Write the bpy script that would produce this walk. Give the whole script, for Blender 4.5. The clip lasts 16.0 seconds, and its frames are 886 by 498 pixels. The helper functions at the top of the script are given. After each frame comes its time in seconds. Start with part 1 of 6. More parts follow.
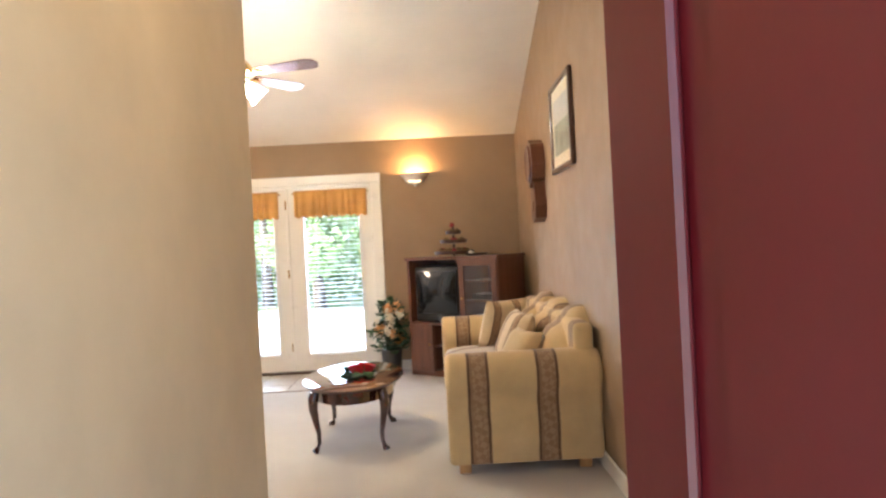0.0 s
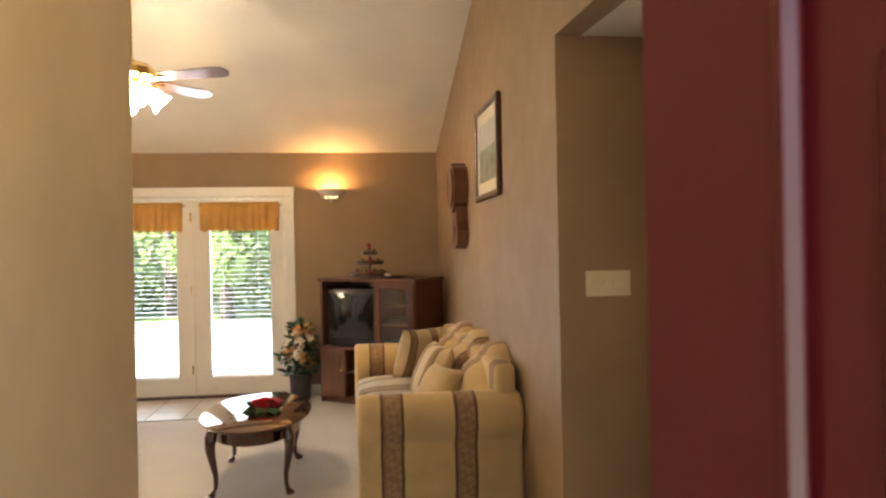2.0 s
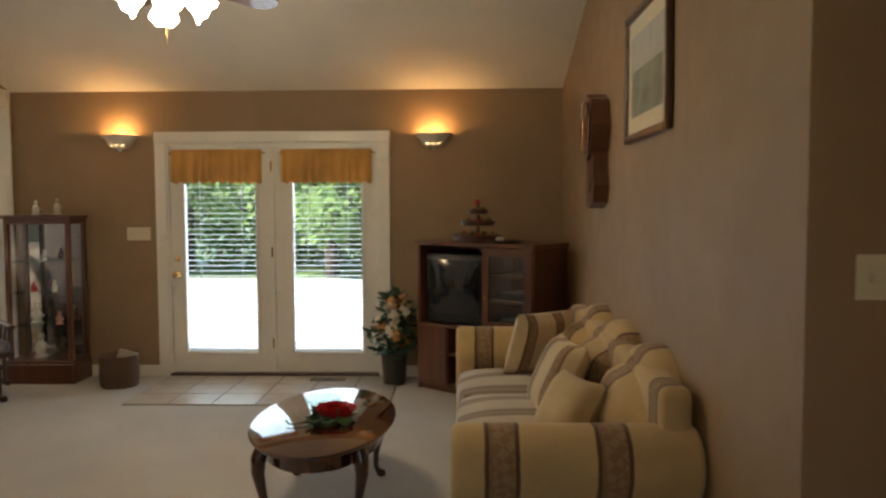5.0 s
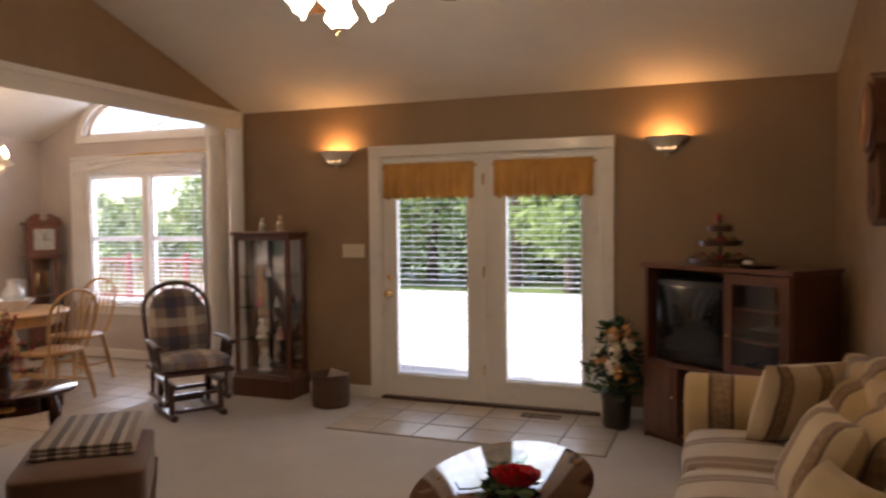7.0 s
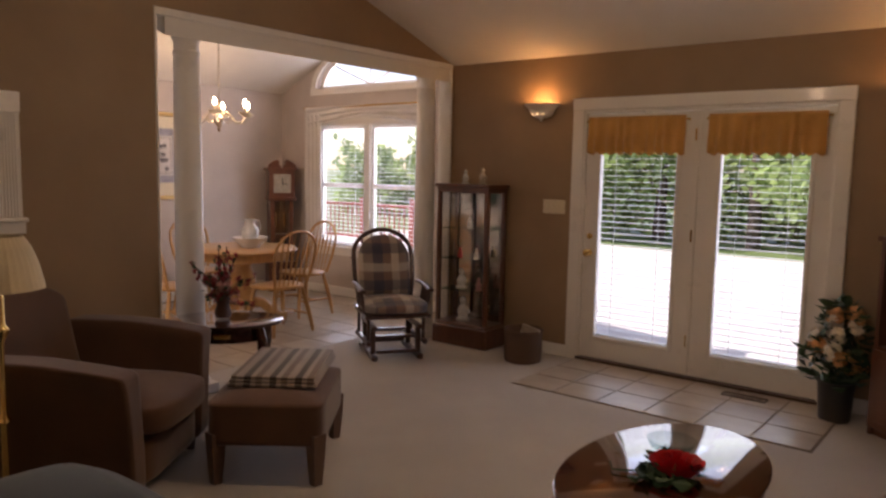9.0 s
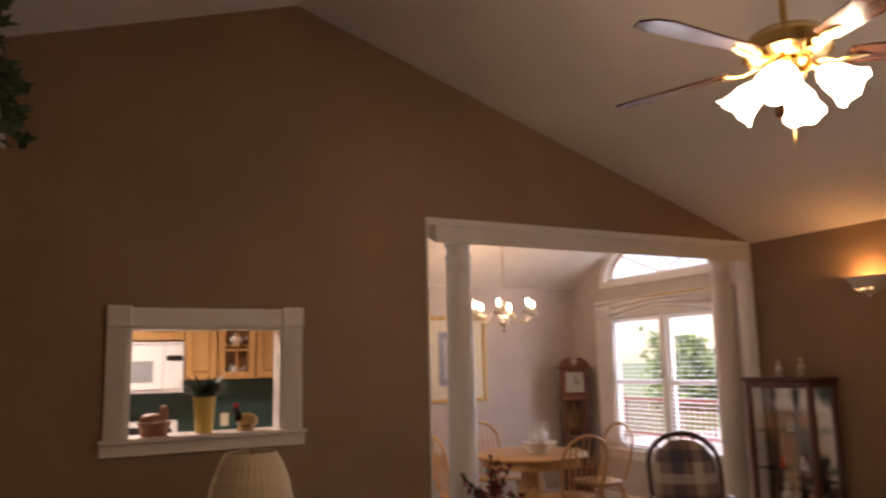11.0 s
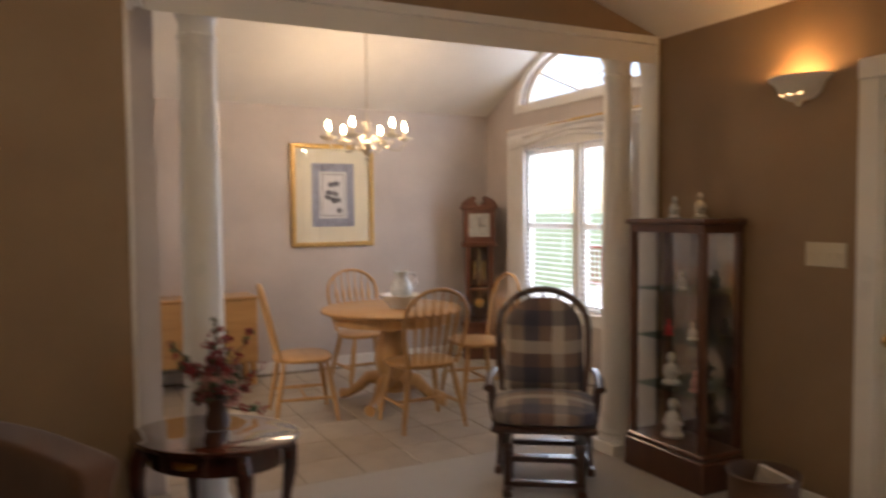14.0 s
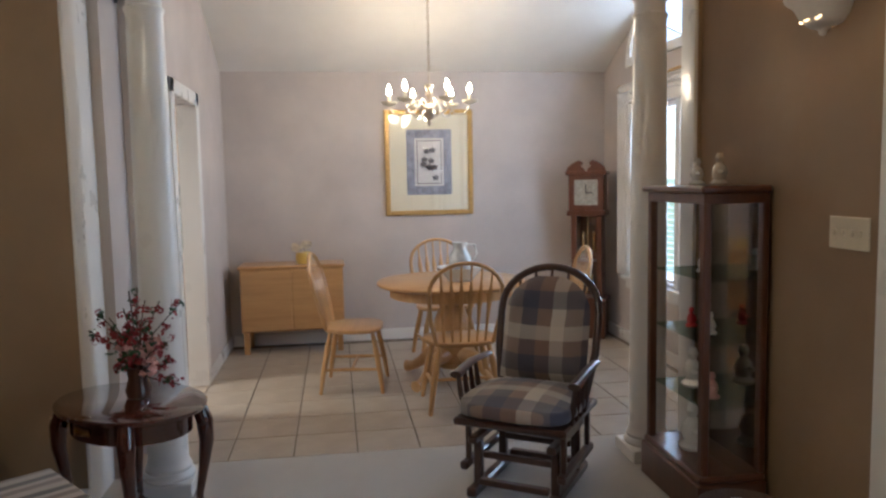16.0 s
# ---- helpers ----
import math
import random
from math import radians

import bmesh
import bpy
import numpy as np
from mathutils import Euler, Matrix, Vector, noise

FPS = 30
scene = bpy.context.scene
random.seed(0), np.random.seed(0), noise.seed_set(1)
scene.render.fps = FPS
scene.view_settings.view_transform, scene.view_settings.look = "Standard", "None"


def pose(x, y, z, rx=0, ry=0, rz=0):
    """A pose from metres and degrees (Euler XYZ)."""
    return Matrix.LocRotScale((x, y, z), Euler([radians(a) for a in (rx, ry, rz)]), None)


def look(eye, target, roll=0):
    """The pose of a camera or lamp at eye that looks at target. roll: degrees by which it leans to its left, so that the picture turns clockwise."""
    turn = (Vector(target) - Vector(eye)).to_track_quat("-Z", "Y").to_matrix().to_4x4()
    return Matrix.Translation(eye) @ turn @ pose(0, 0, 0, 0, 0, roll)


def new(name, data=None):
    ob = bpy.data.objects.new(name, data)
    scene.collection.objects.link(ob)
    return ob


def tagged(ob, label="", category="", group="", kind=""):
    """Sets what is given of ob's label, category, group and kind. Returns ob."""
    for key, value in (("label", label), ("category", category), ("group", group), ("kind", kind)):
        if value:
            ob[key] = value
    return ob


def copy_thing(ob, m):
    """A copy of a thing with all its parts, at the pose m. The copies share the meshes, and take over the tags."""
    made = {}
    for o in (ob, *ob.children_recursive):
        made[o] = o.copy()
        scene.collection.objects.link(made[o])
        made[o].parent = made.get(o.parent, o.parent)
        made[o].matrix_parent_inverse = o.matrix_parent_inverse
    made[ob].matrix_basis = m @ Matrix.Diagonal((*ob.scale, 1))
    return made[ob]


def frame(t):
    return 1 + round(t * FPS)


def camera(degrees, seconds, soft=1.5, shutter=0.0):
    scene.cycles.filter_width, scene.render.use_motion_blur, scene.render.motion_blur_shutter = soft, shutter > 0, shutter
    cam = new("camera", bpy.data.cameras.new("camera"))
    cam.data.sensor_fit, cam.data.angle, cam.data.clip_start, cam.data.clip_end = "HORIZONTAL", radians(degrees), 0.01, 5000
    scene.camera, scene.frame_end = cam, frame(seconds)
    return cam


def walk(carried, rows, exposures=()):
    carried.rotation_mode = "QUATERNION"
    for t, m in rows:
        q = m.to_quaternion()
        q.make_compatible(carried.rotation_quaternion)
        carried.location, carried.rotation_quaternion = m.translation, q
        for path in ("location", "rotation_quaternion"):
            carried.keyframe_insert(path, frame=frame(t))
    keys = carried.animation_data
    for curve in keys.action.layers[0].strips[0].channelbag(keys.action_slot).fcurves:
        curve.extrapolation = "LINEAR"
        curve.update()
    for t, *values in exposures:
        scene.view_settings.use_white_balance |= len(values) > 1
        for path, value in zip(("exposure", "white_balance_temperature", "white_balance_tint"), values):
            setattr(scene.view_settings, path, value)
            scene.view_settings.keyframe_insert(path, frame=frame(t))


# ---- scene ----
cam = camera(61.7, 16.0, soft=2.4, shutter=0.5)
PATH = [
    (0, (2.616, -8.071, 1.338), (2.636, -6.071, 1.324), -3.0),
    (0.5, (2.581, -8.121, 1.388), (2.673, -6.124, 1.348), -1.7),
    (1, (2.621, -8.077, 1.407), (2.774, -6.083, 1.389), -0.6),
    (1.5, (2.666, -7.907, 1.441), (2.874, -5.918, 1.419), -0.6),
    (2, (2.613, -7.785, 1.481), (2.862, -5.801, 1.479), -1.1),
    (2.5, (2.678, -7.571, 1.508), (2.899, -5.584, 1.468), -0.7),
    (3, (2.664, -7.443, 1.52), (2.795, -5.448, 1.449), 0.8),
    (5.5, (2.697, -6.214, 1.487), (2.51, -4.226, 1.373), -1.2),
    (6, (2.751, -6.062, 1.493), (2.296, -4.116, 1.429), 0.3),
    (6.5, (2.773, -5.894, 1.551), (2.177, -3.986, 1.483), -0.2),
    (7, (2.831, -5.695, 1.521), (2.12, -3.827, 1.442), -0.5),
    (7.5, (2.984, -5.489, 1.563), (1.921, -3.807, 1.37), 0.5),
    (8, (3.086, -5.475, 1.533), (1.913, -3.883, 1.235), 0.7),
    (10.5, (2.862, -5.219, 1.600), (1.282, -4.007, 1.782), -0.8),
    (11, (2.853, -5.017, 1.581), (1.106, -4.093, 1.889), -1.4),
    (11.5, (2.813, -4.788, 1.557), (0.967, -4.097, 1.892), -1.5),
    (12, (2.707, -4.545, 1.49), (0.802, -4.036, 1.828), -1.6),
    (12.5, (2.399, -4.348, 1.54), (0.46, -3.871, 1.654), -1.7),
    (13, (2.288, -4.07, 1.523), (0.364, -3.523, 1.505), -0.3),
    (13.5, (2.048, -3.665, 1.482), (0.167, -2.992, 1.393), 0.6),
    (14, (2.148, -3.197, 1.48), (0.365, -2.296, 1.379), -0.5),
    (14.5, (2.221, -2.873, 1.441), (0.499, -1.869, 1.268), 1.4),
    (15, (2.203, -2.509, 1.459), (0.438, -1.593, 1.247), 1.5),
    (15.5, (2.181, -2.081, 1.445), (0.26, -1.568, 1.233), -0.2),
    (16, (2.23, -1.80, 1.474), (0.26, -1.519, 1.29), -1.1),
]
EXPOSURES = [(0, 2.85, 5400, 12), (0.5, 2.72, 5400, 12), (1.0, 2.62, 5700, 12), (1.6, 2.50, 6200, 11), (2.0, 2.28, 6400, 11), (2.5, 1.95, 6400, 10), (3.2, 1.50, 6400, 9), (5.5, 1.12, 5900, 4),
             (6.0, 1.05, 6300, 16), (8.0, 0.66, 6300, 24), (10.5, 0.36, 6800, 33), (12.0, 0.80, 6500, 27), (13.0, 0.98, 6300, 23), (13.5, 0.90, 6200, 20), (14.0, 0.68, 6200, 17), (14.5, 0.76, 6000, 15), (15.0, 0.80, 5900, 14), (16.0, 0.92, 5000, 8)]
walk(cam, [(t, look(eye, target, roll)) for t, eye, target, roll in PATH], EXPOSURES)

# ---- world, sun, lamps ----
world = bpy.data.worlds.new("sky")
scene.world = world
world.use_nodes = True
wn = world.node_tree.nodes
sky = wn.new("ShaderNodeTexSky")
sky.sky_type, sky.sun_disc = "NISHITA", False
sky.sun_elevation, sky.sun_rotation = radians(52), radians(290)
world.node_tree.links.new(sky.outputs[0], wn["Background"].inputs[0])
wn["Background"].inputs[1].default_value = 0.15
sun = new("sun", bpy.data.lights.new("sun", "SUN"))
sun.data.energy, sun.data.angle, sun.data.color = 5.0, radians(0.6), (1.0, 0.95, 0.86)
sun.matrix_world = look((0, 0, 30), (16.0, 6.0, 30 - 21.5))


def lamp(name, at, watts, size, color=(1.0, 0.62, 0.28)):
    ob = new(name, bpy.data.lights.new(name, "POINT"))
    ob.location, ob.data.energy, ob.data.shadow_soft_size, ob.data.color = at, watts, size, color
    return ob


WARM = (1.0, 0.62, 0.28)
FAN_AT = (1.22, -2.75)
lamp("fan_light", (FAN_AT[0], FAN_AT[1], 2.36), 7.5, 0.06, (1.0, 0.66, 0.34))
for sx in (-0.298, 2.43):
    lamp("sconce_light", (sx, -0.11, 2.085), 4.2, 0.03, (1.0, 0.52, 0.17))
CHAND = (-3.32, -1.09)
lamp("chandelier_light", (CHAND[0], CHAND[1], 2.17), 15, 0.12, (1.0, 0.70, 0.40))
# unseen area lamp added under the ceiling to brighten the kitchen; no fixture
kit = new("kitchen_fill", bpy.data.lights.new("kitchen_fill", "AREA"))
kit.data.energy, kit.data.size, kit.data.color = 46, 0.6, (1.0, 0.88, 0.70)
kit.matrix_world = look((-2.7, -4.7, 2.36), (-2.7, -4.7, 0))


def window_light(name, at, to, w, h, watts):
    ob = new(name, bpy.data.lights.new(name, "AREA"))
    ob.data.shape, ob.data.size, ob.data.size_y = "RECTANGLE", w, h
    ob.data.energy, ob.data.color = watts, (0.86, 0.93, 1.0)
    ob.matrix_world = look(at, to)
    return ob


# warm lamp out of view, added to brighten the foyer wall
lamp("foyer_light", (2.6, -6.85, 2.55), 3.2, 0.06, (1.0, 0.68, 0.34))
# area lamps added at the real openings, standing in for sky light let in
window_light("door_daylight", (1.03, 0.16, 1.05), (1.03, -3, 0.6), 1.7, 1.6, 9.5)
window_light("dining_daylight", (-3.13, 0.98, 1.35), (-3.13, -3, 0.7), 1.5, 1.4, 22)
window_light("arch_daylight", (-3.13, 0.98, 2.68), (-3.13, -3, 1.6), 1.3, 0.3, 7.5)
window_light("porch_daylight", (2.57, -8.7, 1.2), (2.57, -5, 0.9), 0.85, 1.9, 2.0)


# ---- materials ----
def nodes_of(name):
    m = bpy.data.materials.new(name)
    m.use_nodes = True
    nt = m.node_tree
    return m, nt.nodes, nt.links, nt.nodes["Principled BSDF"]


def coords(n, l, scale=(1, 1, 1), rot=(0, 0, 0)):
    tc, mp = n.new("ShaderNodeTexCoord"), n.new("ShaderNodeMapping")
    mp.inputs["Scale"].default_value = scale
    mp.inputs["Rotation"].default_value = rot
    l.new(tc.outputs["Object"], mp.inputs[0])
    return mp.outputs[0]


def noise_tex(n, l, vec, scale, detail=4.0, rough=0.55):
    t = n.new("ShaderNodeTexNoise")
    t.inputs["Scale"].default_value, t.inputs["Detail"].default_value, t.inputs["Roughness"].default_value = scale, detail, rough
    l.new(vec, t.inputs["Vector"])
    return t.outputs["Fac"]


def mixed(n, l, fac, a, b, mode="MIX"):
    mx = n.new("ShaderNodeMix")
    mx.data_type, mx.blend_type = "RGBA", mode
    for sock, v in ((0, fac), (6, a), (7, b)):
        if isinstance(v, (int, float)):
            mx.inputs[sock].default_value = v
        elif isinstance(v, (tuple, list)):
            mx.inputs[sock].default_value = (*v, 1)[:4]
        else:
            l.new(v, mx.inputs[sock])
    return mx.outputs[2]


def ramp(n, l, fac, stops, mode="LINEAR"):
    r = n.new("ShaderNodeValToRGB")
    r.color_ramp.interpolation = mode
    e = r.color_ramp.elements
    while len(e) < len(stops):
        e.new(0.5)
    for i, (p, c) in enumerate(stops):
        e[i].position, e[i].color = p, (*c, 1)
    l.new(fac, r.inputs[0])
    return r.outputs[0]


def calc(n, l, op, a, b=0.0):
    m = n.new("ShaderNodeMath")
    m.operation = op
    for k, v in enumerate((a, b)):
        if isinstance(v, (int, float)):
            m.inputs[k].default_value = v
        else:
            l.new(v, m.inputs[k])
    return m.outputs[0]


def bump(n, l, p, height, strength, dist=0.01):
    b = n.new("ShaderNodeBump")
    b.inputs["Strength"].default_value, b.inputs["Distance"].default_value = strength, dist
    l.new(height, b.inputs["Height"])
    l.new(b.outputs[0], p.inputs["Normal"])


def paint(name, col, rough=0.6, var=0.08, grain=180, strength=0.12, coat=0.0):
    m, n, l, p = nodes_of(name)
    v = coords(n, l)
    big, fine = noise_tex(n, l, v, 1.7, 5), noise_tex(n, l, v, grain, 3)
    d = tuple(c * (1 - var * 1.6) for c in col)
    u = tuple(min(1, c * (1 + var)) for c in col)
    l.new(ramp(n, l, big, [(0.3, d), (0.7, u)]), p.inputs["Base Color"])
    l.new(ramp(n, l, noise_tex(n, l, v, 6, 4), [(0.3, (rough - 0.07,) * 3), (0.7, (rough + 0.07,) * 3)]), p.inputs["Roughness"])
    bump(n, l, p, fine, strength, 0.002)
    p.inputs["Coat Weight"].default_value = coat
    return m


def wood(name, dark, light, axis=2, rough=0.35, coat=0.3, scale=9.0):
    m, n, l, p = nodes_of(name)
    sc = [scale, scale, scale]
    sc[axis] = scale * 0.07
    v = coords(n, l, sc)
    g = noise_tex(n, l, v, 1.6, 8, 0.65)
    f = noise_tex(n, l, v, 9, 4, 0.7)
    rnd = n.new("ShaderNodeObjectInfo").outputs["Random"]
    mid = tuple((a + b) / 2 for a, b in zip(dark, light))
    base = ramp(n, l, g, [(0.28, dark), (0.5, mid), (0.72, light)])
    base = mixed(n, l, calc(n, l, "MULTIPLY", f, 0.35), base, tuple(c * 0.55 for c in dark))
    base = mixed(n, l, calc(n, l, "MULTIPLY", rnd, 0.2), base, light)
    l.new(base, p.inputs["Base Color"])
    p.inputs["Roughness"].default_value, p.inputs["Coat Weight"].default_value, p.inputs["Coat Roughness"].default_value = rough, coat, min(0.15, rough * 0.35)
    bump(n, l, p, g, 0.08, 0.002)
    return m


def plain(name, col, rough=0.5, metal=0.0, var=0.1, coat=0.0, noise_scale=25):
    m, n, l, p = nodes_of(name)
    v = coords(n, l)
    f = noise_tex(n, l, v, noise_scale, 5)
    l.new(ramp(n, l, f, [(0.25, tuple(c * (1 - var) for c in col)), (0.75, tuple(min(1, c * (1 + var)) for c in col))]), p.inputs["Base Color"])
    p.inputs["Roughness"].default_value, p.inputs["Metallic"].default_value, p.inputs["Coat Weight"].default_value = rough, metal, coat
    bump(n, l, p, noise_tex(n, l, v, noise_scale * 8, 2), 0.08, 0.001)
    return m


def fabric(name, col, var=0.12, weave=500, strength=0.35):
    m, n, l, p = nodes_of(name)
    v = coords(n, l)
    f, w = noise_tex(n, l, v, 5, 5), noise_tex(n, l, v, weave, 2)
    c = ramp(n, l, f, [(0.3, tuple(x * (1 - var) for x in col)), (0.7, tuple(x * (1 + var) for x in col))])
    l.new(mixed(n, l, calc(n, l, "MULTIPLY", w, 0.3), c, tuple(x * 0.5 for x in col)), p.inputs["Base Color"])
    p.inputs["Roughness"].default_value, p.inputs["Sheen Weight"].default_value = 0.9, 0.3
    bump(n, l, p, w, strength, 0.002)
    return m


def glow(name, col, strength):
    m, n, l, p = nodes_of(name)
    p.inputs["Base Color"].default_value = (0.9, 0.87, 0.8, 1)
    p.inputs["Emission Color"].default_value = (*col, 1)
    p.inputs["Emission Strength"].default_value = strength
    p.inputs["Roughness"].default_value = 0.3
    return m


def glass(name, rough=0.0, tint=(1, 1, 1)):
    m, n, l, p = nodes_of(name)
    tr, gl, mx = n.new("ShaderNodeBsdfTransparent"), n.new("ShaderNodeBsdfGlossy"), n.new("ShaderNodeMixShader")
    tr.inputs[0].default_value = (*tint, 1)
    gl.inputs["Roughness"].default_value = rough
    mx.inputs[0].default_value = 0.045
    l.new(tr.outputs[0], mx.inputs[1])
    l.new(gl.outputs[0], mx.inputs[2])
    l.new(mx.outputs[0], n["Material Output"].inputs[0])
    return m


def striped(name, axis, period, offset, base, bands, weave=420, pattern=None, axis2=None, bands2=None):
    """Woven cloth with bands across one axis; bands: (from, to, colour) in parts of the period."""
    m, n, l, p = nodes_of(name)
    v = coords(n, l)
    sep = n.new("ShaderNodeSeparateXYZ")
    l.new(v, sep.inputs[0])

    def band_mix(col, ax, rows):
        wob = calc(n, l, "MULTIPLY", noise_tex(n, l, v, 9, 2), 0.012)
        u = calc(n, l, "FRACT", calc(n, l, "DIVIDE", calc(n, l, "ADD", calc(n, l, "ADD", sep.outputs[ax], wob), offset), period))
        for lo, hi, c, amount in rows:
            inside = calc(n, l, "MULTIPLY", calc(n, l, "GREATER_THAN", u, lo), calc(n, l, "LESS_THAN", u, hi))
            fac = calc(n, l, "MULTIPLY", inside, amount)
            col = mixed(n, l, fac, col, c)
        return col

    f, w = noise_tex(n, l, v, 6, 5), noise_tex(n, l, v, weave, 2)
    col = ramp(n, l, f, [(0.3, tuple(x * 0.86 for x in base)), (0.7, tuple(min(1, x * 1.06) for x in base))])
    col = band_mix(col, axis, bands)
    if bands2:
        col = band_mix(col, axis2, bands2)
    if pattern:
        ch = n.new("ShaderNodeTexChecker")
        ch.inputs["Scale"].default_value = 1.0
        mp = n.new("ShaderNodeMapping")
        mp.inputs["Scale"].default_value = (32, 32, 32)
        mp.inputs["Rotation"].default_value = (radians(45), radians(45), radians(45))
        l.new(v, mp.inputs[0])
        l.new(mp.outputs[0], ch.inputs["Vector"])
        u = calc(n, l, "FRACT", calc(n, l, "DIVIDE", calc(n, l, "ADD", sep.outputs[axis], offset), period))
        inside = calc(n, l, "MULTIPLY", calc(n, l, "GREATER_THAN", u, pattern[0]), calc(n, l, "LESS_THAN", u, pattern[1]))
        fac = calc(n, l, "MULTIPLY", calc(n, l, "MULTIPLY", inside, ch.outputs["Fac"]), 0.45)
        col = mixed(n, l, fac, col, pattern[2])
    l.new(mixed(n, l, calc(n, l, "MULTIPLY", w, 0.22), col, (0.12, 0.08, 0.05)), p.inputs["Base Color"])
    p.inputs["Roughness"].default_value, p.inputs["Sheen Weight"].default_value = 0.92, 0.25
    bump(n, l, p, w, 0.35, 0.002)
    return m


def carpet_mat():
    m, n, l, p = nodes_of("carpet_pile")
    v = coords(n, l)
    f, w, tr = noise_tex(n, l, v, 1.3, 5), noise_tex(n, l, v, 260, 3, 0.8), noise_tex(n, l, v, 14, 4)
    c = ramp(n, l, f, [(0.3, (0.46, 0.42, 0.37)), (0.7, (0.58, 0.54, 0.48))])
    c = mixed(n, l, calc(n, l, "MULTIPLY", tr, 0.25), c, (0.40, 0.36, 0.31))
    l.new(mixed(n, l, calc(n, l, "MULTIPLY", w, 0.35), c, (0.32, 0.28, 0.24)), p.inputs["Base Color"])
    p.inputs["Roughness"].default_value, p.inputs["Sheen Weight"].default_value = 1.0, 0.2
    bump(n, l, p, w, 0.7, 0.006)
    return m


def tile_mat():
    m, n, l, p = nodes_of("ceramic_tile")
    v = coords(n, l)
    rnd = n.new("ShaderNodeObjectInfo").outputs["Random"]
    f, s = noise_tex(n, l, v, 4, 6, 0.6), noise_tex(n, l, v, 40, 4)
    c = ramp(n, l, f, [(0.3, (0.36, 0.29, 0.21)), (0.7, (0.50, 0.43, 0.33))])
    c = mixed(n, l, calc(n, l, "MULTIPLY", rnd, 0.3), c, (0.40, 0.34, 0.27))
    l.new(mixed(n, l, calc(n, l, "MULTIPLY", s, 0.12), c, (0.26, 0.20, 0.14)), p.inputs["Base Color"])
    l.new(ramp(n, l, s, [(0.3, (0.30,) * 3), (0.7, (0.36,) * 3)]), p.inputs["Roughness"])
    bump(n, l, p, f, 0.12, 0.004)
    return m


def foliage_mat(name, dark, light):
    m, n, l, p = nodes_of(name)
    v = coords(n, l)
    l.new(ramp(n, l, noise_tex(n, l, v, 3, 5), [(0.25, dark), (0.75, light)]), p.inputs["Base Color"])
    p.inputs["Roughness"].default_value = 0.55
    return m


def thin_leaf_mat(name, dark, light):
    """Leaves that also let the sun through."""
    m = foliage_mat(name, dark, light)
    n, l = m.node_tree.nodes, m.node_tree.links
    t, mx = n.new("ShaderNodeBsdfTranslucent"), n.new("ShaderNodeMixShader")
    t.inputs[0].default_value, mx.inputs[0].default_value = (light[0] * 1.25, light[1] * 1.3, light[2], 1), 0.5
    l.new(n["Principled BSDF"].outputs[0], mx.inputs[1])
    l.new(t.outputs[0], mx.inputs[2])
    l.new(mx.outputs[0], n["Material Output"].inputs[0])
    return m


WALL = paint("taupe_wall_paint", (0.295, 0.197, 0.110), 0.62)
WALL_DINING = paint("mauve_beige_wall_paint", (0.53, 0.465, 0.42), 0.6)
CEIL = paint("ceiling_white", (0.74, 0.70, 0.64), 0.85, 0.04, 90, 0.5)
FOYER = paint("cream_foyer_paint", (0.66, 0.53, 0.35), 0.4, 0.1, 60, 0.25)
TRIM = paint("white_trim_gloss", (0.78, 0.75, 0.70), 0.32, 0.03, 60, 0.05, 0.15)
RED = paint("red_door_enamel", (0.066, 0.0034, 0.0046), 0.40, 0.10, 90, 0.06, 0.0)
CARPET, TILE = carpet_mat(), tile_mat()
GROUT = plain("grey_grout", (0.20, 0.165, 0.13), 0.9)
OAK = wood("honey_oak", (0.42, 0.21, 0.065), (0.66, 0.39, 0.15), 2, 0.35, 0.4)
OAK_H = wood("honey_oak_boards", (0.40, 0.20, 0.065), (0.64, 0.37, 0.14), 1, 0.33, 0.4)
MAHOG = wood("polished_mahogany", (0.036, 0.008, 0.005), (0.085, 0.020, 0.010), 1, 0.10, 1.0)
CHERRY = wood("cherry_veneer", (0.065, 0.020, 0.009), (0.16, 0.055, 0.026), 2, 0.3, 0.4)
DARKW = wood("dark_walnut", (0.028, 0.010, 0.006), (0.085, 0.032, 0.018), 2, 0.28, 0.5)
BRASS = plain("polished_brass", (0.83, 0.58, 0.22), 0.22, 1.0, 0.06)
NICKEL = plain("brushed_nickel", (0.55, 0.48, 0.38), 0.28, 1.0, 0.08)
BLACK = plain("black_plastic", (0.012, 0.012, 0.014), 0.3)
SCREEN = plain("dark_screen_glass", (0.008, 0.010, 0.012), 0.05, 0.0, 0.05, 0.0)
GLASS = glass("clear_glass")
MIRROR = plain("cabinet_mirror", (0.26, 0.235, 0.21), 0.03, 1.0, 0.02)
WHITE = plain("white_enamel", (0.78, 0.78, 0.77), 0.25, 0.0, 0.03)
CERAMIC = plain("glazed_ceramic", (0.72, 0.70, 0.66), 0.2, 0.0, 0.08, 0.4)
PLASTER = plain("sconce_plaster", (0.75, 0.70, 0.62), 0.6, 0.0, 0.05)
IVORY = plain("ivory_plastic", (0.66, 0.58, 0.42), 0.4, 0.0, 0.03)
VALANCE = fabric("golden_valance_cloth", (0.62, 0.33, 0.085), 0.18, 300, 0.5)
SHEER = fabric("white_curtain_cloth", (0.72, 0.69, 0.66), 0.06, 400, 0.3)
SHADE = fabric("cream_pleated_shade", (0.70, 0.60, 0.40), 0.08, 300, 0.3)
BROWN = fabric("brown_chenille", (0.110, 0.049, 0.023), 0.18, 350, 0.5)
TEAL = fabric("dark_teal_cloth", (0.009, 0.017, 0.017), 0.25, 300, 0.4)
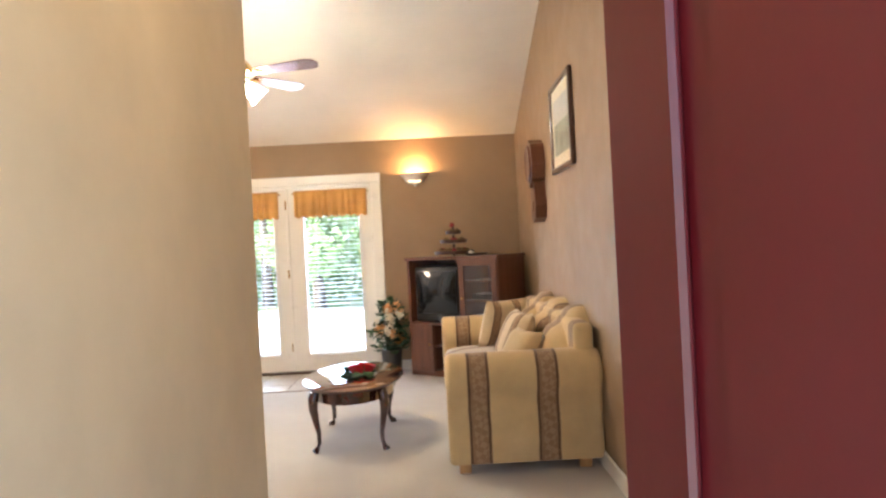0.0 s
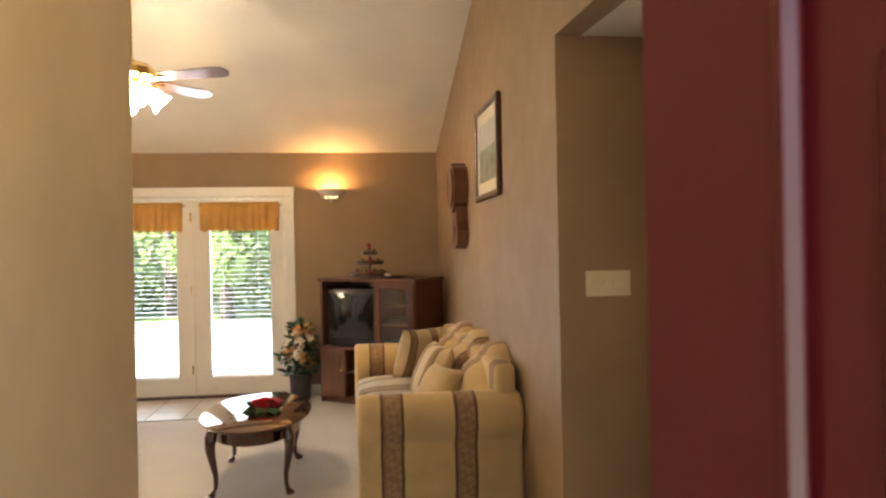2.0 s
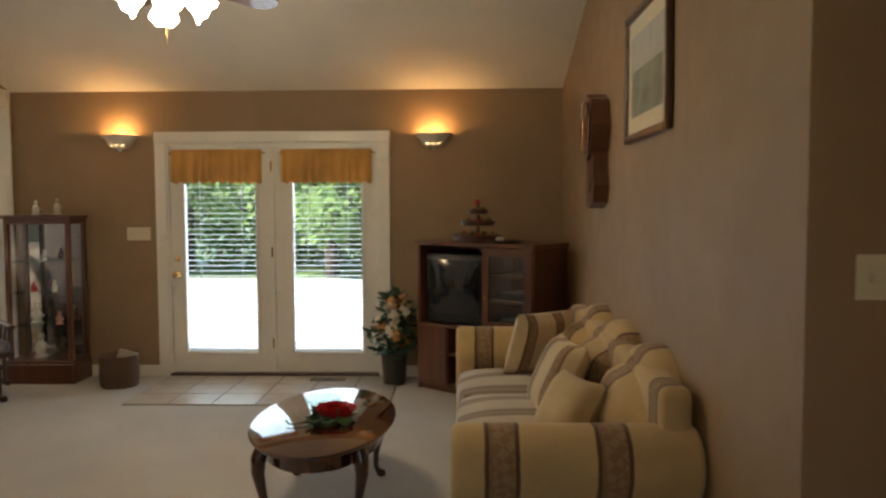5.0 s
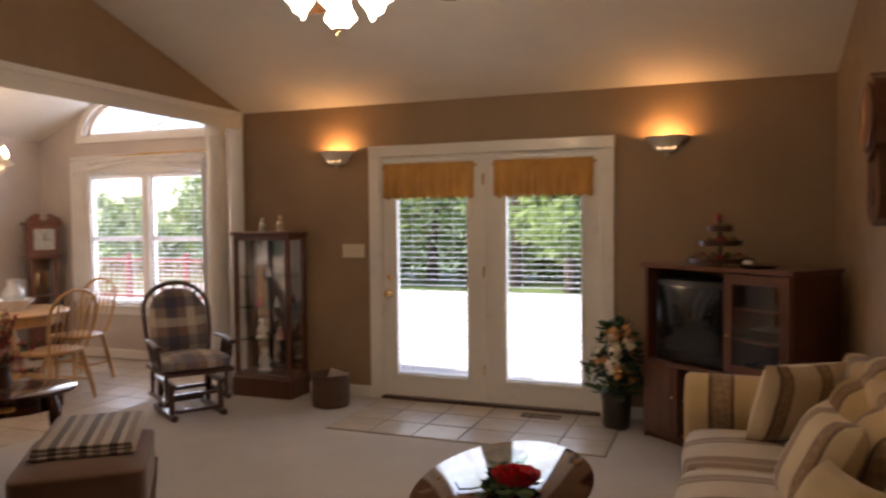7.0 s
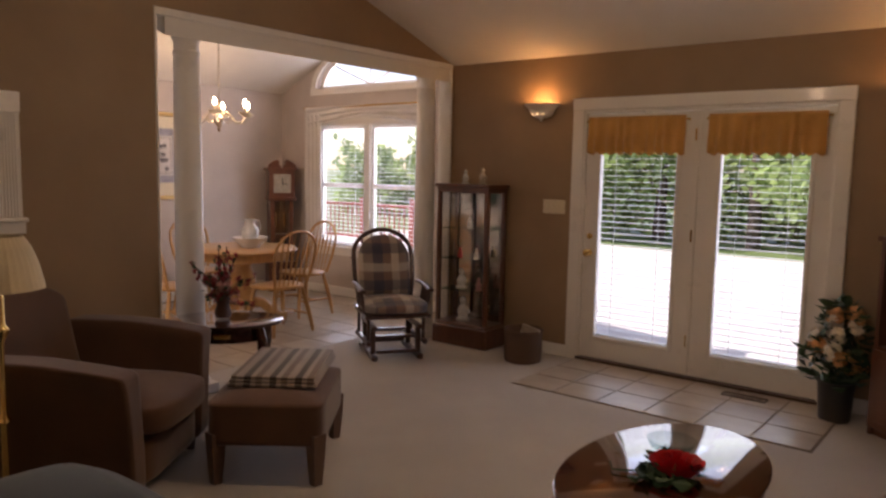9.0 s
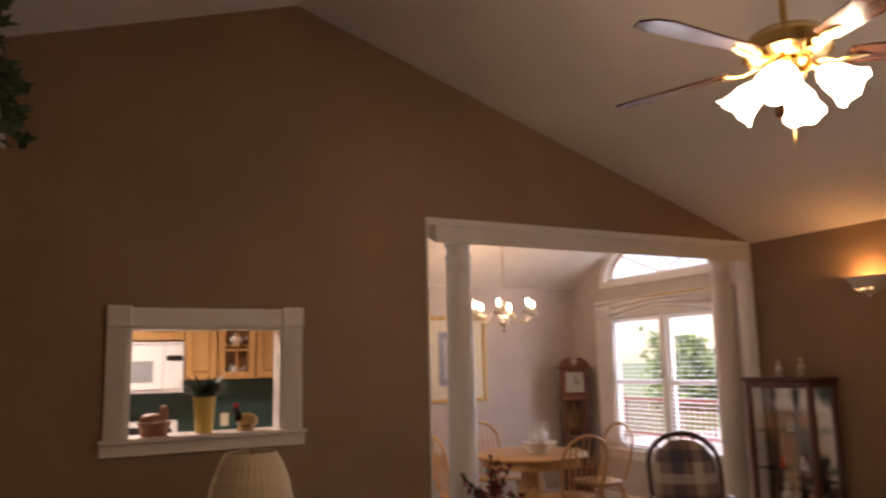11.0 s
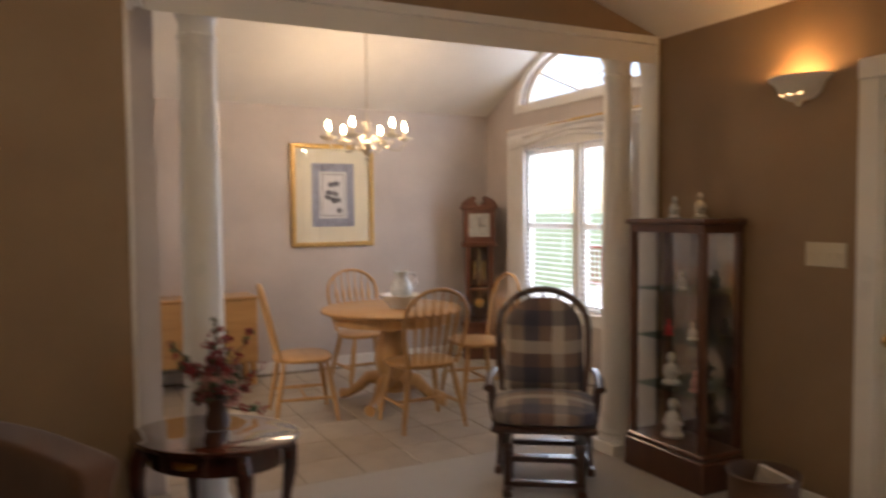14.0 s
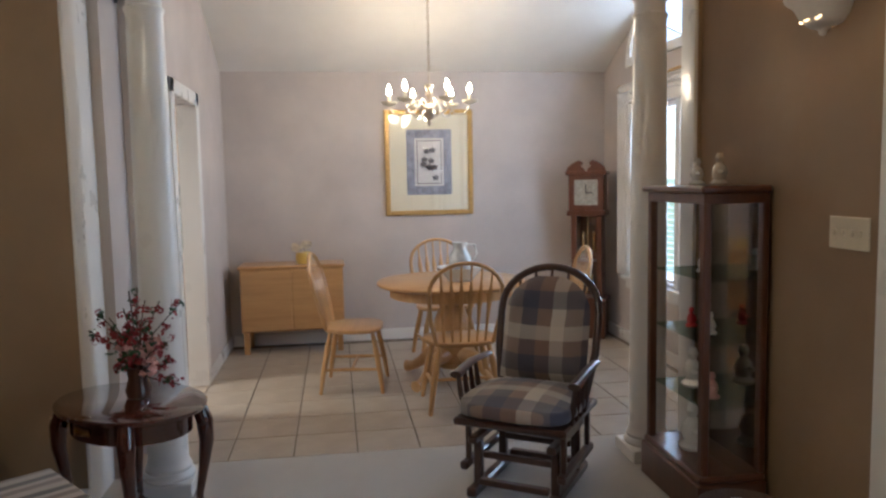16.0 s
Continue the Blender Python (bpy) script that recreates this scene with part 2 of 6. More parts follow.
BLIND = plain("white_blind_slat", (0.84, 0.84, 0.82), 0.4, 0.0, 0.03)
bl_n, bl_l = BLIND.node_tree.nodes, BLIND.node_tree.links
bl_t, bl_m = bl_n.new("ShaderNodeBsdfTranslucent"), bl_n.new("ShaderNodeMixShader")
bl_t.inputs[0].default_value, bl_m.inputs[0].default_value = (0.86, 0.86, 0.84, 1), 0.45
bl_l.new(bl_n["Principled BSDF"].outputs[0], bl_m.inputs[1])
bl_l.new(bl_t.outputs[0], bl_m.inputs[2])
bl_l.new(bl_m.outputs[0], bl_n["Material Output"].inputs[0])
FANBULB = glow("lit_frosted_tulip", (1.0, 0.84, 0.56), 16.0)
CANDLE = glow("lit_candle_bulb", (1.0, 0.78, 0.45), 40.0)
LEAF = foliage_mat("dark_green_leaf", (0.012, 0.035, 0.012), (0.05, 0.11, 0.035))
BERRY = plain("crimson_petal", (0.26, 0.022, 0.026), 0.6, 0, 0.25)
PINK = plain("dusty_pink_petal", (0.55, 0.30, 0.26), 0.7, 0, 0.2)
ROSE = plain("red_silk_rose", (0.52, 0.012, 0.018), 0.6, 0, 0.2)
PEACH = plain("peach_silk_petal", (0.70, 0.36, 0.14), 0.7, 0, 0.2)
CREAMP = plain("cream_silk_petal", (0.76, 0.68, 0.52), 0.7, 0, 0.1)
YELLOW = plain("yellow_glazed_pot", (0.66, 0.47, 0.10), 0.3, 0, 0.1, 0.4)
WICKER = plain("brown_wicker", (0.10, 0.05, 0.025), 0.6, 0, 0.35, 0, 120)
GOLD = plain("gilt_frame", (0.55, 0.36, 0.13), 0.38, 0.6, 0.2)
MAT_BOARD = plain("cream_mat_board", (0.72, 0.66, 0.50), 0.6, 0, 0.03)
PRINT = plain("blue_grey_print", (0.26, 0.27, 0.33), 0.6, 0, 0.45, 0, 22)
PAPER = plain("print_paper", (0.62, 0.60, 0.58), 0.6, 0, 0.08)
INK = plain("dark_print_ink", (0.12, 0.11, 0.12), 0.6, 0, 0.4, 0, 40)
GREENWALL = paint("dark_green_backsplash", (0.022, 0.062, 0.055), 0.45)
COUNTER = plain("pale_countertop", (0.62, 0.58, 0.52), 0.35, 0, 0.12, 0, 60)
OLIVE = plain("olive_gilt_leaf", (0.36, 0.33, 0.07), 0.45, 0.2, 0.3, 0, 60)
GRASS = foliage_mat("lawn", (0.10, 0.16, 0.045), (0.24, 0.31, 0.10))
PATIO = paint("pale_patio", (0.70, 0.66, 0.61), 0.8)
PBRICK = plain("patio_brick", (0.46, 0.26, 0.20), 0.85, 0, 0.25)
TREELEAF = thin_leaf_mat("tree_leaf", (0.12, 0.19, 0.06), (0.34, 0.44, 0.19))
BARK = paint("tree_bark", (0.12, 0.09, 0.065), 0.95, 0.3, 30, 0.8)
REDWOOD = plain("red_stained_deck", (0.36, 0.10, 0.07), 0.7, 0, 0.2)

CREAM_CLOTH, TAN_BAND, EDGE_BAND = (0.62, 0.445, 0.21), (0.20, 0.105, 0.048), (0.075, 0.032, 0.016)
BANDS = [(0.52, 0.80, TAN_BAND, 0.85), (0.50, 0.54, EDGE_BAND, 0.9), (0.78, 0.82, EDGE_BAND, 0.9)]
DIAMOND = (0.56, 0.76, (0.42, 0.30, 0.17))
SOFA_X = striped("sofa_weave_arm", 0, 0.395, 0.0825, CREAM_CLOTH, BANDS, 420, DIAMOND)
SOFA_Y = striped("sofa_weave_back", 1, 0.40, 0.1, CREAM_CLOTH, BANDS, 420, DIAMOND)
SEATC = striped("sofa_weave_seat", 1, 0.27, 0.05, (0.60, 0.53, 0.44), [(0.5, 0.86, (0.20, 0.125, 0.085), 0.8), (0.62, 0.70, (0.45, 0.36, 0.28), 0.6)])
NAVY, RUST, CRM = (0.035, 0.045, 0.085), (0.20, 0.10, 0.065), (0.66, 0.58, 0.46)
ROWS1 = [(0.0, 0.28, NAVY, 0.75), (0.28, 0.52, RUST, 0.55), (0.52, 0.74, CRM, 0.8)]
PLAID_BACK = striped("plaid_back", 1, 0.31, 0.105, (0.30, 0.235, 0.19), ROWS1, 420, None, 2, [(0.0, 0.28, NAVY, 0.6), (0.28, 0.52, RUST, 0.35), (0.52, 0.74, CRM, 0.5)])
PLAID_SEAT = striped("plaid_seat", 1, 0.31, 0.105, (0.30, 0.235, 0.19), ROWS1, 420, None, 0, [(0.0, 0.28, NAVY, 0.6), (0.28, 0.52, RUST, 0.35), (0.52, 0.74, CRM, 0.5)])
THROW = striped("striped_throw", 0, 0.13, 0.0, (0.36, 0.30, 0.25), [(0.0, 0.26, (0.022, 0.018, 0.018), 0.9), (0.45, 0.7, (0.12, 0.085, 0.07), 0.8)], 200)


# ---- building helpers ----
def bm_box(bm, lo, hi, bevel=0.0, m=None, seg=1):
    c = [(a + b) / 2 for a, b in zip(lo, hi)]
    s = [abs(b - a) for a, b in zip(lo, hi)]
    mat = Matrix.Translation(c) @ Matrix.Diagonal((*s, 1))
    r = bmesh.ops.create_cube(bm, size=1, matrix=mat)
    vs = r["verts"]
    if bevel > 0:
        es = list({e for v in vs for e in v.link_edges})
        o = bmesh.ops.bevel(bm, geom=es, offset=min(bevel, min(s) * 0.45), segments=seg, profile=0.5, affect="EDGES")
        vs = list({v for f in o["faces"] for v in f.verts} | {v for v in vs if v.is_valid})
        seen, stack = set(vs), list(vs)
        while stack:
            v = stack.pop()
            for e in v.link_edges:
                w = e.other_vert(v)
                if w not in seen:
                    seen.add(w)
                    stack.append(w)
        vs = list(seen)
    if m is not None:
        bmesh.ops.transform(bm, matrix=m, verts=vs)
    return vs


def bm_lathe(bm, prof, seg=20, m=None, arc=360.0, start=0.0):
    rings = []
    full = arc >= 359.9
    k = seg if full else seg + 1
    for r, z in prof:
        rings.append([bm.verts.new((r * math.cos(radians(start + arc * i / seg)), r * math.sin(radians(start + arc * i / seg)), z)) for i in range(k)])
    for a, b in zip(rings, rings[1:]):
        for i in range(seg):
            j = (i + 1) % k
            bm.faces.new((a[i], a[j], b[j], b[i]))
    if full:
        for ring, flip in ((rings[0], True), (rings[-1], False)):
            if prof[0 if flip else -1][0] > 1e-4:
                bm.faces.new(ring[::-1] if flip else ring)
    vs = [v for ring in rings for v in ring]
    if m is not None:
        bmesh.ops.transform(bm, matrix=m, verts=vs)
    return vs


def bm_tube(bm, pts, radii, seg=8, flat=1.0):
    pts = [Vector(p) for p in pts]
    if isinstance(radii, (int, float)):
        radii = [radii] * len(pts)
    rings = []
    for i, p in enumerate(pts):
        d = (pts[min(i + 1, len(pts) - 1)] - pts[max(i - 1, 0)]).normalized()
        ref = Vector((0, 0, 1)) if abs(d.z) < 0.9 else Vector((1, 0, 0))
        u = d.cross(ref).normalized()
        w = d.cross(u).normalized()
        rings.append([bm.verts.new(p + radii[i] * (u * math.cos(2 * math.pi * k / seg) + flat * w * math.sin(2 * math.pi * k / seg))) for k in range(seg)])
    for a, b in zip(rings, rings[1:]):
        for k in range(seg):
            j = (k + 1) % seg
            bm.faces.new((a[k], b[k], b[j], a[j]))
    bm.faces.new(rings[0])
    bm.faces.new(rings[-1][::-1])


def bm_prism(bm, poly, axis, a, b):
    """A polygon of two coordinates, drawn out from a to b along the axis that is left."""
    def at(p, v):
        q = list(p)
        q.insert(axis, v)
        return bm.verts.new(q)
    A, B = [at(p, a) for p in poly], [at(p, b) for p in poly]
    n = len(poly)
    bm.faces.new(A)
    bm.faces.new(B[::-1])
    for i in range(n):
        bm.faces.new((A[i], A[(i + 1) % n], B[(i + 1) % n], B[i])[::-1])
    bmesh.ops.recalc_face_normals(bm, faces=bm.faces)


PIECES = ("leg", "foot", "toggle", "knob", "spindle", "stretcher", "hinge", "fruit", "sheet", "socket", "arm", "print")


def islands(bm):
    left, out = set(bm.verts), []
    while left:
        stack = [left.pop()]
        isle = set(stack)
        while stack:
            for e in stack.pop().link_edges:
                for w in e.verts:
                    if w not in isle:
                        isle.add(w)
                        left.discard(w)
                        stack.append(w)
        out.append(isle)
    return out


def part(name, bm, mat, parent=None, m=None, smooth=False, label=""):
    if name in PIECES:
        bm.verts.index_update()
        isles = islands(bm)
        if len(isles) > 1:
            isles.sort(key=lambda s: min(v.index for v in s))
            for isle in isles:
                one = bmesh.new()
                made = {v: one.verts.new(v.co) for v in isle}
                for f in bm.faces:
                    if f.verts[0] in isle:
                        one.faces.new([made[v] for v in f.verts])
                ob = part(name, one, mat, parent, m, smooth, label)
            bm.free()
            return ob
    bmesh.ops.recalc_face_normals(bm, faces=bm.faces)
    me = bpy.data.meshes.new(name)
    bm.to_mesh(me)
    bm.free()
    me.materials.append(mat)
    if smooth:
        for f in me.polygons:
            f.use_smooth = True
        me.set_sharp_from_angle(angle=radians(40))
    ob = new(name, me)
    if m is not None:
        ob.matrix_basis = m
    ob.parent = parent
    if label:
        ob["label"] = label
    return ob


def boxes(name, items, mat, parent=None, bevel=0.004, m=None, seg=1, label=""):
    bm = bmesh.new()
    for lo, hi in items:
        bm_box(bm, lo, hi, bevel, None, seg)
    return part(name, bm, mat, parent, m, seg > 1, label)


def thing(name, m, label, category, group=""):
    ob = new(name)
    ob.matrix_basis = m
    ob.empty_display_size = 0.1
    return tagged(ob, label, category, group)


def setting(ob, label, category):
    return tagged(ob, label, category, "", "structure")


def soft_box(name, lo, hi, mat, parent, bulge=0.0, bevel=0.06, seg=4, m=None, rough=0.0, label=""):
    """A padded block with rounded edges and a slight belly."""
    bm = bmesh.new()
    bm_box(bm, lo, hi)
    bmesh.ops.subdivide_edges(bm, edges=bm.edges[:], cuts=5, use_grid_fill=True)
    c = Vector([(a + b) / 2 for a, b in zip(lo, hi)])
    h = Vector([(b - a) / 2 for a, b in zip(lo, hi)])
    for v in bm.verts:
        q = Vector([(v.co[i] - c[i]) / h[i] for i in range(3)])
        k = bevel
        d = Vector((0, 0, 0))
        for i in range(3):
            others = max(abs(q[j]) for j in range(3) if j != i)
            edge = [abs(q[j]) for j in range(3) if j != i]
            shrink = sum(max(0, e - 0.6) ** 2 for e in edge) * k * 3
            d[i] = -q[i] * shrink if abs(q[i]) > 0.99 else 0
            if abs(q[i]) > 0.99:
                d[i] += math.copysign(bulge * (1 - edge[0] ** 2) * (1 - edge[1] ** 2), q[i])
        v.co += d
        if rough:
            v.co += noise.noise_vector(v.co * 6) * rough
    ob = part(name, bm, mat, parent, m, False, label)
    for f in ob.data.polygons:
        f.use_smooth = True
    sub = ob.modifiers.new("round", "SUBSURF")
    sub.levels = sub.render_levels = 1
    return ob


def wall_cells(bm, axis, a, b, u0, u1, z0, z1, holes):
    """A wall between a and b across the axis (0: x, 1: y), from u0 to u1, with holes (ua, ub, za, zb)."""
    us = sorted({u0, u1, *[h[0] for h in holes], *[h[1] for h in holes]})
    zs = sorted({z0, z1, *[h[2] for h in holes], *[h[3] for h in holes]})
    for p, q in zip(us, us[1:]):
        for r, s in zip(zs, zs[1:]):
            if any(h[0] <= p and q <= h[1] and h[2] <= r and s <= h[3] for h in holes):
                continue
            lo, hi = ((a, p, r), (b, q, s)) if axis == 0 else ((p, a, r), (q, b, s))
            bm_box(bm, lo, hi)


# ---- the plan ----
WX, EX = -1.26, 3.535            # gable wall and right wall faces
RIDGE_Y, RIDGE_Z, SLOPE = -3.80, 3.75, 0.33
FRONT = -8.25
DX, DY, DS = -4.648, 0.763, -2.78   # dining: picture wall, window wall, side wall
HALL_X, HALL_Y = 3.97, -4.57
HEAD_Z = 2.51


def vault(y):
    return RIDGE_Z - SLOPE * abs(y - RIDGE_Y)


# floors
bm = bmesh.new()
bm_box(bm, (-1.742, FRONT, -0.12), (4.1, 0.0, 0.0))
setting(part("floor", bm, CARPET), "pale beige cut-pile carpet with faint tread marks", "carpet")
bm = bmesh.new()
bm_box(bm, (DX - 0.2, -8.3, -0.12), (-1.744, 0.9, -0.006))
dining_floor = setting(part("floor_dining", bm, GROUT), "beige ceramic tile floor with dark grout", "tile floor")
bm = bmesh.new()
bm_box(bm, (0.10, -0.975, -0.05), (2.13, -0.001, 0.004))
entry_floor = setting(part("floor_patio_door", bm, GROUT), "patch of ceramic tile inside the patio doors", "tile floor")

# north wall with the patio doors
bm = bmesh.new()
wall_cells(bm, 1, 0.0, 0.16, WX - 0.12, EX + 0.14, -0.05, 2.50, [(0.09, 1.96, -0.05, 2.05)])
setting(part("wall_north", bm, WALL), "taupe painted plaster wall round white patio doors", "wall")
# right wall, up to the vault, with the hall recess behind its end
bm = bmesh.new()
bm_prism(bm, [(0.16, -0.05), (HALL_Y, -0.05), (HALL_Y, vault(HALL_Y) + 0.05), (RIDGE_Y, RIDGE_Z + 0.05), (0.16, vault(0.16) + 0.05)], 0, EX, EX + 0.12)
setting(part("wall_east", bm, WALL), "taupe painted wall behind the sofa", "wall")
bm = bmesh.new()
bm_prism(bm, [(HALL_Y, 2.42), (FRONT, 2.26), (FRONT, 2.40), (HALL_Y, vault(HALL_Y) + 0.05)], 0, EX, EX + 0.12)
setting(part("wall_hall_header", bm, WALL), "painted header wall over the entry hall", "wall")
bm = bmesh.new()
bm_box(bm, (EX + 0.12, HALL_Y, -0.05), (HALL_X + 0.14, HALL_Y + 0.12, 2.42))
setting(part("wall_hall_end", bm, WALL), "taupe wall end with light switches", "wall")
bm = bmesh.new()
wall_cells(bm, 0, HALL_X, HALL_X + 0.12, FRONT, HALL_Y, -0.05, 2.42, [(-5.62, -4.86, -0.05, 2.29)])
setting(part("wall_hall_side", bm, WALL), "cream hall wall with a closet door", "wall")
bm = bmesh.new()
bm_box(bm, (EX + 0.12, FRONT, 2.42), (HALL_X + 0.14, HALL_Y + 0.12, 2.52))
setting(part("ceiling_hall", bm, CEIL), "flat white hall ceiling", "ceiling")
# closet block with the plant ledge; its side lines the foyer
bm = bmesh.new()
bm_prism(bm, [(WX, -5.38), (1.5, -5.38), (1.5, -5.86), (2.08, -5.86), (2.08, FRONT), (WX, FRONT)], 2, -0.05, 2.58)
setting(part("wall_south", bm, FOYER), "cream painted foyer wall with a plant ledge on top", "wall")
bm = bmesh.new()
bm_box(bm, (WX, -5.40, 2.55), (1.52, -5.30, 2.68), 0.012)
bm_box(bm, (WX, -5.48, 2.68), (1.54, -5.26, 2.71), 0.008)
setting(part("trim_ledge", bm, TRIM), "white moulded ledge trim", "trim")
# front wall
bm = bmesh.new()
wall_cells(bm, 1, FRONT - 0.15, FRONT, WX - 0.12, 4.1, -0.05, 2.5, [(2.12, 3.08, -0.05, 2.06)])
setting(part("wall_front", bm, FOYER), "front wall with the entrance opening", "wall")
boxes_jamb = boxes("trim_front_door", [((2.10, FRONT - 0.16, 0), (2.125, FRONT + 0.01, 2.06)), ((3.075, FRONT - 0.16, 0), (3.10, FRONT + 0.01, 2.06)), ((2.10, FRONT - 0.16, 2.055), (3.10, FRONT + 0.01, 2.08))], TRIM)
setting(boxes_jamb, "white entrance door frame", "trim")

# gable wall with pass-through and wide opening
PT = (-4.66, -3.87, 1.25, 1.81)
OP = (-2.96, -0.02)
bm = bmesh.new()
wall_cells(bm, 0, WX - 0.14, WX, FRONT, 0.0, -0.05, HEAD_Z, [(*PT,), (OP[0], OP[1], -0.05, HEAD_Z)])
bm_prism(bm, [(0.0, HEAD_Z), (0.0, vault(0.0) + 0.05), (RIDGE_Y, RIDGE_Z + 0.05), (FRONT, vault(FRONT) + 0.05), (FRONT, HEAD_Z - 0.3), (-6, HEAD_Z - 0.0)], 0, WX - 0.14, WX)
setting(part("wall_west", bm, WALL), "tall taupe gable wall with a kitchen pass-through", "wall")
bm = bmesh.new()
bm_box(bm, (WX - 0.42, OP[0] - 0.004, HEAD_Z - 0.05), (WX + 0.006, OP[1], HEAD_Z - 0.003), 0.004)
bm_box(bm, (WX - 0.34, OP[0] - 0.004, 0), (WX + 0.006, OP[0] + 0.012, HEAD_Z - 0.05), 0.004)
bm_box(bm, (WX - 0.143, OP[1] - 0.02, 0), (WX + 0.004, OP[1] - 0.001, HEAD_Z - 0.05), 0.004)
setting(part("trim_opening", bm, TRIM), "white painted lining of the wide dining opening", "trim")

# main ceiling
bm = bmesh.new()
T = 0.14
for ya, yb in ((0.17, RIDGE_Y), (RIDGE_Y, FRONT - 0.16)):
    bm_prism(bm, [(ya, vault(ya)), (yb, vault(yb)), (yb, vault(yb) + T), (ya, vault(ya) + T)], 0, WX - 0.16, 4.12)
setting(part("ceiling", bm, CEIL), "white vaulted ceiling with light texture", "ceiling")

# dining room shell
AX0, AX1, AZ0, AZ1 = -3.98, -2.28, 2.50, 2.95
bm = bmesh.new()
bm_box(bm, (DX - 0.12, DS - 0.1, -0.05), (DX, DY + 0.14, 2.6))
setting(part("wall_dining_west", bm, WALL_DINING), "mauve beige dining wall with a framed print", "wall")
DRX, DRZ = -3.10, 3.16
DRS = (DRZ - 2.47) / (DRX - DX)
WIN = (-3.96, -2.32, 0.60, 2.06)
bm = bmesh.new()
wall_cells(bm, 1, DY, DY + 0.14, DX - 0.12, WX - 0.0, -0.05, AZ0, [(WIN[0], WIN[1], WIN[2], WIN[3])])
# the gable piece over it is drawn in strips round the arched light
N = 24
acx, arx, arz = (AX0 + AX1) / 2, (AX1 - AX0) / 2, AZ1 - AZ0


def dvault(x):
    return DRZ - DRS * abs(x - DRX)


bm_prism(bm, [(DX - 0.12, AZ0), (AX0, AZ0), (AX0, dvault(AX0) + 0.04), (DX - 0.12, dvault(DX) + 0.04)], 1, DY, DY + 0.14)
bm_prism(bm, [(AX1, AZ0), (WX, AZ0), (WX, dvault(WX) + 0.04), (AX1, dvault(AX1) + 0.04)], 1, DY, DY + 0.14)
for i in range(N):
    xa, xb = AX0 + (AX1 - AX0) * i / N, AX0 + (AX1 - AX0) * (i + 1) / N
    za = AZ0 + arz * math.sqrt(max(0, 1 - ((xa - acx) / arx) ** 2))
    zb = AZ0 + arz * math.sqrt(max(0, 1 - ((xb - acx) / arx) ** 2))
    bm_prism(bm, [(xa, za), (xb, zb), (xb, dvault(xb) + 0.04), (xa, dvault(xa) + 0.04)], 1, DY, DY + 0.14)
setting(part("wall_dining_north", bm, WALL_DINING), "beige dining wall with a double window and arched light", "wall")
bm = bmesh.new()
bm_box(bm, (WX - 0.14, 0.0, -0.05), (WX - 0.0, DY, 3.0))
setting(part("wall_dining_return", bm, WALL_DINING), "short return wall beside the dining window", "wall")
bm = bmesh.new()
wall_cells(bm, 1, DS - 0.12, DS, DX, -1.95, -0.05, 2.9, [(-3.32, -2.57, -0.05, 2.05)])
bm_box(bm, (-1.95, -3.05, -0.05), (WX - 0.345, -2.90, 2.9))
setting(part("wall_dining_south", bm, WALL_DINING), "light dining side wall with a kitchen doorway", "wall")
boxes_d = boxes("trim_kitchen_doorway", [((-3.41, DS - 0.125, 0), (-3.31, DS + 0.018, 2.13)), ((-2.58, DS - 0.125, 0), (-2.48, DS + 0.018, 2.13)), ((-3.41, DS - 0.125, 2.04), (-2.48, DS + 0.018, 2.13))], TRIM)
setting(boxes_d, "white casing of the kitchen doorway", "trim")
bm = bmesh.new()
for xa, xb in ((DX - 0.14, DRX), (DRX, WX - 0.02)):
    bm_prism(bm, [(xa, dvault(xa)), (xb, dvault(xb)), (xb, dvault(xb) + 0.14), (xa, dvault(xa) + 0.14)], 1, DS - 0.1, DY + 0.15)
setting(part("ceiling_dining", bm, CEIL), "white vaulted dining ceiling", "ceiling")

# kitchen shell
KX = -4.30
bm = bmesh.new()
bm_box(bm, (KX - 0.12, -8.3, -0.05), (KX, DS - 0.12, 2.5))
setting(part("wall_kitchen", bm, GREENWALL), "dark green kitchen wall above the counter", "wall")
bm = bmesh.new()
bm_box(bm, (KX, -8.3, 2.42), (WX - 0.14, DS - 0.12, 2.52))
setting(part("ceiling_kitchen", bm, CEIL), "white kitchen ceiling", "ceiling")
bm = bmesh.new()
bm_box(bm, (KX, -6.9, -0.05), (WX - 0.14, -6.8, 2.42))
setting(part("wall_kitchen_end", bm, WALL_DINING), "plain kitchen end wall", "wall")

# baseboards
bm = bmesh.new()
for lo, hi in (((WX + 0.001, -0.016, 0), (-0.002, -0.001, 0.10)), ((2.053, -0.016, 0), (EX, -0.001, 0.10)),
               ((EX - 0.016, HALL_Y, 0), (EX - 0.001, -0.016, 0.10)), ((EX - 0.016, HALL_Y - 0.016, 0), (HALL_X - 0.001, HALL_Y - 0.001, 0.10)),
               ((DX + 0.001, DS + 0.02, -0.004), (DX + 0.016, DY - 0.016, 0.10)), ((DX + 0.016, DY - 0.016, -0.004), (WX - 0.145, DY - 0.001, 0.10)),
               ((WX + 0.001, -5.30, 0), (WX + 0.016, OP[0], 0.10)), ((2.081, FRONT, 0), (2.096, -5.86, 0.10)), ((DX + 0.016, DS + 0.001, -0.004), (-3.42, DS + 0.016, 0.10)),
               ((-2.475, DS + 0.001, -0.004), (-1.952, DS + 0.016, 0.10))):
    bm_box(bm, lo, hi, 0.004)
setting(part("baseboard", bm, TRIM), "white painted baseboard", "baseboard")


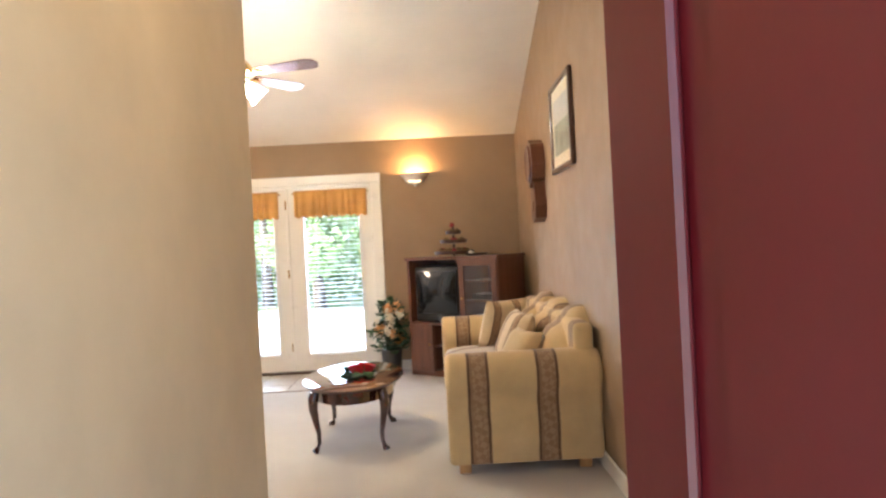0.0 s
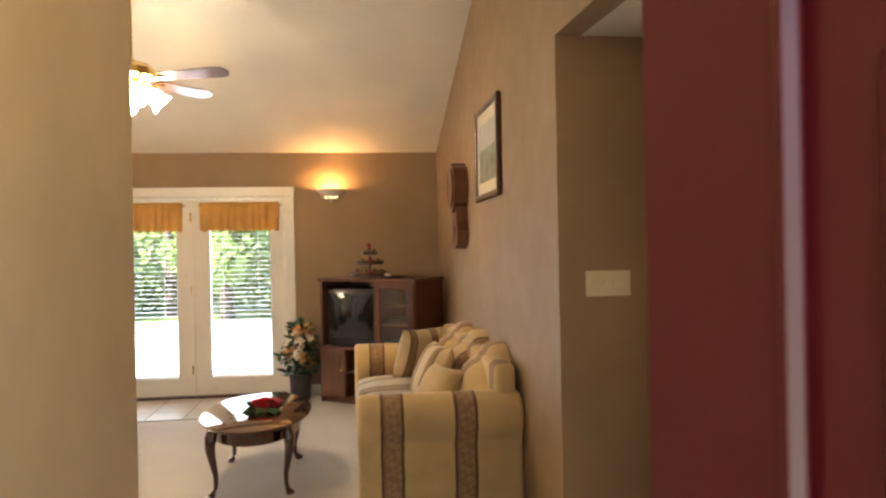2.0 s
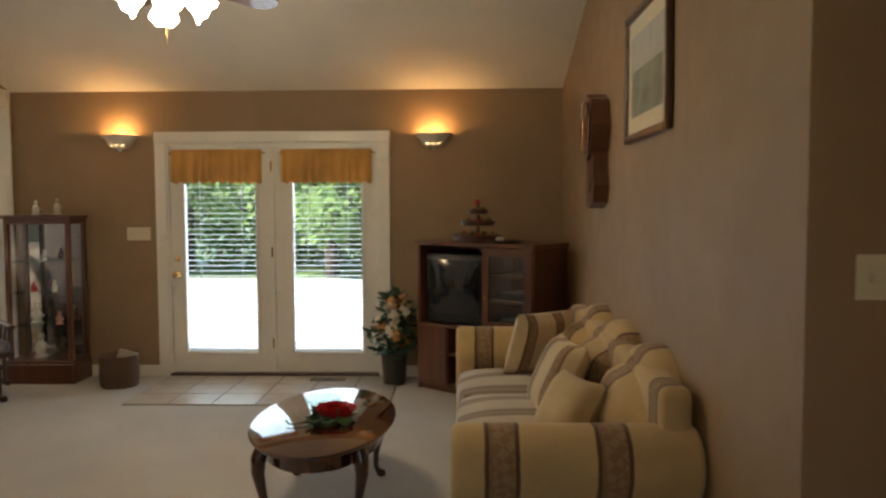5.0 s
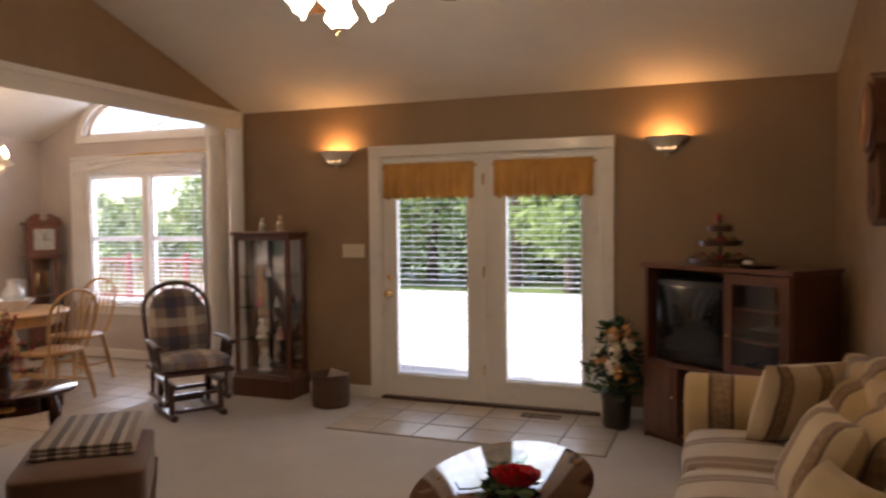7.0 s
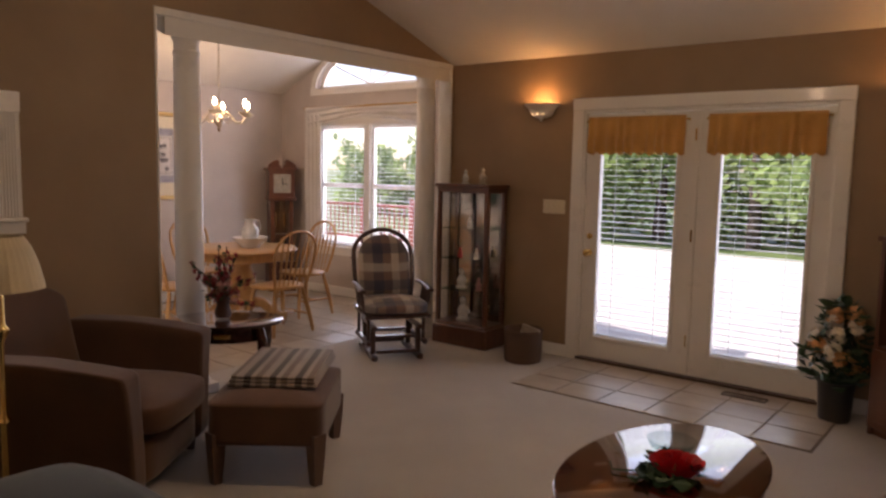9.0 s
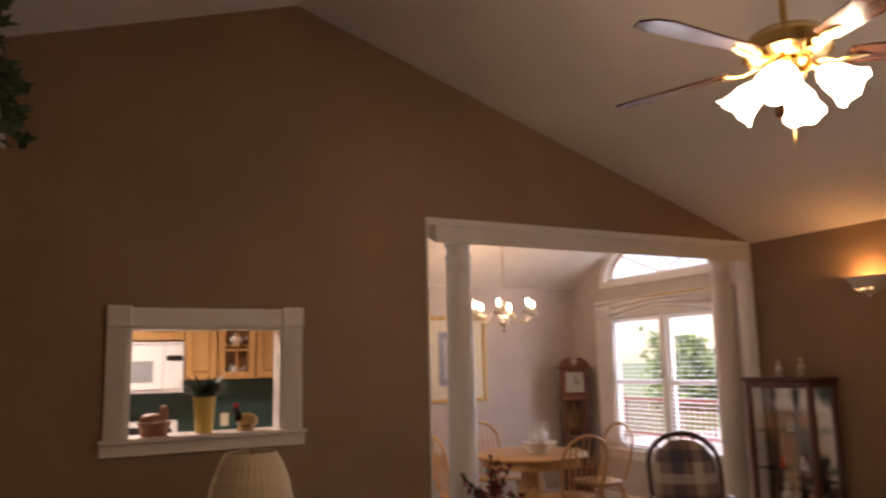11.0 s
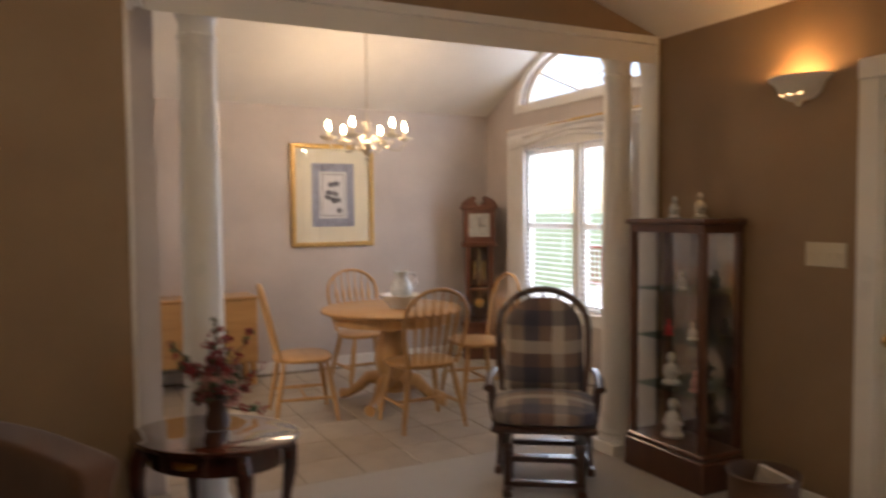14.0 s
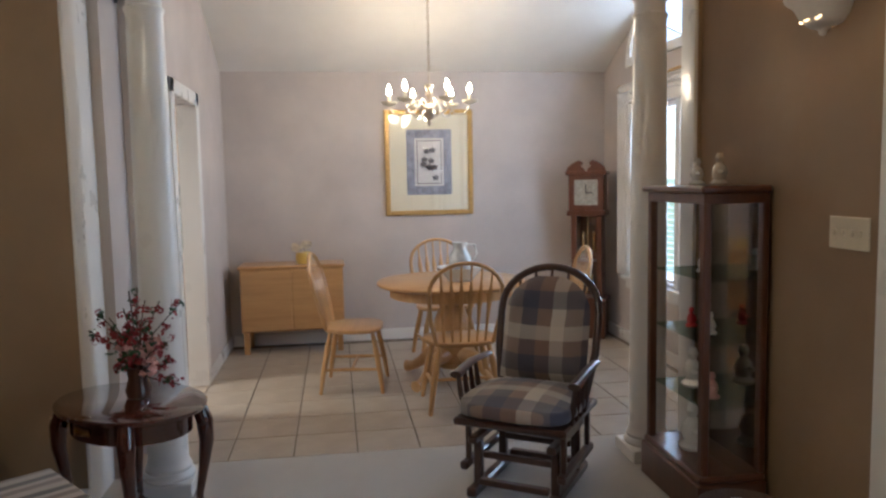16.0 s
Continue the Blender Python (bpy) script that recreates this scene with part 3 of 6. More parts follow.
# ---- patio doors ----
def blind(name, x0, x1, y, z0, z1, step=0.046):
    """Thin tilted slats as one part."""
    b = bmesh.new()
    z = z0
    while z < z1:
        w, th = 0.034, radians(6)
        c, s = math.cos(th) * w / 2, math.sin(th) * w / 2
        vs = [b.verts.new(p) for p in ((x0, y - c, z - s), (x1, y - c, z - s), (x1, y, z + 0.0015), (x0, y, z + 0.0015), (x1, y + c, z + s), (x0, y + c, z + s))]
        b.faces.new((vs[0], vs[1], vs[2], vs[3]))
        b.faces.new((vs[3], vs[2], vs[4], vs[5]))
        z += step
    bm_box(b, (x0, y - 0.012, z0 - 0.022), (x1, y + 0.012, z0 - 0.008), 0.003)
    for k in (0.2, 0.8):
        xx = x0 + (x1 - x0) * k
        bm_box(b, (xx - 0.001, y - 0.002, z0), (xx + 0.001, y + 0.002, z1))
    return b


doors = setting(new("door_1"), "pair of white glazed patio doors with slatted blinds", "patio door")
bm = bmesh.new()
bm_box(bm, (0.0, -0.022, 0.0), (0.10, -0.001, 2.05), 0.005)
bm_box(bm, (1.95, -0.022, 0.0), (2.05, -0.001, 2.05), 0.005)
bm_box(bm, (-0.004, -0.026, 2.05), (2.054, -0.001, 2.145), 0.006)
bm_box(bm, (0.092, -0.003, 0.0), (0.115, 0.14, 2.05), 0.002)
bm_box(bm, (1.935, -0.003, 0.0), (1.958, 0.14, 2.05), 0.002)
bm_box(bm, (0.115, -0.003, 2.025), (1.935, 0.14, 2.049), 0.002)
part("casing", bm, TRIM, doors)
boxes("sill", [((0.10, -0.03, 0.0), (1.95, 0.14, 0.028))], DARKW, doors, label="dark wooden threshold")
for x0, x1, g0, g1 in ((0.118, 1.022, 0.245, 0.868), (1.028, 1.932, 1.200, 1.798)):
    bm = bmesh.new()
    wall_cells(bm, 1, 0.02, 0.065, x0, x1, 0.032, 2.02, [(g0, g1, 0.215, 1.90)])
    for lo, hi in (((g0 - 0.03, 0.008, 0.185), (g0, 0.019, 1.93)), ((g1, 0.008, 0.185), (g1 + 0.03, 0.019, 1.93)), ((g0, 0.008, 0.185), (g1, 0.019, 0.215)), ((g0, 0.008, 1.90), (g1, 0.019, 1.93))):
        bm_box(bm, lo, hi, 0.004)
    leaf = part("leaf", bm, TRIM, doors)
    pane = boxes("pane", [((g0, 0.055, 0.215), (g1, 0.059, 1.90))], GLASS, doors, 0)
    pane.visible_shadow = False
    part("blind", blind("blind", g0 + 0.006, g1 - 0.006, 0.036, 0.24, 1.89), BLIND, doors, label="white slatted blind")
boxes("astragal", [((1.010, 0.004, 0.032), (1.040, 0.019, 2.02))], TRIM, doors, 0.004)
bm = bmesh.new()
bm_lathe(bm, [(0.0, 0.0), (0.028, 0.0), (0.028, 0.006), (0.011, 0.012), (0.011, 0.035), (0.027, 0.045), (0.031, 0.058), (0.024, 0.070), (0.0, 0.074)], 16, pose(0.172, 0.019, 0.90, 90))
bm_lathe(bm, [(0.0, 0.0), (0.024, 0.0), (0.024, 0.010), (0.014, 0.014), (0.0, 0.014)], 16, pose(0.172, 0.019, 1.035, 90))
part("handle", bm, BRASS, doors, smooth=True, label="brass knob and deadbolt")
bm = bmesh.new()
for z in (0.25, 1.05, 1.8):
    bm_box(bm, (1.005, 0.0, z), (1.018, 0.014, z + 0.09), 0.002)
part("hinge", bm, BRASS, doors)


def valance(x0, x1, z0, z1, y):
    v = thing("valance", pose((x0 + x1) / 2, y, z0), "golden ruffled cloth valance on a rod above the door glass", "valance", "valances on the patio doors")
    b = bmesh.new()
    w, h = x1 - x0, z1 - z0
    nx, nz = 90, 10
    grid = []
    for j in range(nz + 1):
        row = []
        for i in range(nx + 1):
            u, k = i / nx, j / nz
            top = 1 if k > 0.45 else 0
            amp = 0.012 * (1 - k) + 0.003
            yy = -amp * math.sin(u * 62 + 1.3 * math.sin(u * 17)) - 0.03 - (0.012 if k < 0.45 else 0.0)
            zz = k * h + (0.010 * math.sin(u * 62 + 0.8) if j == 0 else 0)
            row.append(b.verts.new((-w / 2 + u * w, yy, zz)))
        grid.append(row)
    for j in range(nz):
        for i in range(nx):
            b.faces.new((grid[j][i], grid[j][i + 1], grid[j + 1][i + 1], grid[j + 1][i]))
    ob = part("cloth", b, VALANCE, v, smooth=True)
    sol = ob.modifiers.new("thick", "SOLIDIFY")
    sol.thickness = 0.004
    b = bmesh.new()
    bm_tube(b, [(-w / 2 - 0.02, -0.012, h - 0.03), (w / 2 + 0.02, -0.012, h - 0.03)], 0.006)
    bm_box(b, (-w / 2 - 0.02, -0.012, h - 0.04), (-w / 2 - 0.012, 0.018, h - 0.02))
    bm_box(b, (w / 2 + 0.012, -0.012, h - 0.04), (w / 2 + 0.02, 0.018, h - 0.02))
    part("rod", b, BRASS, v)


valance(0.145, 0.94, 1.70, 1.99, 0.0)
valance(1.11, 1.895, 1.70, 1.99, 0.0)


# ---- dining windows ----
win = setting(new("window_1"), "white double-hung twin window with slatted blinds", "window")
bm = bmesh.new()
x0, x1, z0, z1 = WIN
for lo, hi in (((x0 - 0.10, DY - 0.022, z0 - 0.02), (x0, DY - 0.001, z1)), ((x1, DY - 0.022, z0 - 0.02), (x1 + 0.10, DY - 0.001, z1)),
               ((x0 - 0.11, DY - 0.026, z1), (x1 + 0.11, DY - 0.001, z1 + 0.10)), ((x0 - 0.12, DY - 0.06, z0 - 0.03), (x1 + 0.12, DY - 0.001, z0)), ((x0 - 0.10, DY - 0.02, z0 - 0.11), (x1 + 0.10, DY - 0.001, z0 - 0.03)),
               ((-3.17, DY + 0.01, z0), (-3.09, DY + 0.12, z1))):
    bm_box(bm, lo, hi, 0.004)
part("casing", bm, TRIM, win)
for a, b_ in ((x0, -3.17), (-3.09, x1)):
    bm = bmesh.new()
    wall_cells(bm, 1, DY + 0.05, DY + 0.09, a, b_, z0, z1, [(a + 0.045, b_ - 0.045, z0 + 0.05, 1.31), (a + 0.045, b_ - 0.045, 1.36, z1 - 0.05)])
    part("sash", bm, TRIM, win)
    pn = boxes("pane", [((a + 0.045, DY + 0.068, z0 + 0.05), (b_ - 0.045, DY + 0.072, z1 - 0.05))], GLASS, win, 0)
    pn.visible_shadow = False
    part("blind", blind("blind", a + 0.01, b_ - 0.01, DY + 0.028, z0 + 0.03, z1 - 0.02, 0.046), BLIND, win, label="white slatted blind")
arch = setting(new("window_2"), "arched fixed window with white radial bars", "window")
bm = bmesh.new()
prev = None
for r0, r1, yd in ((1.0, 1.10, -0.022), (0.93, 1.0, 0.05)):
    for i in range(N):
        t0, t1 = math.pi * i / N, math.pi * (i + 1) / N
        pts = [(acx - arx * r * math.cos(t), AZ0 + arz * (r if r <= 1 else 1 + (r - 1) * 1.6) * math.sin(t)) for r, t in ((r0, t0), (r1, t0), (r1, t1), (r0, t1))]
        bm_prism(bm, pts, 1, DY + yd, DY + (0.0 - 0.001 if yd < 0 else 0.09))
bm_box(bm, (AX0 - 0.1, DY - 0.024, AZ0 - 0.08), (AX1 + 0.1, DY - 0.001, AZ0), 0.004)
bm_box(bm, (AX0, DY + 0.05, AZ0), (AX1, DY + 0.09, AZ0 + 0.03), 0.004)
part("frame", bm, TRIM, arch)
bm = bmesh.new()
for deg in (40, 90, 140):
    t = radians(deg)
    bm_tube(bm, [(acx, DY + 0.07, AZ0 + 0.02), (acx - arx * 0.95 * math.cos(t), DY + 0.07, AZ0 + arz * 0.95 * math.sin(t))], 0.011, 6)
part("bar", bm, TRIM, arch)
bm = bmesh.new()
bm_prism(bm, [(acx - arx * 0.98 * math.cos(math.pi * i / N), AZ0 + 0.01 + arz * 0.97 * math.sin(math.pi * i / N)) for i in range(N + 1)], 1, DY + 0.078, DY + 0.082)
pn = part("pane", bm, GLASS, arch)
pn.visible_shadow = False


def drape(x0, x1, z0, z1, y, folds, mat, tie=0.0):
    b = bmesh.new()
    nx, nz = 60, 20
    g = []
    for j in range(nz + 1):
        k = j / nz
        row = []
        for i in range(nx + 1):
            u = i / nx
            w = 1 - tie * math.sin(math.pi * min(1, k * 1.1))
            row.append(b.verts.new((x0 + (x1 - x0) * u * w, y - 0.02 * math.sin(u * folds * 6.28 + 0.4 * math.sin(k * 5)) - 0.02, z1 + (z0 - z1) * k)))
        g.append(row)
    for j in range(nz):
        for i in range(nx):
            b.faces.new((g[j][i], g[j][i + 1], g[j + 1][i + 1], g[j + 1][i]))
    return b


curt = thing("curtain", pose(0, 0, 0), "white cloth curtain with swagged top at the dining window", "curtain")
p = part("panel", drape(-4.12, -3.84, 0.62, 2.20, DY - 0.045, 4, SHEER), SHEER, curt, smooth=True)
p2 = part("panel", drape(-2.30, -2.14, 0.46, 2.20, DY - 0.045, 4, SHEER), SHEER, curt, smooth=True)
b = bmesh.new()
g = []
for j in range(9):
    row = []
    for i in range(61):
        u, k = i / 60, j / 8
        drop = 0.09 + 0.10 * abs(2 * u - 1) ** 1.3
        row.append(b.verts.new((-4.13 + 2.0 * u, DY - 0.06 - 0.014 * math.sin(k * 18 + u * 6), 2.27 - k * drop * 1.4)))
    g.append(row)
for j in range(8):
    for i in range(60):
        b.faces.new((g[j][i], g[j][i + 1], g[j + 1][i + 1], g[j + 1][i]))
p3 = part("swag", b, SHEER, curt, smooth=True)
for q in (p, p2, p3):
    s_ = q.modifiers.new("thick", "SOLIDIFY")
    s_.thickness = 0.004
b = bmesh.new()
bm_tube(b, [(-4.16, DY - 0.05, 2.265), (-2.10, DY - 0.05, 2.265)], 0.012)
for xx in (-4.14, -2.12):
    bm_box(b, (xx - 0.008, DY - 0.05, 2.255), (xx + 0.008, DY - 0.001, 2.275))
part("rod", b, BRASS, curt)

# pass-through casing
pt = setting(new("window_3"), "white fluted casing round the kitchen pass-through", "pass-through")
y0, y1, z0, z1 = PT
bm = bmesh.new()
for ya, yb in ((y0 - 0.11, y0), (y1, y1 + 0.11)):
    bm_box(bm, (WX + 0.001, ya, z0), (WX + 0.020, yb, z1), 0.004)
    for i in range(5):
        yy = ya + 0.020 + i * 0.0155
        bm_box(bm, (WX + 0.019, yy, z0 + 0.01), (WX + 0.025, yy + 0.009, z1 - 0.01), 0.002)
    bm_box(bm, (WX + 0.001, ya - 0.004, z1), (WX + 0.028, yb + 0.004, z1 + 0.11), 0.005)
bm_box(bm, (WX + 0.001, y0, z1), (WX + 0.020, y1, z1 + 0.10), 0.004)
bm_box(bm, (WX + 0.001, y0 - 0.125, z0 - 0.085), (WX + 0.018, y1 + 0.125, z0 - 0.02), 0.004)
bm_box(bm, (WX - 0.22, y0, z0 - 0.004), (WX, y1, z0 + 0.002), 0.001)
bm_box(bm, (WX + 0.0, y0 - 0.13, z0 - 0.02), (WX + 0.045, y1 + 0.13, z0 + 0.002), 0.004)
bm_box(bm, (WX - 0.142, y0 - 0.002, z0), (WX + 0.001, y0 + 0.012, z1), 0.002)
bm_box(bm, (WX - 0.142, y1 - 0.012, z0), (WX + 0.001, y1 + 0.002, z1), 0.002)
bm_box(bm, (WX - 0.142, y0 + 0.012, z1 - 0.012), (WX + 0.001, y1 - 0.012, z1 + 0.002), 0.002)
part("casing", bm, TRIM, pt)


# columns
def column(y):
    c = thing("column", pose(-1.42, y, 0), "white smooth round column standing in the dining opening", "column", "columns of the dining opening")
    b = bmesh.new()
    h = HEAD_Z - 0.05
    prof = [(0.0, 0.07), (0.118, 0.07), (0.124, 0.085), (0.118, 0.102), (0.108, 0.108), (0.112, 0.125), (0.102, 0.14), (0.094, 0.16)]
    prof += [(0.094 - 0.016 * max(0, k / 12 - 0.2) ** 1.4, 0.16 + (h - 0.36) * k / 12) for k in range(1, 13)]
    prof += [(0.090, h - 0.19), (0.090, h - 0.175), (0.079, h - 0.168), (0.079, h - 0.12), (0.098, h - 0.08), (0.110, h - 0.05), (0.110, h - 0.042)]
    bm_lathe(b, prof + [(0.0, h - 0.042)], 32)
    part("shaft", b, TRIM, c, smooth=True)
    boxes("base", [((-0.13, -0.13, 0.0), (0.13, 0.13, 0.07))], TRIM, c, 0.006)
    boxes("capital", [((-0.12, -0.12, h - 0.042), (0.12, 0.12, h))], TRIM, c, 0.005)


column(-2.645)
column(-0.20)


# ---- doors of the foyer ----
def panel_door(b, w, h, th, panels, rail):
    """Slab with sunk, moulded panels on both faces; x along the width from 0."""
    bm_box(b, (0, -th / 2 + 0.008, 0), (w, th / 2 - 0.008, h))
    xs = sorted({0, w, *[p[0] for p in panels], *[p[1] for p in panels]})
    zs = sorted({0, h, *[p[2] for p in panels], *[p[3] for p in panels]})
    for s in (-1, 1):
        for xa, xb in zip(xs, xs[1:]):
            for za, zb in zip(zs, zs[1:]):
                if any(p[0] <= xa and xb <= p[1] and p[2] <= za and zb <= p[3] for p in panels):
                    continue
                bm_box(b, (xa, min(s * (th / 2 - 0.008), s * th / 2), za), (xb, max(s * (th / 2 - 0.008), s * th / 2), zb))
        for xa, xb, za, zb in panels:
            o = 0.014
            for lo, hi in (((xa, za), (xa + o, zb)), ((xb - o, za), (xb, zb)), ((xa + o, za), (xb - o, za + o)), ((xa + o, zb - o), (xb - o, zb))):
                bm_box(b, (lo[0], min(s * (th / 2 - 0.008), s * (th / 2 + 0.005)), lo[1]), (hi[0], max(s * (th / 2 - 0.008), s * (th / 2 + 0.005)), hi[1]), 0.005)
            bm_box(b, (xa + 0.05, min(s * (th / 2 - 0.010), s * (th / 2 - 0.001)), za + 0.05), (xb - 0.05, max(s * (th / 2 - 0.010), s * (th / 2 - 0.001)), zb - 0.05), 0.007)


ang = math.degrees(math.atan2(-7.355 + 8.20, 2.81 - 3.07))
fd = setting(new("door_2"), "red enamelled panel front door standing open", "front door")
fd.matrix_basis = pose(3.07, -8.20, 0.012, 0, 0, ang)
W = 0.885
bm = bmesh.new()
PAN = [(a, b_, c, d) for a, b_ in ((0.115, 0.405), (0.50, 0.79)) for c, d in ((0.22, 0.80), (0.98, 1.60), (1.71, 1.92))]
panel_door(bm, W, 2.02, 0.044, PAN, 0.1)
part("slab", bm, RED, fd)
bm = bmesh.new()
for s in (-1, 1):
    bm_lathe(bm, [(0.0, 0.0), (0.034, 0.0), (0.034, 0.006), (0.013, 0.014), (0.013, 0.036), (0.026, 0.046), (0.031, 0.060), (0.026, 0.072), (0.0, 0.076)], 18, pose(W - 0.065, s * 0.022, 0.93, -90 * s))
part("handle", bm, BRASS, fd, smooth=True, label="polished brass knob")
orn = thing("door_ornament", pose(3.07, -8.20, 0.012, 0, 0, ang), "olive gold leaf ornament hanging down the red door", "ornament")
bm = bmesh.new()
for k, (zz, sx, sz) in enumerate(((1.62, 0.05, 0.04), (1.50, 0.034, 0.05), (1.28, 0.05, 0.045), (1.17, 0.055, 0.035), (1.05, 0.05, 0.045), (0.92, 0.05, 0.04), (1.74, 0.045, 0.04))):
    if k == 1:
        bm_prism(bm, [(0.452 - 0.045, zz - 0.05), (0.452 + 0.05, zz - 0.04), (0.452 + 0.012, zz + 0.05), (0.452 - 0.012, zz + 0.05)], 1, 0.024, 0.032)
    else:
        bm_prism(bm, [(0.452 + sx * math.cos(2 * math.pi * i / 18), zz + sz * (1 + 0.12 * math.sin(k + 4 * math.pi * i / 18)) * math.sin(2 * math.pi * i / 18)) for i in range(18)], 1, 0.024, 0.032)
bm_box(bm, (0.449, 0.023, 0.9), (0.455, 0.026, 1.76))
part("leaf", bm, OLIVE, orn)

cd = setting(new("door_3"), "white six-panel closet door with brass lever", "closet door")
bm = bmesh.new()
panel_door(bm, 0.75, 2.27, 0.036, [(a, b_, c, d) for a, b_ in ((0.09, 0.34), (0.41, 0.66)) for c, d in ((0.20, 0.81), (0.97, 1.75), (1.94, 2.17))], 0.1)
part("slab", bm, TRIM, cd, pose(HALL_X + 0.03, -5.615, 0.012, 0, 0, 90))
bm = bmesh.new()
for lo, hi in (((HALL_X - 0.02, -4.86, 0), (HALL_X - 0.001, -4.77, 2.29)), ((HALL_X - 0.02, -5.71, 0), (HALL_X - 0.001, -5.62, 2.29)), ((HALL_X - 0.022, -5.71, 2.29), (HALL_X - 0.001, -4.77, 2.38))):
    bm_box(bm, lo, hi, 0.004)
part("casing", bm, TRIM, cd)
bm = bmesh.new()
bm_lathe(bm, [(0.0, 0.0), (0.03, 0.0), (0.03, 0.006), (0.012, 0.012), (0.012, 0.045), (0.0, 0.047)], 14, pose(HALL_X + 0.012, -4.93, 0.82, 0, -90, 0))
bm_tube(bm, [(HALL_X - 0.03, -4.93, 0.82), (HALL_X - 0.035, -4.99, 0.825), (HALL_X - 0.03, -5.03, 0.815)], [0.011, 0.009, 0.008])
part("handle", bm, BRASS, cd, smooth=True, label="brass lever handle")


def switch_plate(m, gangs):
    s = thing("light_switch", m, "ivory wall plate with %d toggle switches" % gangs, "light switch")
    w = 0.045 * gangs + 0.03
    boxes("plate", [((-w / 2, -0.006, -0.058), (w / 2, 0.0, 0.058))], IVORY, s, 0.003)
    boxes("toggle", [((-w / 2 + 0.0375 + 0.045 * i - 0.005, -0.016, -0.010), (-w / 2 + 0.0375 + 0.045 * i + 0.005, -0.006, 0.012)) for i in range(gangs)], IVORY, s, 0.002)


switch_plate(pose(-0.16, -0.001, 1.26), 4)
switch_plate(pose(3.76, HALL_Y - 0.001, 1.31), 4)

# unseen base plate, added above the foyer lamp as its fixture
fo = thing("ceiling_lamp", pose(2.6, -6.85, vault(-6.85) - 0.001), "small brass base plate added on the foyer ceiling, out of view", "ceiling lamp")
b = bmesh.new()
bm_lathe(b, [(0.0, -0.012), (0.10, -0.012), (0.105, 0.0), (0.0, 0.0)], 20)
part("base", b, BRASS, fo, smooth=True)


# ---- living room: sofa ----
sofa = thing("sofa", pose(2.645, -2.655, 0), "cream sofa with brown woven stripes against the wall", "sofa")
L2 = 1.20
soft_box("base", (0.06, -L2 + 0.10, 0.07), (0.84, L2 - 0.10, 0.30), SOFA_X, sofa, 0.0, 0.02)
for k in range(3):
    ya = -L2 + 0.20 + k * 0.668
    soft_box("seat_cushion", (0.02, ya, 0.28), (0.68, ya + 0.66, 0.455), SEATC, sofa, 0.025, 0.03)
    bc = soft_box("back_cushion", (0.46, ya - 0.01, 0.40), (0.84, ya + 0.67, 0.95), SOFA_Y, sofa, 0.075, 0.12, 4, pose(0.11, 0, 0.0, 0, 9, 0))
    for v in bc.data.vertices:
        # tops crown in the middle, and the outer cushions slope down to the arms
        u = (v.co.y - ya - 0.33) / 0.34
        up = max(0.0, (v.co.z - 0.55) / 0.4)
        v.co.z -= 0.03 * u * u * up
        if k != 1 and u * (k - 1) > 0:
            v.co.z -= 0.13 * u * u * up
boxes("backrest", [((0.74, -L2 + 0.05, 0.07), (0.86, L2 - 0.05, 0.84))], SOFA_Y, sofa, 0.04, None, 4)
for s in (-1, 1):
    b = bmesh.new()
    ys = s * (L2 - 0.10)
    prof = [(ys - 0.095, 0.07), (ys + 0.095, 0.07), (ys + 0.095, 0.44)]
    prof += [(ys + 0.14 * math.cos(radians(a)), 0.555 + 0.14 * math.sin(radians(a))) for a in range(-40, 221, 20)]
    prof += [(ys - 0.095, 0.44)]
    bm_prism(b, prof, 0, -0.01, 0.885)
    es = [e for e in b.edges if abs(e.verts[0].co.x - e.verts[1].co.x) < 1e-5]
    bmesh.ops.bevel(b, geom=es, offset=0.03, segments=3, profile=0.5, affect="EDGES")
    part("arm", b, SOFA_X, sofa, smooth=True)
b = bmesh.new()
for x_, y_ in ((0.08, -L2 + 0.1), (0.08, L2 - 0.1), (0.78, -L2 + 0.1), (0.78, L2 - 0.1)):
    bm_box(b, (x_ - 0.035, y_ - 0.035, 0.0), (x_ + 0.035, y_ + 0.035, 0.075), 0.006)
part("foot", b, OAK, sofa)


def cushion(m, mat, label, s=0.42):
    c = thing("throw_pillow", m, label, "pillow", "pillows on the sofa")
    b = bmesh.new()
    n_ = 14
    for side in (-1, 1):
        g = []
        for j in range(n_ + 1):
            row = []
            for i in range(n_ + 1):
                u, v = 2 * i / n_ - 1, 2 * j / n_ - 1
                th = 0.085 * ((1 - u ** 4) * (1 - v ** 4)) ** 0.6
                k = 1 - 0.05 * (1 - u * u) * abs(v) ** 3
                k2 = 1 - 0.05 * (1 - v * v) * abs(u) ** 3
                row.append(b.verts.new((side * th, u * s / 2 * k2, (v + 1) * s / 2 * k)))
            g.append(row)
        for j in range(n_):
            for i in range(n_):
                b.faces.new((g[j][i], g[j][i + 1], g[j + 1][i + 1], g[j + 1][i]))
    bmesh.ops.remove_doubles(b, verts=b.verts, dist=0.0008)
    part("cover", b, mat, c, smooth=True)


PIL = striped("pillow_weave", 1, 0.20, 0.05, (0.66, 0.52, 0.32), BANDS, 420, DIAMOND)
cushion(pose(3.10, -1.86, 0.47, 0, 22, -58), PIL, "cream and brown striped throw pillow", 0.42)
cushion(pose(3.06, -2.80, 0.47, 0, 26, 10), PIL, "striped throw pillow leaning on the back", 0.40)
cushion(pose(3.06, -3.30, 0.465, 0, 30, 24), fabric("plain_cream_pillow", (0.56, 0.42, 0.22)), "plain cream throw pillow with brown edge", 0.33)


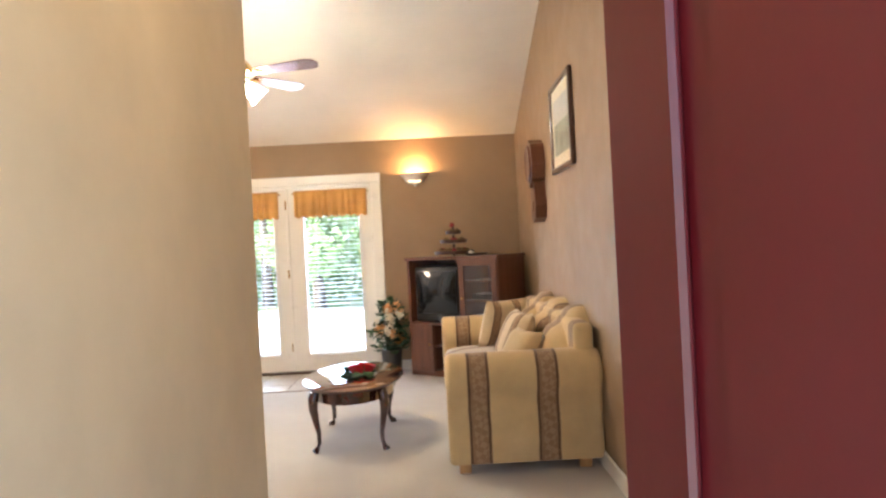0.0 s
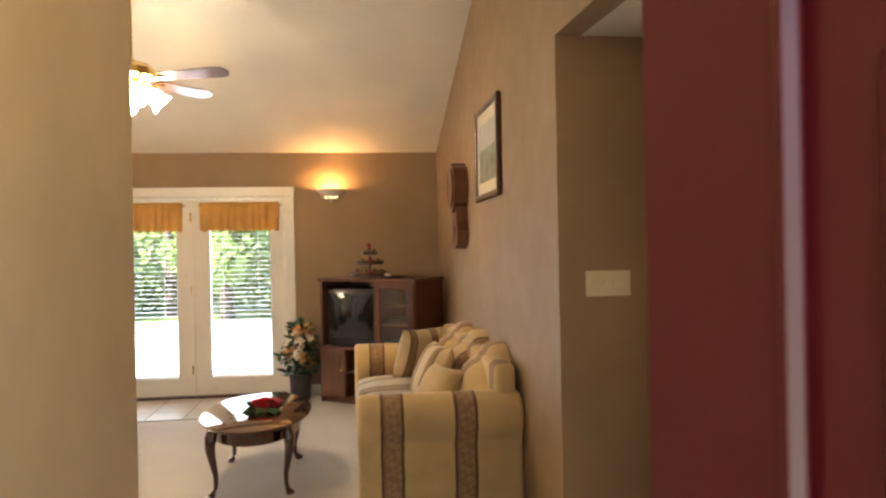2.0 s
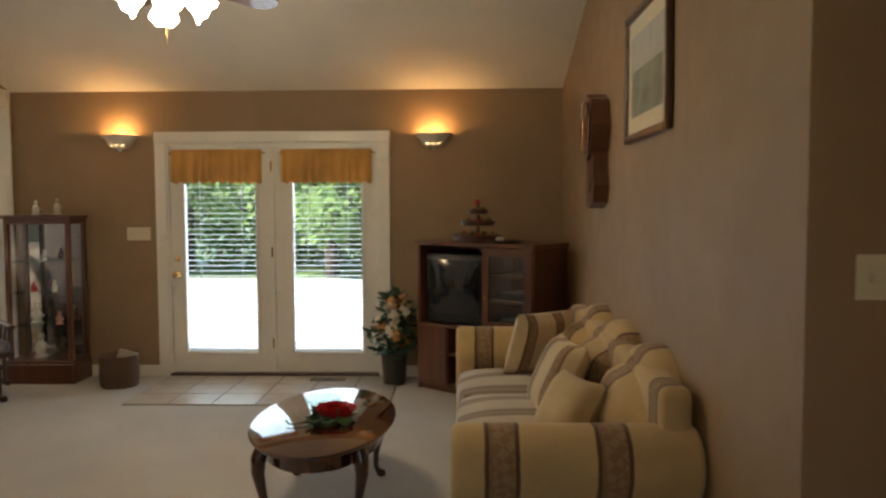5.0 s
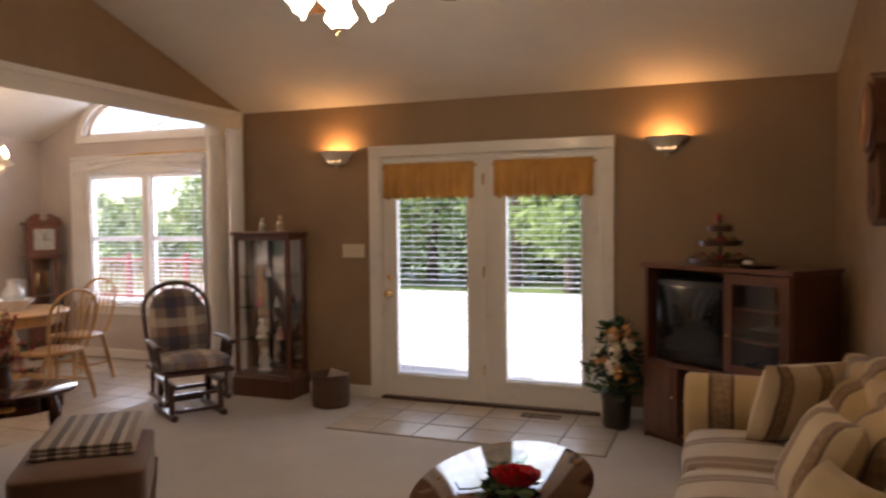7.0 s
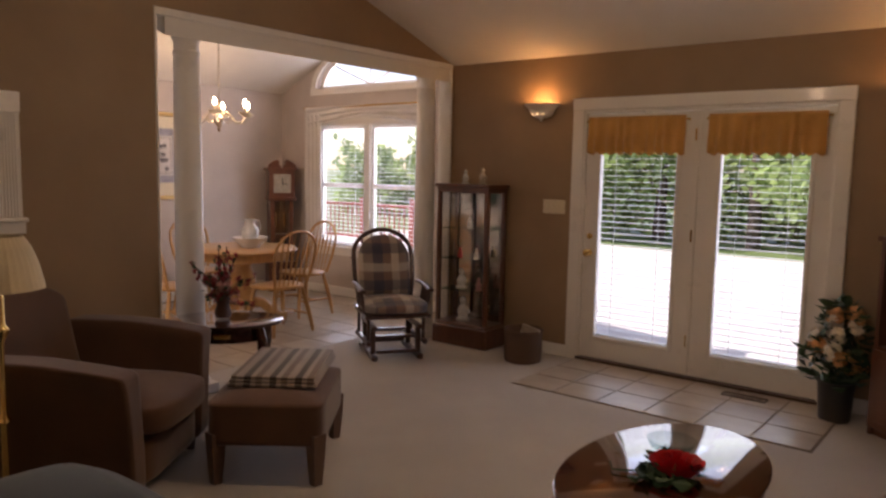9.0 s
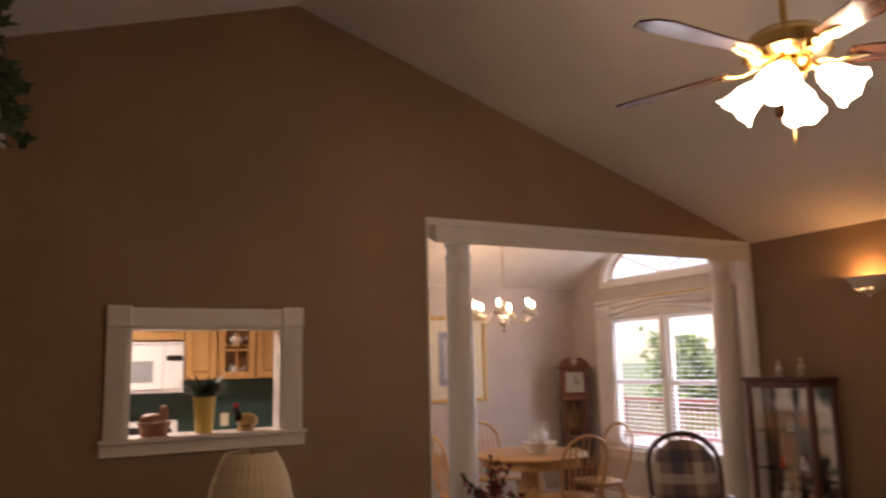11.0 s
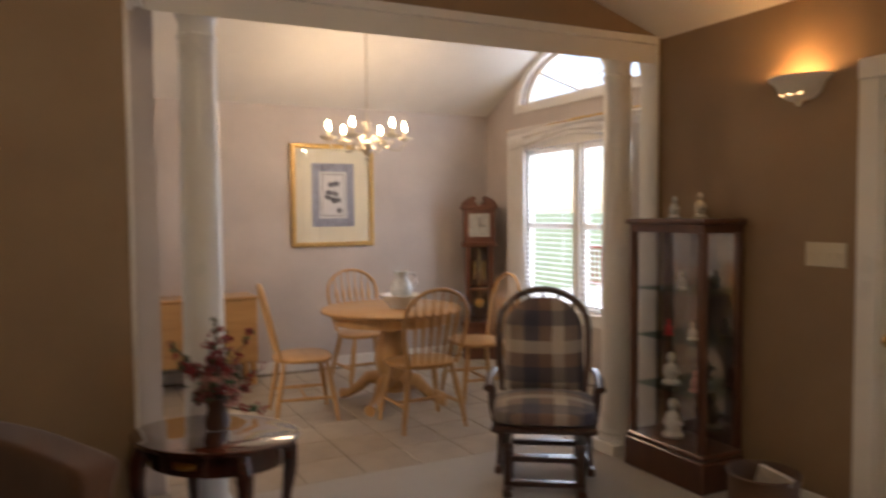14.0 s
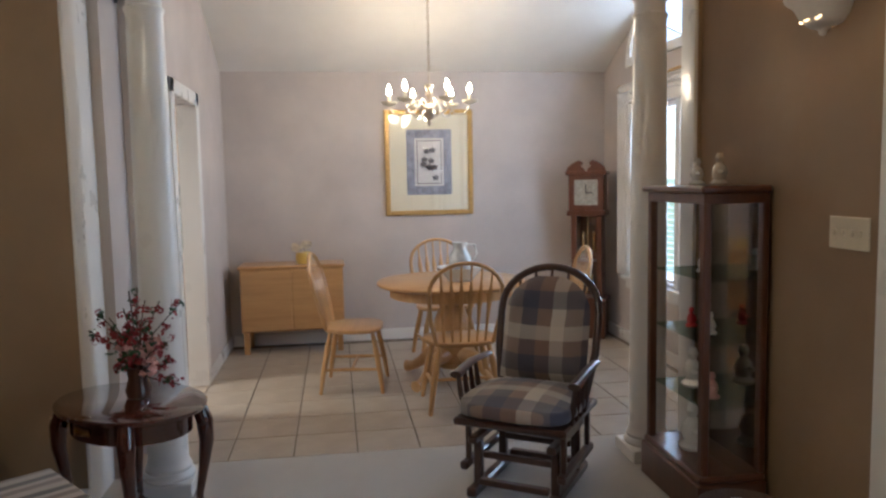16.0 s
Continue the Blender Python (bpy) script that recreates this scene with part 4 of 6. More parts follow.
# ---- tables ----
def cabriole(b, x, y, h, out, r=0.026):
    o = Vector(out).normalized()
    pts, rad = [], []
    for k, off, rr in ((1.0, 0.0, 1.25), (0.88, 0.022, 1.4), (0.72, 0.026, 1.2), (0.5, 0.008, 0.85), (0.3, -0.012, 0.62), (0.14, -0.010, 0.55), (0.06, 0.008, 0.7), (0.025, 0.026, 1.0), (0.0, 0.030, 0.9)):
        pts.append((x + o.x * off, y + o.y * off, h * k))
        rad.append(r * rr)
    bm_tube(b, pts, rad, 10)


def oval_table(name, m, ax, ay, h, label, drawer=False):
    t = thing(name, m, label, "table")
    b = bmesh.new()
    seg = 48
    def ring(k, z):
        return [b.verts.new((ax * k * math.cos(2 * math.pi * i / seg), ay * k * math.sin(2 * math.pi * i / seg), z)) for i in range(seg)]
    rings = [ring(0.95, h - 0.026), ring(0.975, h - 0.022), ring(0.985, h - 0.012), ring(1.0, h - 0.010), ring(1.0, h - 0.004), ring(0.985, h)]
    for p_, q_ in zip(rings, rings[1:]):
        for i in range(seg):
            b.faces.new((p_[i], p_[(i + 1) % seg], q_[(i + 1) % seg], q_[i]))
    b.faces.new(rings[-1])
    b.faces.new(rings[0][::-1])
    part("top", b, MAHOG, t, smooth=True)
    b = bmesh.new()
    lo_, hi_ = h - 0.115, h - 0.026
    def aring(k, z):
        return [b.verts.new((ax * k * math.cos(2 * math.pi * i / seg), ay * k * math.sin(2 * math.pi * i / seg), z)) for i in range(seg)]
    rs = [aring(0.80, lo_), aring(0.80, hi_)]
    for i in range(seg):
        b.faces.new((rs[0][i], rs[0][(i + 1) % seg], rs[1][(i + 1) % seg], rs[1][i]))
    b.faces.new(rs[0][::-1])
    part("apron", b, MAHOG, t, smooth=True)
    for sx, sy in ((-1, -1), (1, -1), (1, 1), (-1, 1)):
        b = bmesh.new()
        cabriole(b, sx * ax * 0.62, sy * ay * 0.62, h - 0.03, (sx, sy, 0))
        part("leg", b, MAHOG, t, smooth=True)
    if drawer:
        b = bmesh.new()
        bm_tube(b, [(ax * 0.80 + 0.006, -0.04, h - 0.07), (ax * 0.80 + 0.016, -0.02, h - 0.078), (ax * 0.80 + 0.018, 0.02, h - 0.078), (ax * 0.80 + 0.006, 0.04, h - 0.07)], 0.004)
        bm_box(b, (ax * 0.80 + 0.0, -0.05, h - 0.085), (ax * 0.80 + 0.006, 0.05, h - 0.055), 0.002)
        part("handle", b, BRASS, t)
    return t


oval_table("coffee_table", pose(1.99, -2.79, 0), 0.35, 0.60, 0.44, "polished dark mahogany oval coffee table with cabriole legs")
oval_table("end_table", pose(-0.97, -2.68, 0, 0, 0, -42), 0.27, 0.36, 0.58, "polished mahogany oval end table with a drawer", True)


def leaf_cluster(b, n_, box, size, rng, up=0.3):
    for _ in range(n_):
        c = Vector([rng.uniform(a, q) for a, q in box])
        d = Vector((rng.uniform(-1, 1), rng.uniform(-1, 1), rng.uniform(-0.4, 1) * up + 0.1)).normalized()
        w = d.cross(Vector((rng.uniform(-1, 1), rng.uniform(-1, 1), 1))).normalized() * size * rng.uniform(0.25, 0.4)
        l_ = d * size * rng.uniform(0.7, 1.3)
        nrm = l_.cross(w).normalized() * size * 0.12
        v = [b.verts.new(p_) for p_ in (c, c + l_ * 0.5 + w + nrm, c + l_, c + l_ * 0.5 - w + nrm)]
        b.faces.new(v)


def petal_ball(b, c, r, rng, n_=14):
    c = Vector(c)
    for _ in range(n_):
        d = Vector((rng.gauss(0, 1), rng.gauss(0, 1), rng.gauss(0.3, 1))).normalized()
        u = d.cross(Vector((0.3, 0.2, 1))).normalized()
        w = d.cross(u)
        p_ = c + d * r * rng.uniform(0.35, 0.9)
        v = [b.verts.new(q) for q in (p_ - u * r * 0.45, p_ - w * r * 0.45 + d * r * 0.2, p_ + u * r * 0.45, p_ + w * r * 0.45 + d * r * 0.2)]
        b.faces.new(v)


rng = random.Random(4)
rose = thing("silk_flower", pose(2.02, -2.86, 0.441), "red silk rose with dark green leaves on the coffee table", "flower")
b = bmesh.new()
for k in range(5):
    n_ = 5 + k
    r_ = 0.012 + 0.013 * k
    for i in range(n_):
        a = 2 * math.pi * i / n_ + k
        c = Vector((0.035 + r_ * math.cos(a), r_ * math.sin(a), 0.075 - 0.006 * k))
        t_ = Vector((-math.sin(a), math.cos(a), 0)) * (0.012 + 0.006 * k)
        o = Vector((math.cos(a), math.sin(a), 0)) * (0.006 + 0.006 * k)
        up = Vector((0, 0, 0.022))
        v = [b.verts.new(q) for q in (c - t_ - up, c + t_ - up, c + t_ * 1.1 + o + up * 0.6, c + o * 1.3 + up, c - t_ * 1.1 + o + up * 0.6)]
        b.faces.new(v)
part("petals", b, ROSE, rose)
b = bmesh.new()
leaf_cluster(b, 60, ((-0.09, 0.07), (-0.14, 0.13), (0.005, 0.03)), 0.07, rng)
bm_tube(b, [(-0.03, 0.0, 0.02), (-0.12, -0.08, 0.012), (-0.17, -0.10, 0.010), (-0.20, -0.06, 0.02)], 0.004)
part("leaves", b, LEAF, rose)
bowl = thing("glass_dish", pose(1.95, -2.64, 0.441), "cut glass dish on the coffee table", "dish")
b = bmesh.new()
bm_lathe(b, [(0.0, 0.006), (0.05, 0.006), (0.085, 0.03), (0.10, 0.06), (0.096, 0.062), (0.078, 0.034), (0.045, 0.012), (0.0, 0.012)], 20)
part("body", b, glass("cut_glass", 0.1, (0.86, 0.90, 0.90)), bowl)

arr = thing("flower_arrangement", pose(-1.03, -2.66, 0.581), "dried berry and blossom arrangement in a dark vase", "flower arrangement")
b = bmesh.new()
bm_lathe(b, [(0.0, 0.0), (0.05, 0.0), (0.055, 0.03), (0.04, 0.08), (0.05, 0.13), (0.045, 0.13), (0.0, 0.10)], 16)
part("vase", b, DARKW, arr, smooth=True)
b, c_, d_, e_ = bmesh.new(), bmesh.new(), bmesh.new(), bmesh.new()
for k in range(22):
    a, tl, h_ = rng.uniform(0, 6.28), rng.uniform(0.03, 0.2), rng.uniform(0.16, 0.50)
    tip = (tl * math.cos(a), tl * math.sin(a), h_ - tl * 0.7)
    midp = (tip[0] * 0.4, tip[1] * 0.4, 0.10 + (tip[2] - 0.1) * 0.6)
    bm_tube(e_, [(0, 0, 0.10), midp, tip], 0.003, 5)
    for q in range(8):
        f_ = rng.uniform(0.45, 1.0)
        pp = [tip[i] * f_ + rng.uniform(-0.022, 0.022) for i in range(2)] + [0.10 + (tip[2] - 0.1) * f_ + rng.uniform(-0.02, 0.02)]
        petal_ball(b if q % 7 else d_, pp, 0.019, rng, 8)
for k in range(7):
    petal_ball(c_, (rng.uniform(-0.07, 0.07), rng.uniform(-0.07, 0.07), rng.uniform(0.13, 0.22)), 0.045, rng, 16)
leaf_cluster(d_, 22, ((-0.1, 0.1), (-0.1, 0.1), (0.12, 0.25)), 0.05, rng)
part("berries", b, BERRY, arr)
part("blossoms", c_, PINK, arr)
part("leaves", d_, LEAF, arr)
part("stems", e_, BARK, arr)

# ---- television unit ----
fa = math.degrees(math.atan2(-0.62, 0.78))
tv = thing("tv_cabinet", pose(2.30, -0.40, 0, 0, 0, fa), "cherry corner television cabinet with a glass door", "tv cabinet")
TW, TD, TH = 1.13, 0.49, 1.21
b = bmesh.new()
for lo, hi in (((0, 0.012, 0.0), (0.03, TD, TH - 0.03)), ((TW - 0.03, 0.012, 0.0), (TW, TD, TH - 0.03)), ((-0.012, -0.008, TH - 0.03), (TW + 0.012, TD, TH)), ((0.03, 0.012, 0.52), (TW - 0.03, TD, 0.55)), ((0.03, 0.012, 0.04), (TW - 0.03, TD, 0.07)), ((0.03, TD - 0.012, 0.07), (TW - 0.03, TD, TH - 0.03)), ((0.665, 0.012, 0.55), (0.69, TD - 0.012, TH - 0.03)), ((0.30, 0.012, 0.07), (0.32, TD - 0.012, 0.52)), ((0.03, 0.03, 0.0), (TW - 0.03, 0.045, 0.04))):
    bm_box(b, lo, hi, 0.003)
bm_box(b, (0.70, 0.04, 0.76), (TW - 0.03, TD - 0.02, 0.775))
bm_box(b, (0.70, 0.04, 0.95), (TW - 0.03, TD - 0.02, 0.965))
bm_box(b, (0.32, 0.02, 0.30), (0.62, TD - 0.02, 0.315))
bm_box(b, (0.62, 0.012, 0.07), (0.64, TD - 0.012, 0.52))
part("body", b, CHERRY, tv)
for a, q in ((0.012, 0.315), (0.63, 1.118)):
    boxes("door", [((a, -0.008, 0.055), (q, 0.011, 0.53)), ((a + 0.05, -0.012, 0.10), (q - 0.05, -0.007, 0.48))], CHERRY, tv, 0.003)
b = bmesh.new()
wall_cells(b, 1, -0.008, 0.011, 0.675, TW - 0.008, 0.555, TH - 0.035, [(0.735, TW - 0.07, 0.62, TH - 0.095)])
gd = part("door", b, CHERRY, tv)
boxes("pane", [((0.735, 0.0, 0.62), (TW - 0.07, 0.003, TH - 0.095))], GLASS, tv, 0)
boxes("shelf_contents", [((0.75, 0.10, 0.776), (1.02, 0.36, 0.83)), ((0.75, 0.10, 0.552), (1.0, 0.36, 0.62))], BLACK, tv, 0.004, label="black video players")
b = bmesh.new()
for x_, z_ in ((0.29, 0.33), (0.72, 0.80), (0.655, 0.33)):
    bm_lathe(b, [(0.0, 0.0), (0.006, 0.0), (0.006, 0.012), (0.012, 0.018), (0.010, 0.026), (0.0, 0.028)], 10, pose(x_, -0.008, z_, 90))
part("knob", b, BRASS, tv, smooth=True)
tele = thing("television", pose(2.30, -0.40, 0.551, 0, 0, fa), "black tube television with a curved screen inside the cabinet", "television")
boxes("case", [((0.055, 0.06, 0.0), (0.645, 0.40, 0.56))], BLACK, tele, 0.02, None, 2)
b = bmesh.new()
g = []
for j in range(13):
    row = []
    for i in range(17):
        u, v = 2 * i / 16 - 1, 2 * j / 12 - 1
        row.append(b.verts.new((0.35 + u * 0.255, 0.058 - 0.045 * (1 - 0.6 * u * u) * (1 - 0.5 * v * v), 0.30 + v * 0.215)))
    g.append(row)
for j in range(12):
    for i in range(16):
        b.faces.new((g[j][i], g[j][i + 1], g[j + 1][i + 1], g[j + 1][i]))
part("screen", b, SCREEN, tele, smooth=True)
st = thing("tiered_stand", pose(2.80, -0.62, TH), "dark tiered stand holding fruit ornaments on the cabinet", "tiered stand")
b = bmesh.new()
bm_tube(b, [(0, 0, 0), (0, 0, 0.30)], 0.012)
for z_, r_ in ((0.02, 0.19), (0.13, 0.13), (0.22, 0.075)):
    bm_lathe(b, [(0.0, z_ - 0.006), (r_, z_), (r_ * 1.08, z_ + 0.034), (r_ * 1.02, z_ + 0.033), (r_ * 0.96, z_ + 0.012), (0.0, z_ + 0.012)], 20)
part("tray", b, DARKW, st, smooth=True)
b, c_ = bmesh.new(), bmesh.new()
for z_, r_, n_ in ((0.055, 0.13, 9), (0.16, 0.085, 6), (0.245, 0.04, 3), (0.31, 0.01, 1)):
    for i in range(n_):
        a = 6.28 * i / n_ + z_ * 9
        rr = rng.uniform(0.026, 0.034)
        bmesh.ops.create_icosphere(b if i % 3 == 0 else c_, subdivisions=1, radius=rr, matrix=Matrix.Translation((r_ * math.cos(a), r_ * math.sin(a), z_)))
part("fruit", b, BERRY, st, smooth=True)
part("fruit", c_, plain("mixed_fruit", (0.16, 0.10, 0.03), 0.5, 0, 0.5, 0, 18), st, smooth=True)
dish = thing("dish", pose(3.02, -0.80, TH), "flat dark dish with pale stones on the cabinet", "dish")
b = bmesh.new()
bm_lathe(b, [(0.0, 0.004), (0.09, 0.0), (0.12, 0.02), (0.115, 0.022), (0.085, 0.008), (0.0, 0.01)], 18)
part("plate", b, DARKW, dish, smooth=True)
b = bmesh.new()
bmesh.ops.create_icosphere(b, subdivisions=2, radius=0.035, matrix=Matrix.Translation((-0.06, 0, 0.03)) @ Matrix.Diagonal((1, 1, 0.6, 1)))
part("stone", b, CERAMIC, dish, smooth=True)

# floor arrangement beside the patio doors
fl = thing("potted_flowers", pose(2.10, -0.26, 0), "dark pot of peach and cream silk flowers beside the door", "potted flowers")
b = bmesh.new()
bm_lathe(b, [(0.0, 0.0), (0.085, 0.0), (0.095, 0.02), (0.11, 0.24), (0.12, 0.26), (0.108, 0.26), (0.0, 0.24)], 20)
part("pot", b, plain("dark_pot", (0.035, 0.03, 0.028), 0.45), fl, smooth=True)
b, c_, d_ = bmesh.new(), bmesh.new(), bmesh.new()
for k in range(17):
    zz = rng.uniform(0.30, 0.72)
    rr = 0.16 * (1 - ((zz - 0.45) / 0.34) ** 2 * 0.7)
    a = rng.uniform(0, 6.28)
    petal_ball(b if k % 2 else c_, (rr * math.cos(a) * 0.8, rr * math.sin(a) * 0.8 - 0.02, zz), 0.06, rng, 24)
for k in range(9):
    z_ = 0.26 + k * 0.06
    r_ = 0.23 * (1 - abs(z_ - 0.42) / 0.45)
    leaf_cluster(d_, 26, ((-r_ * 0.9, r_ * 0.9), (-r_ * 0.8, r_ * 0.6), (z_ - 0.03, z_ + 0.03)), 0.10, rng)
part("flowers", b, PEACH, fl)["kind"] = "stuff"
part("flowers", c_, CREAMP, fl)["kind"] = "stuff"
part("leaves", d_, LEAF, fl)

# vent in the tile patch
v_ = thing("floor_vent", pose(1.52, -0.18, 0.008), "dark metal floor register in the tile", "floor vent")
boxes("grille", [((-0.15, -0.05, 0), (0.15, -0.038, 0.006)), ((-0.15, 0.038, 0), (0.15, 0.05, 0.006)), ((-0.15, -0.04, 0), (-0.138, 0.04, 0.006)), ((0.138, -0.04, 0), (0.15, 0.04, 0.006))] + [((-0.13 + 0.02 * i, -0.038, 0.0), (-0.122 + 0.02 * i, 0.038, 0.005)) for i in range(13)], plain("bronze_metal", (0.07, 0.05, 0.035), 0.5, 0.6), v_, 0.001)

# ---- wall things ----
def picture(name, m, w, h, fw, frame_mat, label, art):
    p_ = thing(name, m, label, "picture")
    b = bmesh.new()
    for lo, hi in (((-w / 2, -0.03, 0), (-w / 2 + fw, 0, h)), ((w / 2 - fw, -0.03, 0), (w / 2, 0, h)), ((-w / 2 + fw, -0.03, 0), (w / 2 - fw, 0, fw)), ((-w / 2 + fw, -0.03, h - fw), (w / 2 - fw, 0, h))):
        bm_box(b, lo, hi, 0.007)
    part("frame", b, frame_mat, p_)
    boxes("mat", [((-w / 2 + fw, -0.012, fw), (w / 2 - fw, -0.004, h - fw))], MAT_BOARD, p_, 0)
    for i, (a, q, c, d, mt) in enumerate(art):
        boxes("print", [((a, -0.013 - 0.001 * i, c), (q, -0.0125 - 0.001 * i, d))], mt, p_, 0)
    gl_ = boxes("glazing", [((-w / 2 + fw, -0.024, fw), (w / 2 - fw, -0.022, h - fw))], GLASS, p_, 0)
    gl_.visible_shadow = False
    return p_


picture("framed_print", pose(DX + 0.001, -0.935, 1.155, 0, 0, 90), 0.82, 0.97, 0.045, GOLD, "large floral print in a wide cream mat and gilt frame",
        [(-0.21, 0.21, 0.19, 0.79, PRINT), (-0.135, 0.135, 0.27, 0.71, PAPER), (-0.115, 0.115, 0.29, 0.69, INK), (-0.108, 0.108, 0.297, 0.683, PAPER)])
b = bmesh.new()
for k in range(9):
    cx, cz = rng.uniform(-0.06, 0.06), rng.uniform(0.34, 0.64)
    n_ = 12
    bm_prism(b, [(cx + 0.03 * (1 + 0.35 * math.sin(5 * t)) * math.cos(t), cz + 0.026 * (1 + 0.35 * math.sin(5 * t)) * math.sin(t)) for t in [6.283 * i / n_ for i in range(n_)]], 1, -0.0185, -0.0175)
part("print", b, INK, bpy.data.objects["framed_print"])
LAND = plain("landscape_print", (0.24, 0.26, 0.20), 0.6, 0, 0.5, 0, 7)
picture("landscape_picture", pose(EX - 0.001, -2.98, 1.80, 0, 0, -90), 0.80, 0.63, 0.04, DARKW, "landscape print in a dark wooden frame above the sofa",
        [(-0.29, 0.29, 0.12, 0.51, LAND), (-0.29, 0.29, 0.34, 0.51, plain("pale_sky_print", (0.50, 0.50, 0.46), 0.6, 0, 0.15, 0, 9))])

wc = thing("wall_clock", pose(EX - 0.001, -1.92, 1.81, 0, 0, -90), "carved dark wooden schoolhouse wall clock", "clock")
b = bmesh.new()
bm_prism(b, [(0.19 * math.cos(radians(a)) * (1 + 0.04 * math.cos(8 * radians(a))), 0.15 + 0.19 * math.sin(radians(a)) * (1 + 0.04 * math.cos(8 * radians(a)))) for a in range(0, 360, 10)], 1, -0.11, 0)
bm_prism(b, [(-0.11, 0.02), (-0.13, -0.12), (-0.16, -0.20), (-0.12, -0.30), (-0.05, -0.32), (0, -0.335), (0.05, -0.32), (0.12, -0.30), (0.16, -0.20), (0.13, -0.12), (0.11, 0.02)], 1, -0.09, 0)
part("case", b, CHERRY, wc)
b = bmesh.new()
bm_lathe(b, [(0.0, 0.0), (0.135, 0.0), (0.135, 0.004), (0.0, 0.004)], 28, pose(0, -0.111, 0.15, 90))
# dial colour darkened to stand in for the weak light on it
part("dial", b, plain("darkened_clock_dial", (0.30, 0.21, 0.12), 0.4, 0, 0.15), wc)
b = bmesh.new()
bm_lathe(b, [(0.132, 0.0), (0.152, 0.0), (0.155, 0.008), (0.145, 0.016), (0.134, 0.010)], 28, pose(0, -0.111, 0.15, 90))
bm_lathe(b, [(0.0, 0.0), (0.045, 0.0), (0.045, 0.004), (0.0, 0.006)], 20, pose(0, -0.091, -0.20, 90))
part("bezel", b, CHERRY, wc, smooth=True)
boxes("pointer", [((-0.004, -0.119, 0.15), (0.004, -0.117, 0.25)), ((0.0, -0.119, 0.146), (0.07, -0.117, 0.154))], BLACK, wc, 0)


def sconce(x):
    s = thing("wall_sconce", pose(x, -0.001, 2.0), "white plaster half-bowl wall sconce shining upward", "sconce", "sconces beside the patio doors")
    b = bmesh.new()
    prof = [(0.03, 0.0), (0.07, 0.006), (0.10, 0.03), (0.125, 0.075), (0.155, 0.10), (0.16, 0.112), (0.148, 0.112), (0.115, 0.082), (0.09, 0.04), (0.06, 0.02), (0.028, 0.014)]
    bm_lathe(b, prof, 20, None, 180, 180)
    part("bowl", b, PLASTER, s, smooth=True)
    # glowing discs set on the bowl, standing in for lamp light through slots
    b = bmesh.new()
    for k in (-1, 0, 1):
        bm_lathe(b, [(0.0, 0.0), (0.018, 0.0), (0.018, 0.004), (0.0, 0.004)], 10, pose(k * 0.045, -0.088 + 0.012 * abs(k), 0.035, 60))
    part("glow_disc", b, glow("lit_slot", (1.0, 0.6, 0.25), 2.5), s)
    b = bmesh.new()
    bm_lathe(b, [(0.0, -0.03), (0.012, -0.025), (0.016, -0.01), (0.03, 0.0), (0.0, 0.002)], 12, pose(0, -0.03, 0))
    part("finial", b, PLASTER, s, smooth=True)


sconce(-0.298)
sconce(2.43)

# ---- ceiling fan ----
fx, fy = FAN_AT
fan = thing("ceiling_fan", pose(fx, fy, 0), "brass ceiling fan with dark blades and four lit tulip shades", "ceiling fan")
zc = vault(fy)
b = bmesh.new()
bm_lathe(b, [(0.0, zc - 0.05), (0.05, zc - 0.06), (0.07, zc - 0.02), (0.07, zc + 0.03), (0.0, zc + 0.03)], 16)
bm_tube(b, [(0, 0, zc - 0.05), (0, 0, 2.73)], 0.013, 10)
bm_lathe(b, [(0.0, 2.75), (0.03, 2.75), (0.05, 2.73), (0.12, 2.715), (0.15, 2.68), (0.15, 2.635), (0.12, 2.61), (0.07, 2.605), (0.075, 2.595), (0.055, 2.58), (0.06, 2.55), (0.03, 2.52), (0.0, 2.515)], 24)
bm_tube(b, [(0, 0, 2.52), (0, 0, 2.30)], 0.002, 5)
part("motor", b, BRASS, fan, smooth=True)
BLADEW = wood("fan_blade_walnut", (0.05, 0.02, 0.012), (0.14, 0.06, 0.035), 0, 0.25, 0.5)
for k in range(5):
    a = 72 * k + 54
    b = bmesh.new()
    pts = [(0.20, -0.045), (0.61, -0.072), (0.665, -0.055), (0.69, 0.0), (0.665, 0.055), (0.61, 0.072), (0.20, 0.045)]
    bm_prism(b, pts, 2, -0.004, 0.004)
    bl = part("blade", b, BLADEW, fan, pose(0, 0, 2.625, 0, 0, a) @ pose(0, 0, 0, -13, 0, 0))
    b = bmesh.new()
    bm_tube(b, [(0.10, 0, -0.012), (0.16, 0, -0.022), (0.22, 0.0, -0.010), (0.27, 0, -0.006)], [0.02, 0.014, 0.03, 0.012], 8, 0.35)
    part("bracket", b, BRASS, fan, pose(0, 0, 2.625, 0, 0, a))
for k in range(4):
    a = 90 * k + 25
    b = bmesh.new()
    bm_lathe(b, [(0.020, 0.0), (0.034, -0.016), (0.050, -0.05), (0.055, -0.085), (0.063, -0.115), (0.074, -0.130), (0.068, -0.128), (0.049, -0.085), (0.0, -0.05)], 24)
    for v in b.verts:
        # scalloped rim
        if v.co.z < -0.11:
            v.co.z += 0.007 * math.cos(6 * math.atan2(v.co.y, v.co.x))
    part("shade", b, FANBULB, fan, pose(0, 0, 2.555, 0, 0, a) @ pose(0.10, 0, 0.0, 0, -48, 0), True, "lit frosted tulip shade")
    b = bmesh.new()
    bm_tube(b, [(0.045, 0, 2.565), (0.075, 0, 2.58), (0.10, 0, 2.56)], 0.012, 8)
    part("bracket", b, BRASS, fan, pose(0, 0, 0, 0, 0, a))


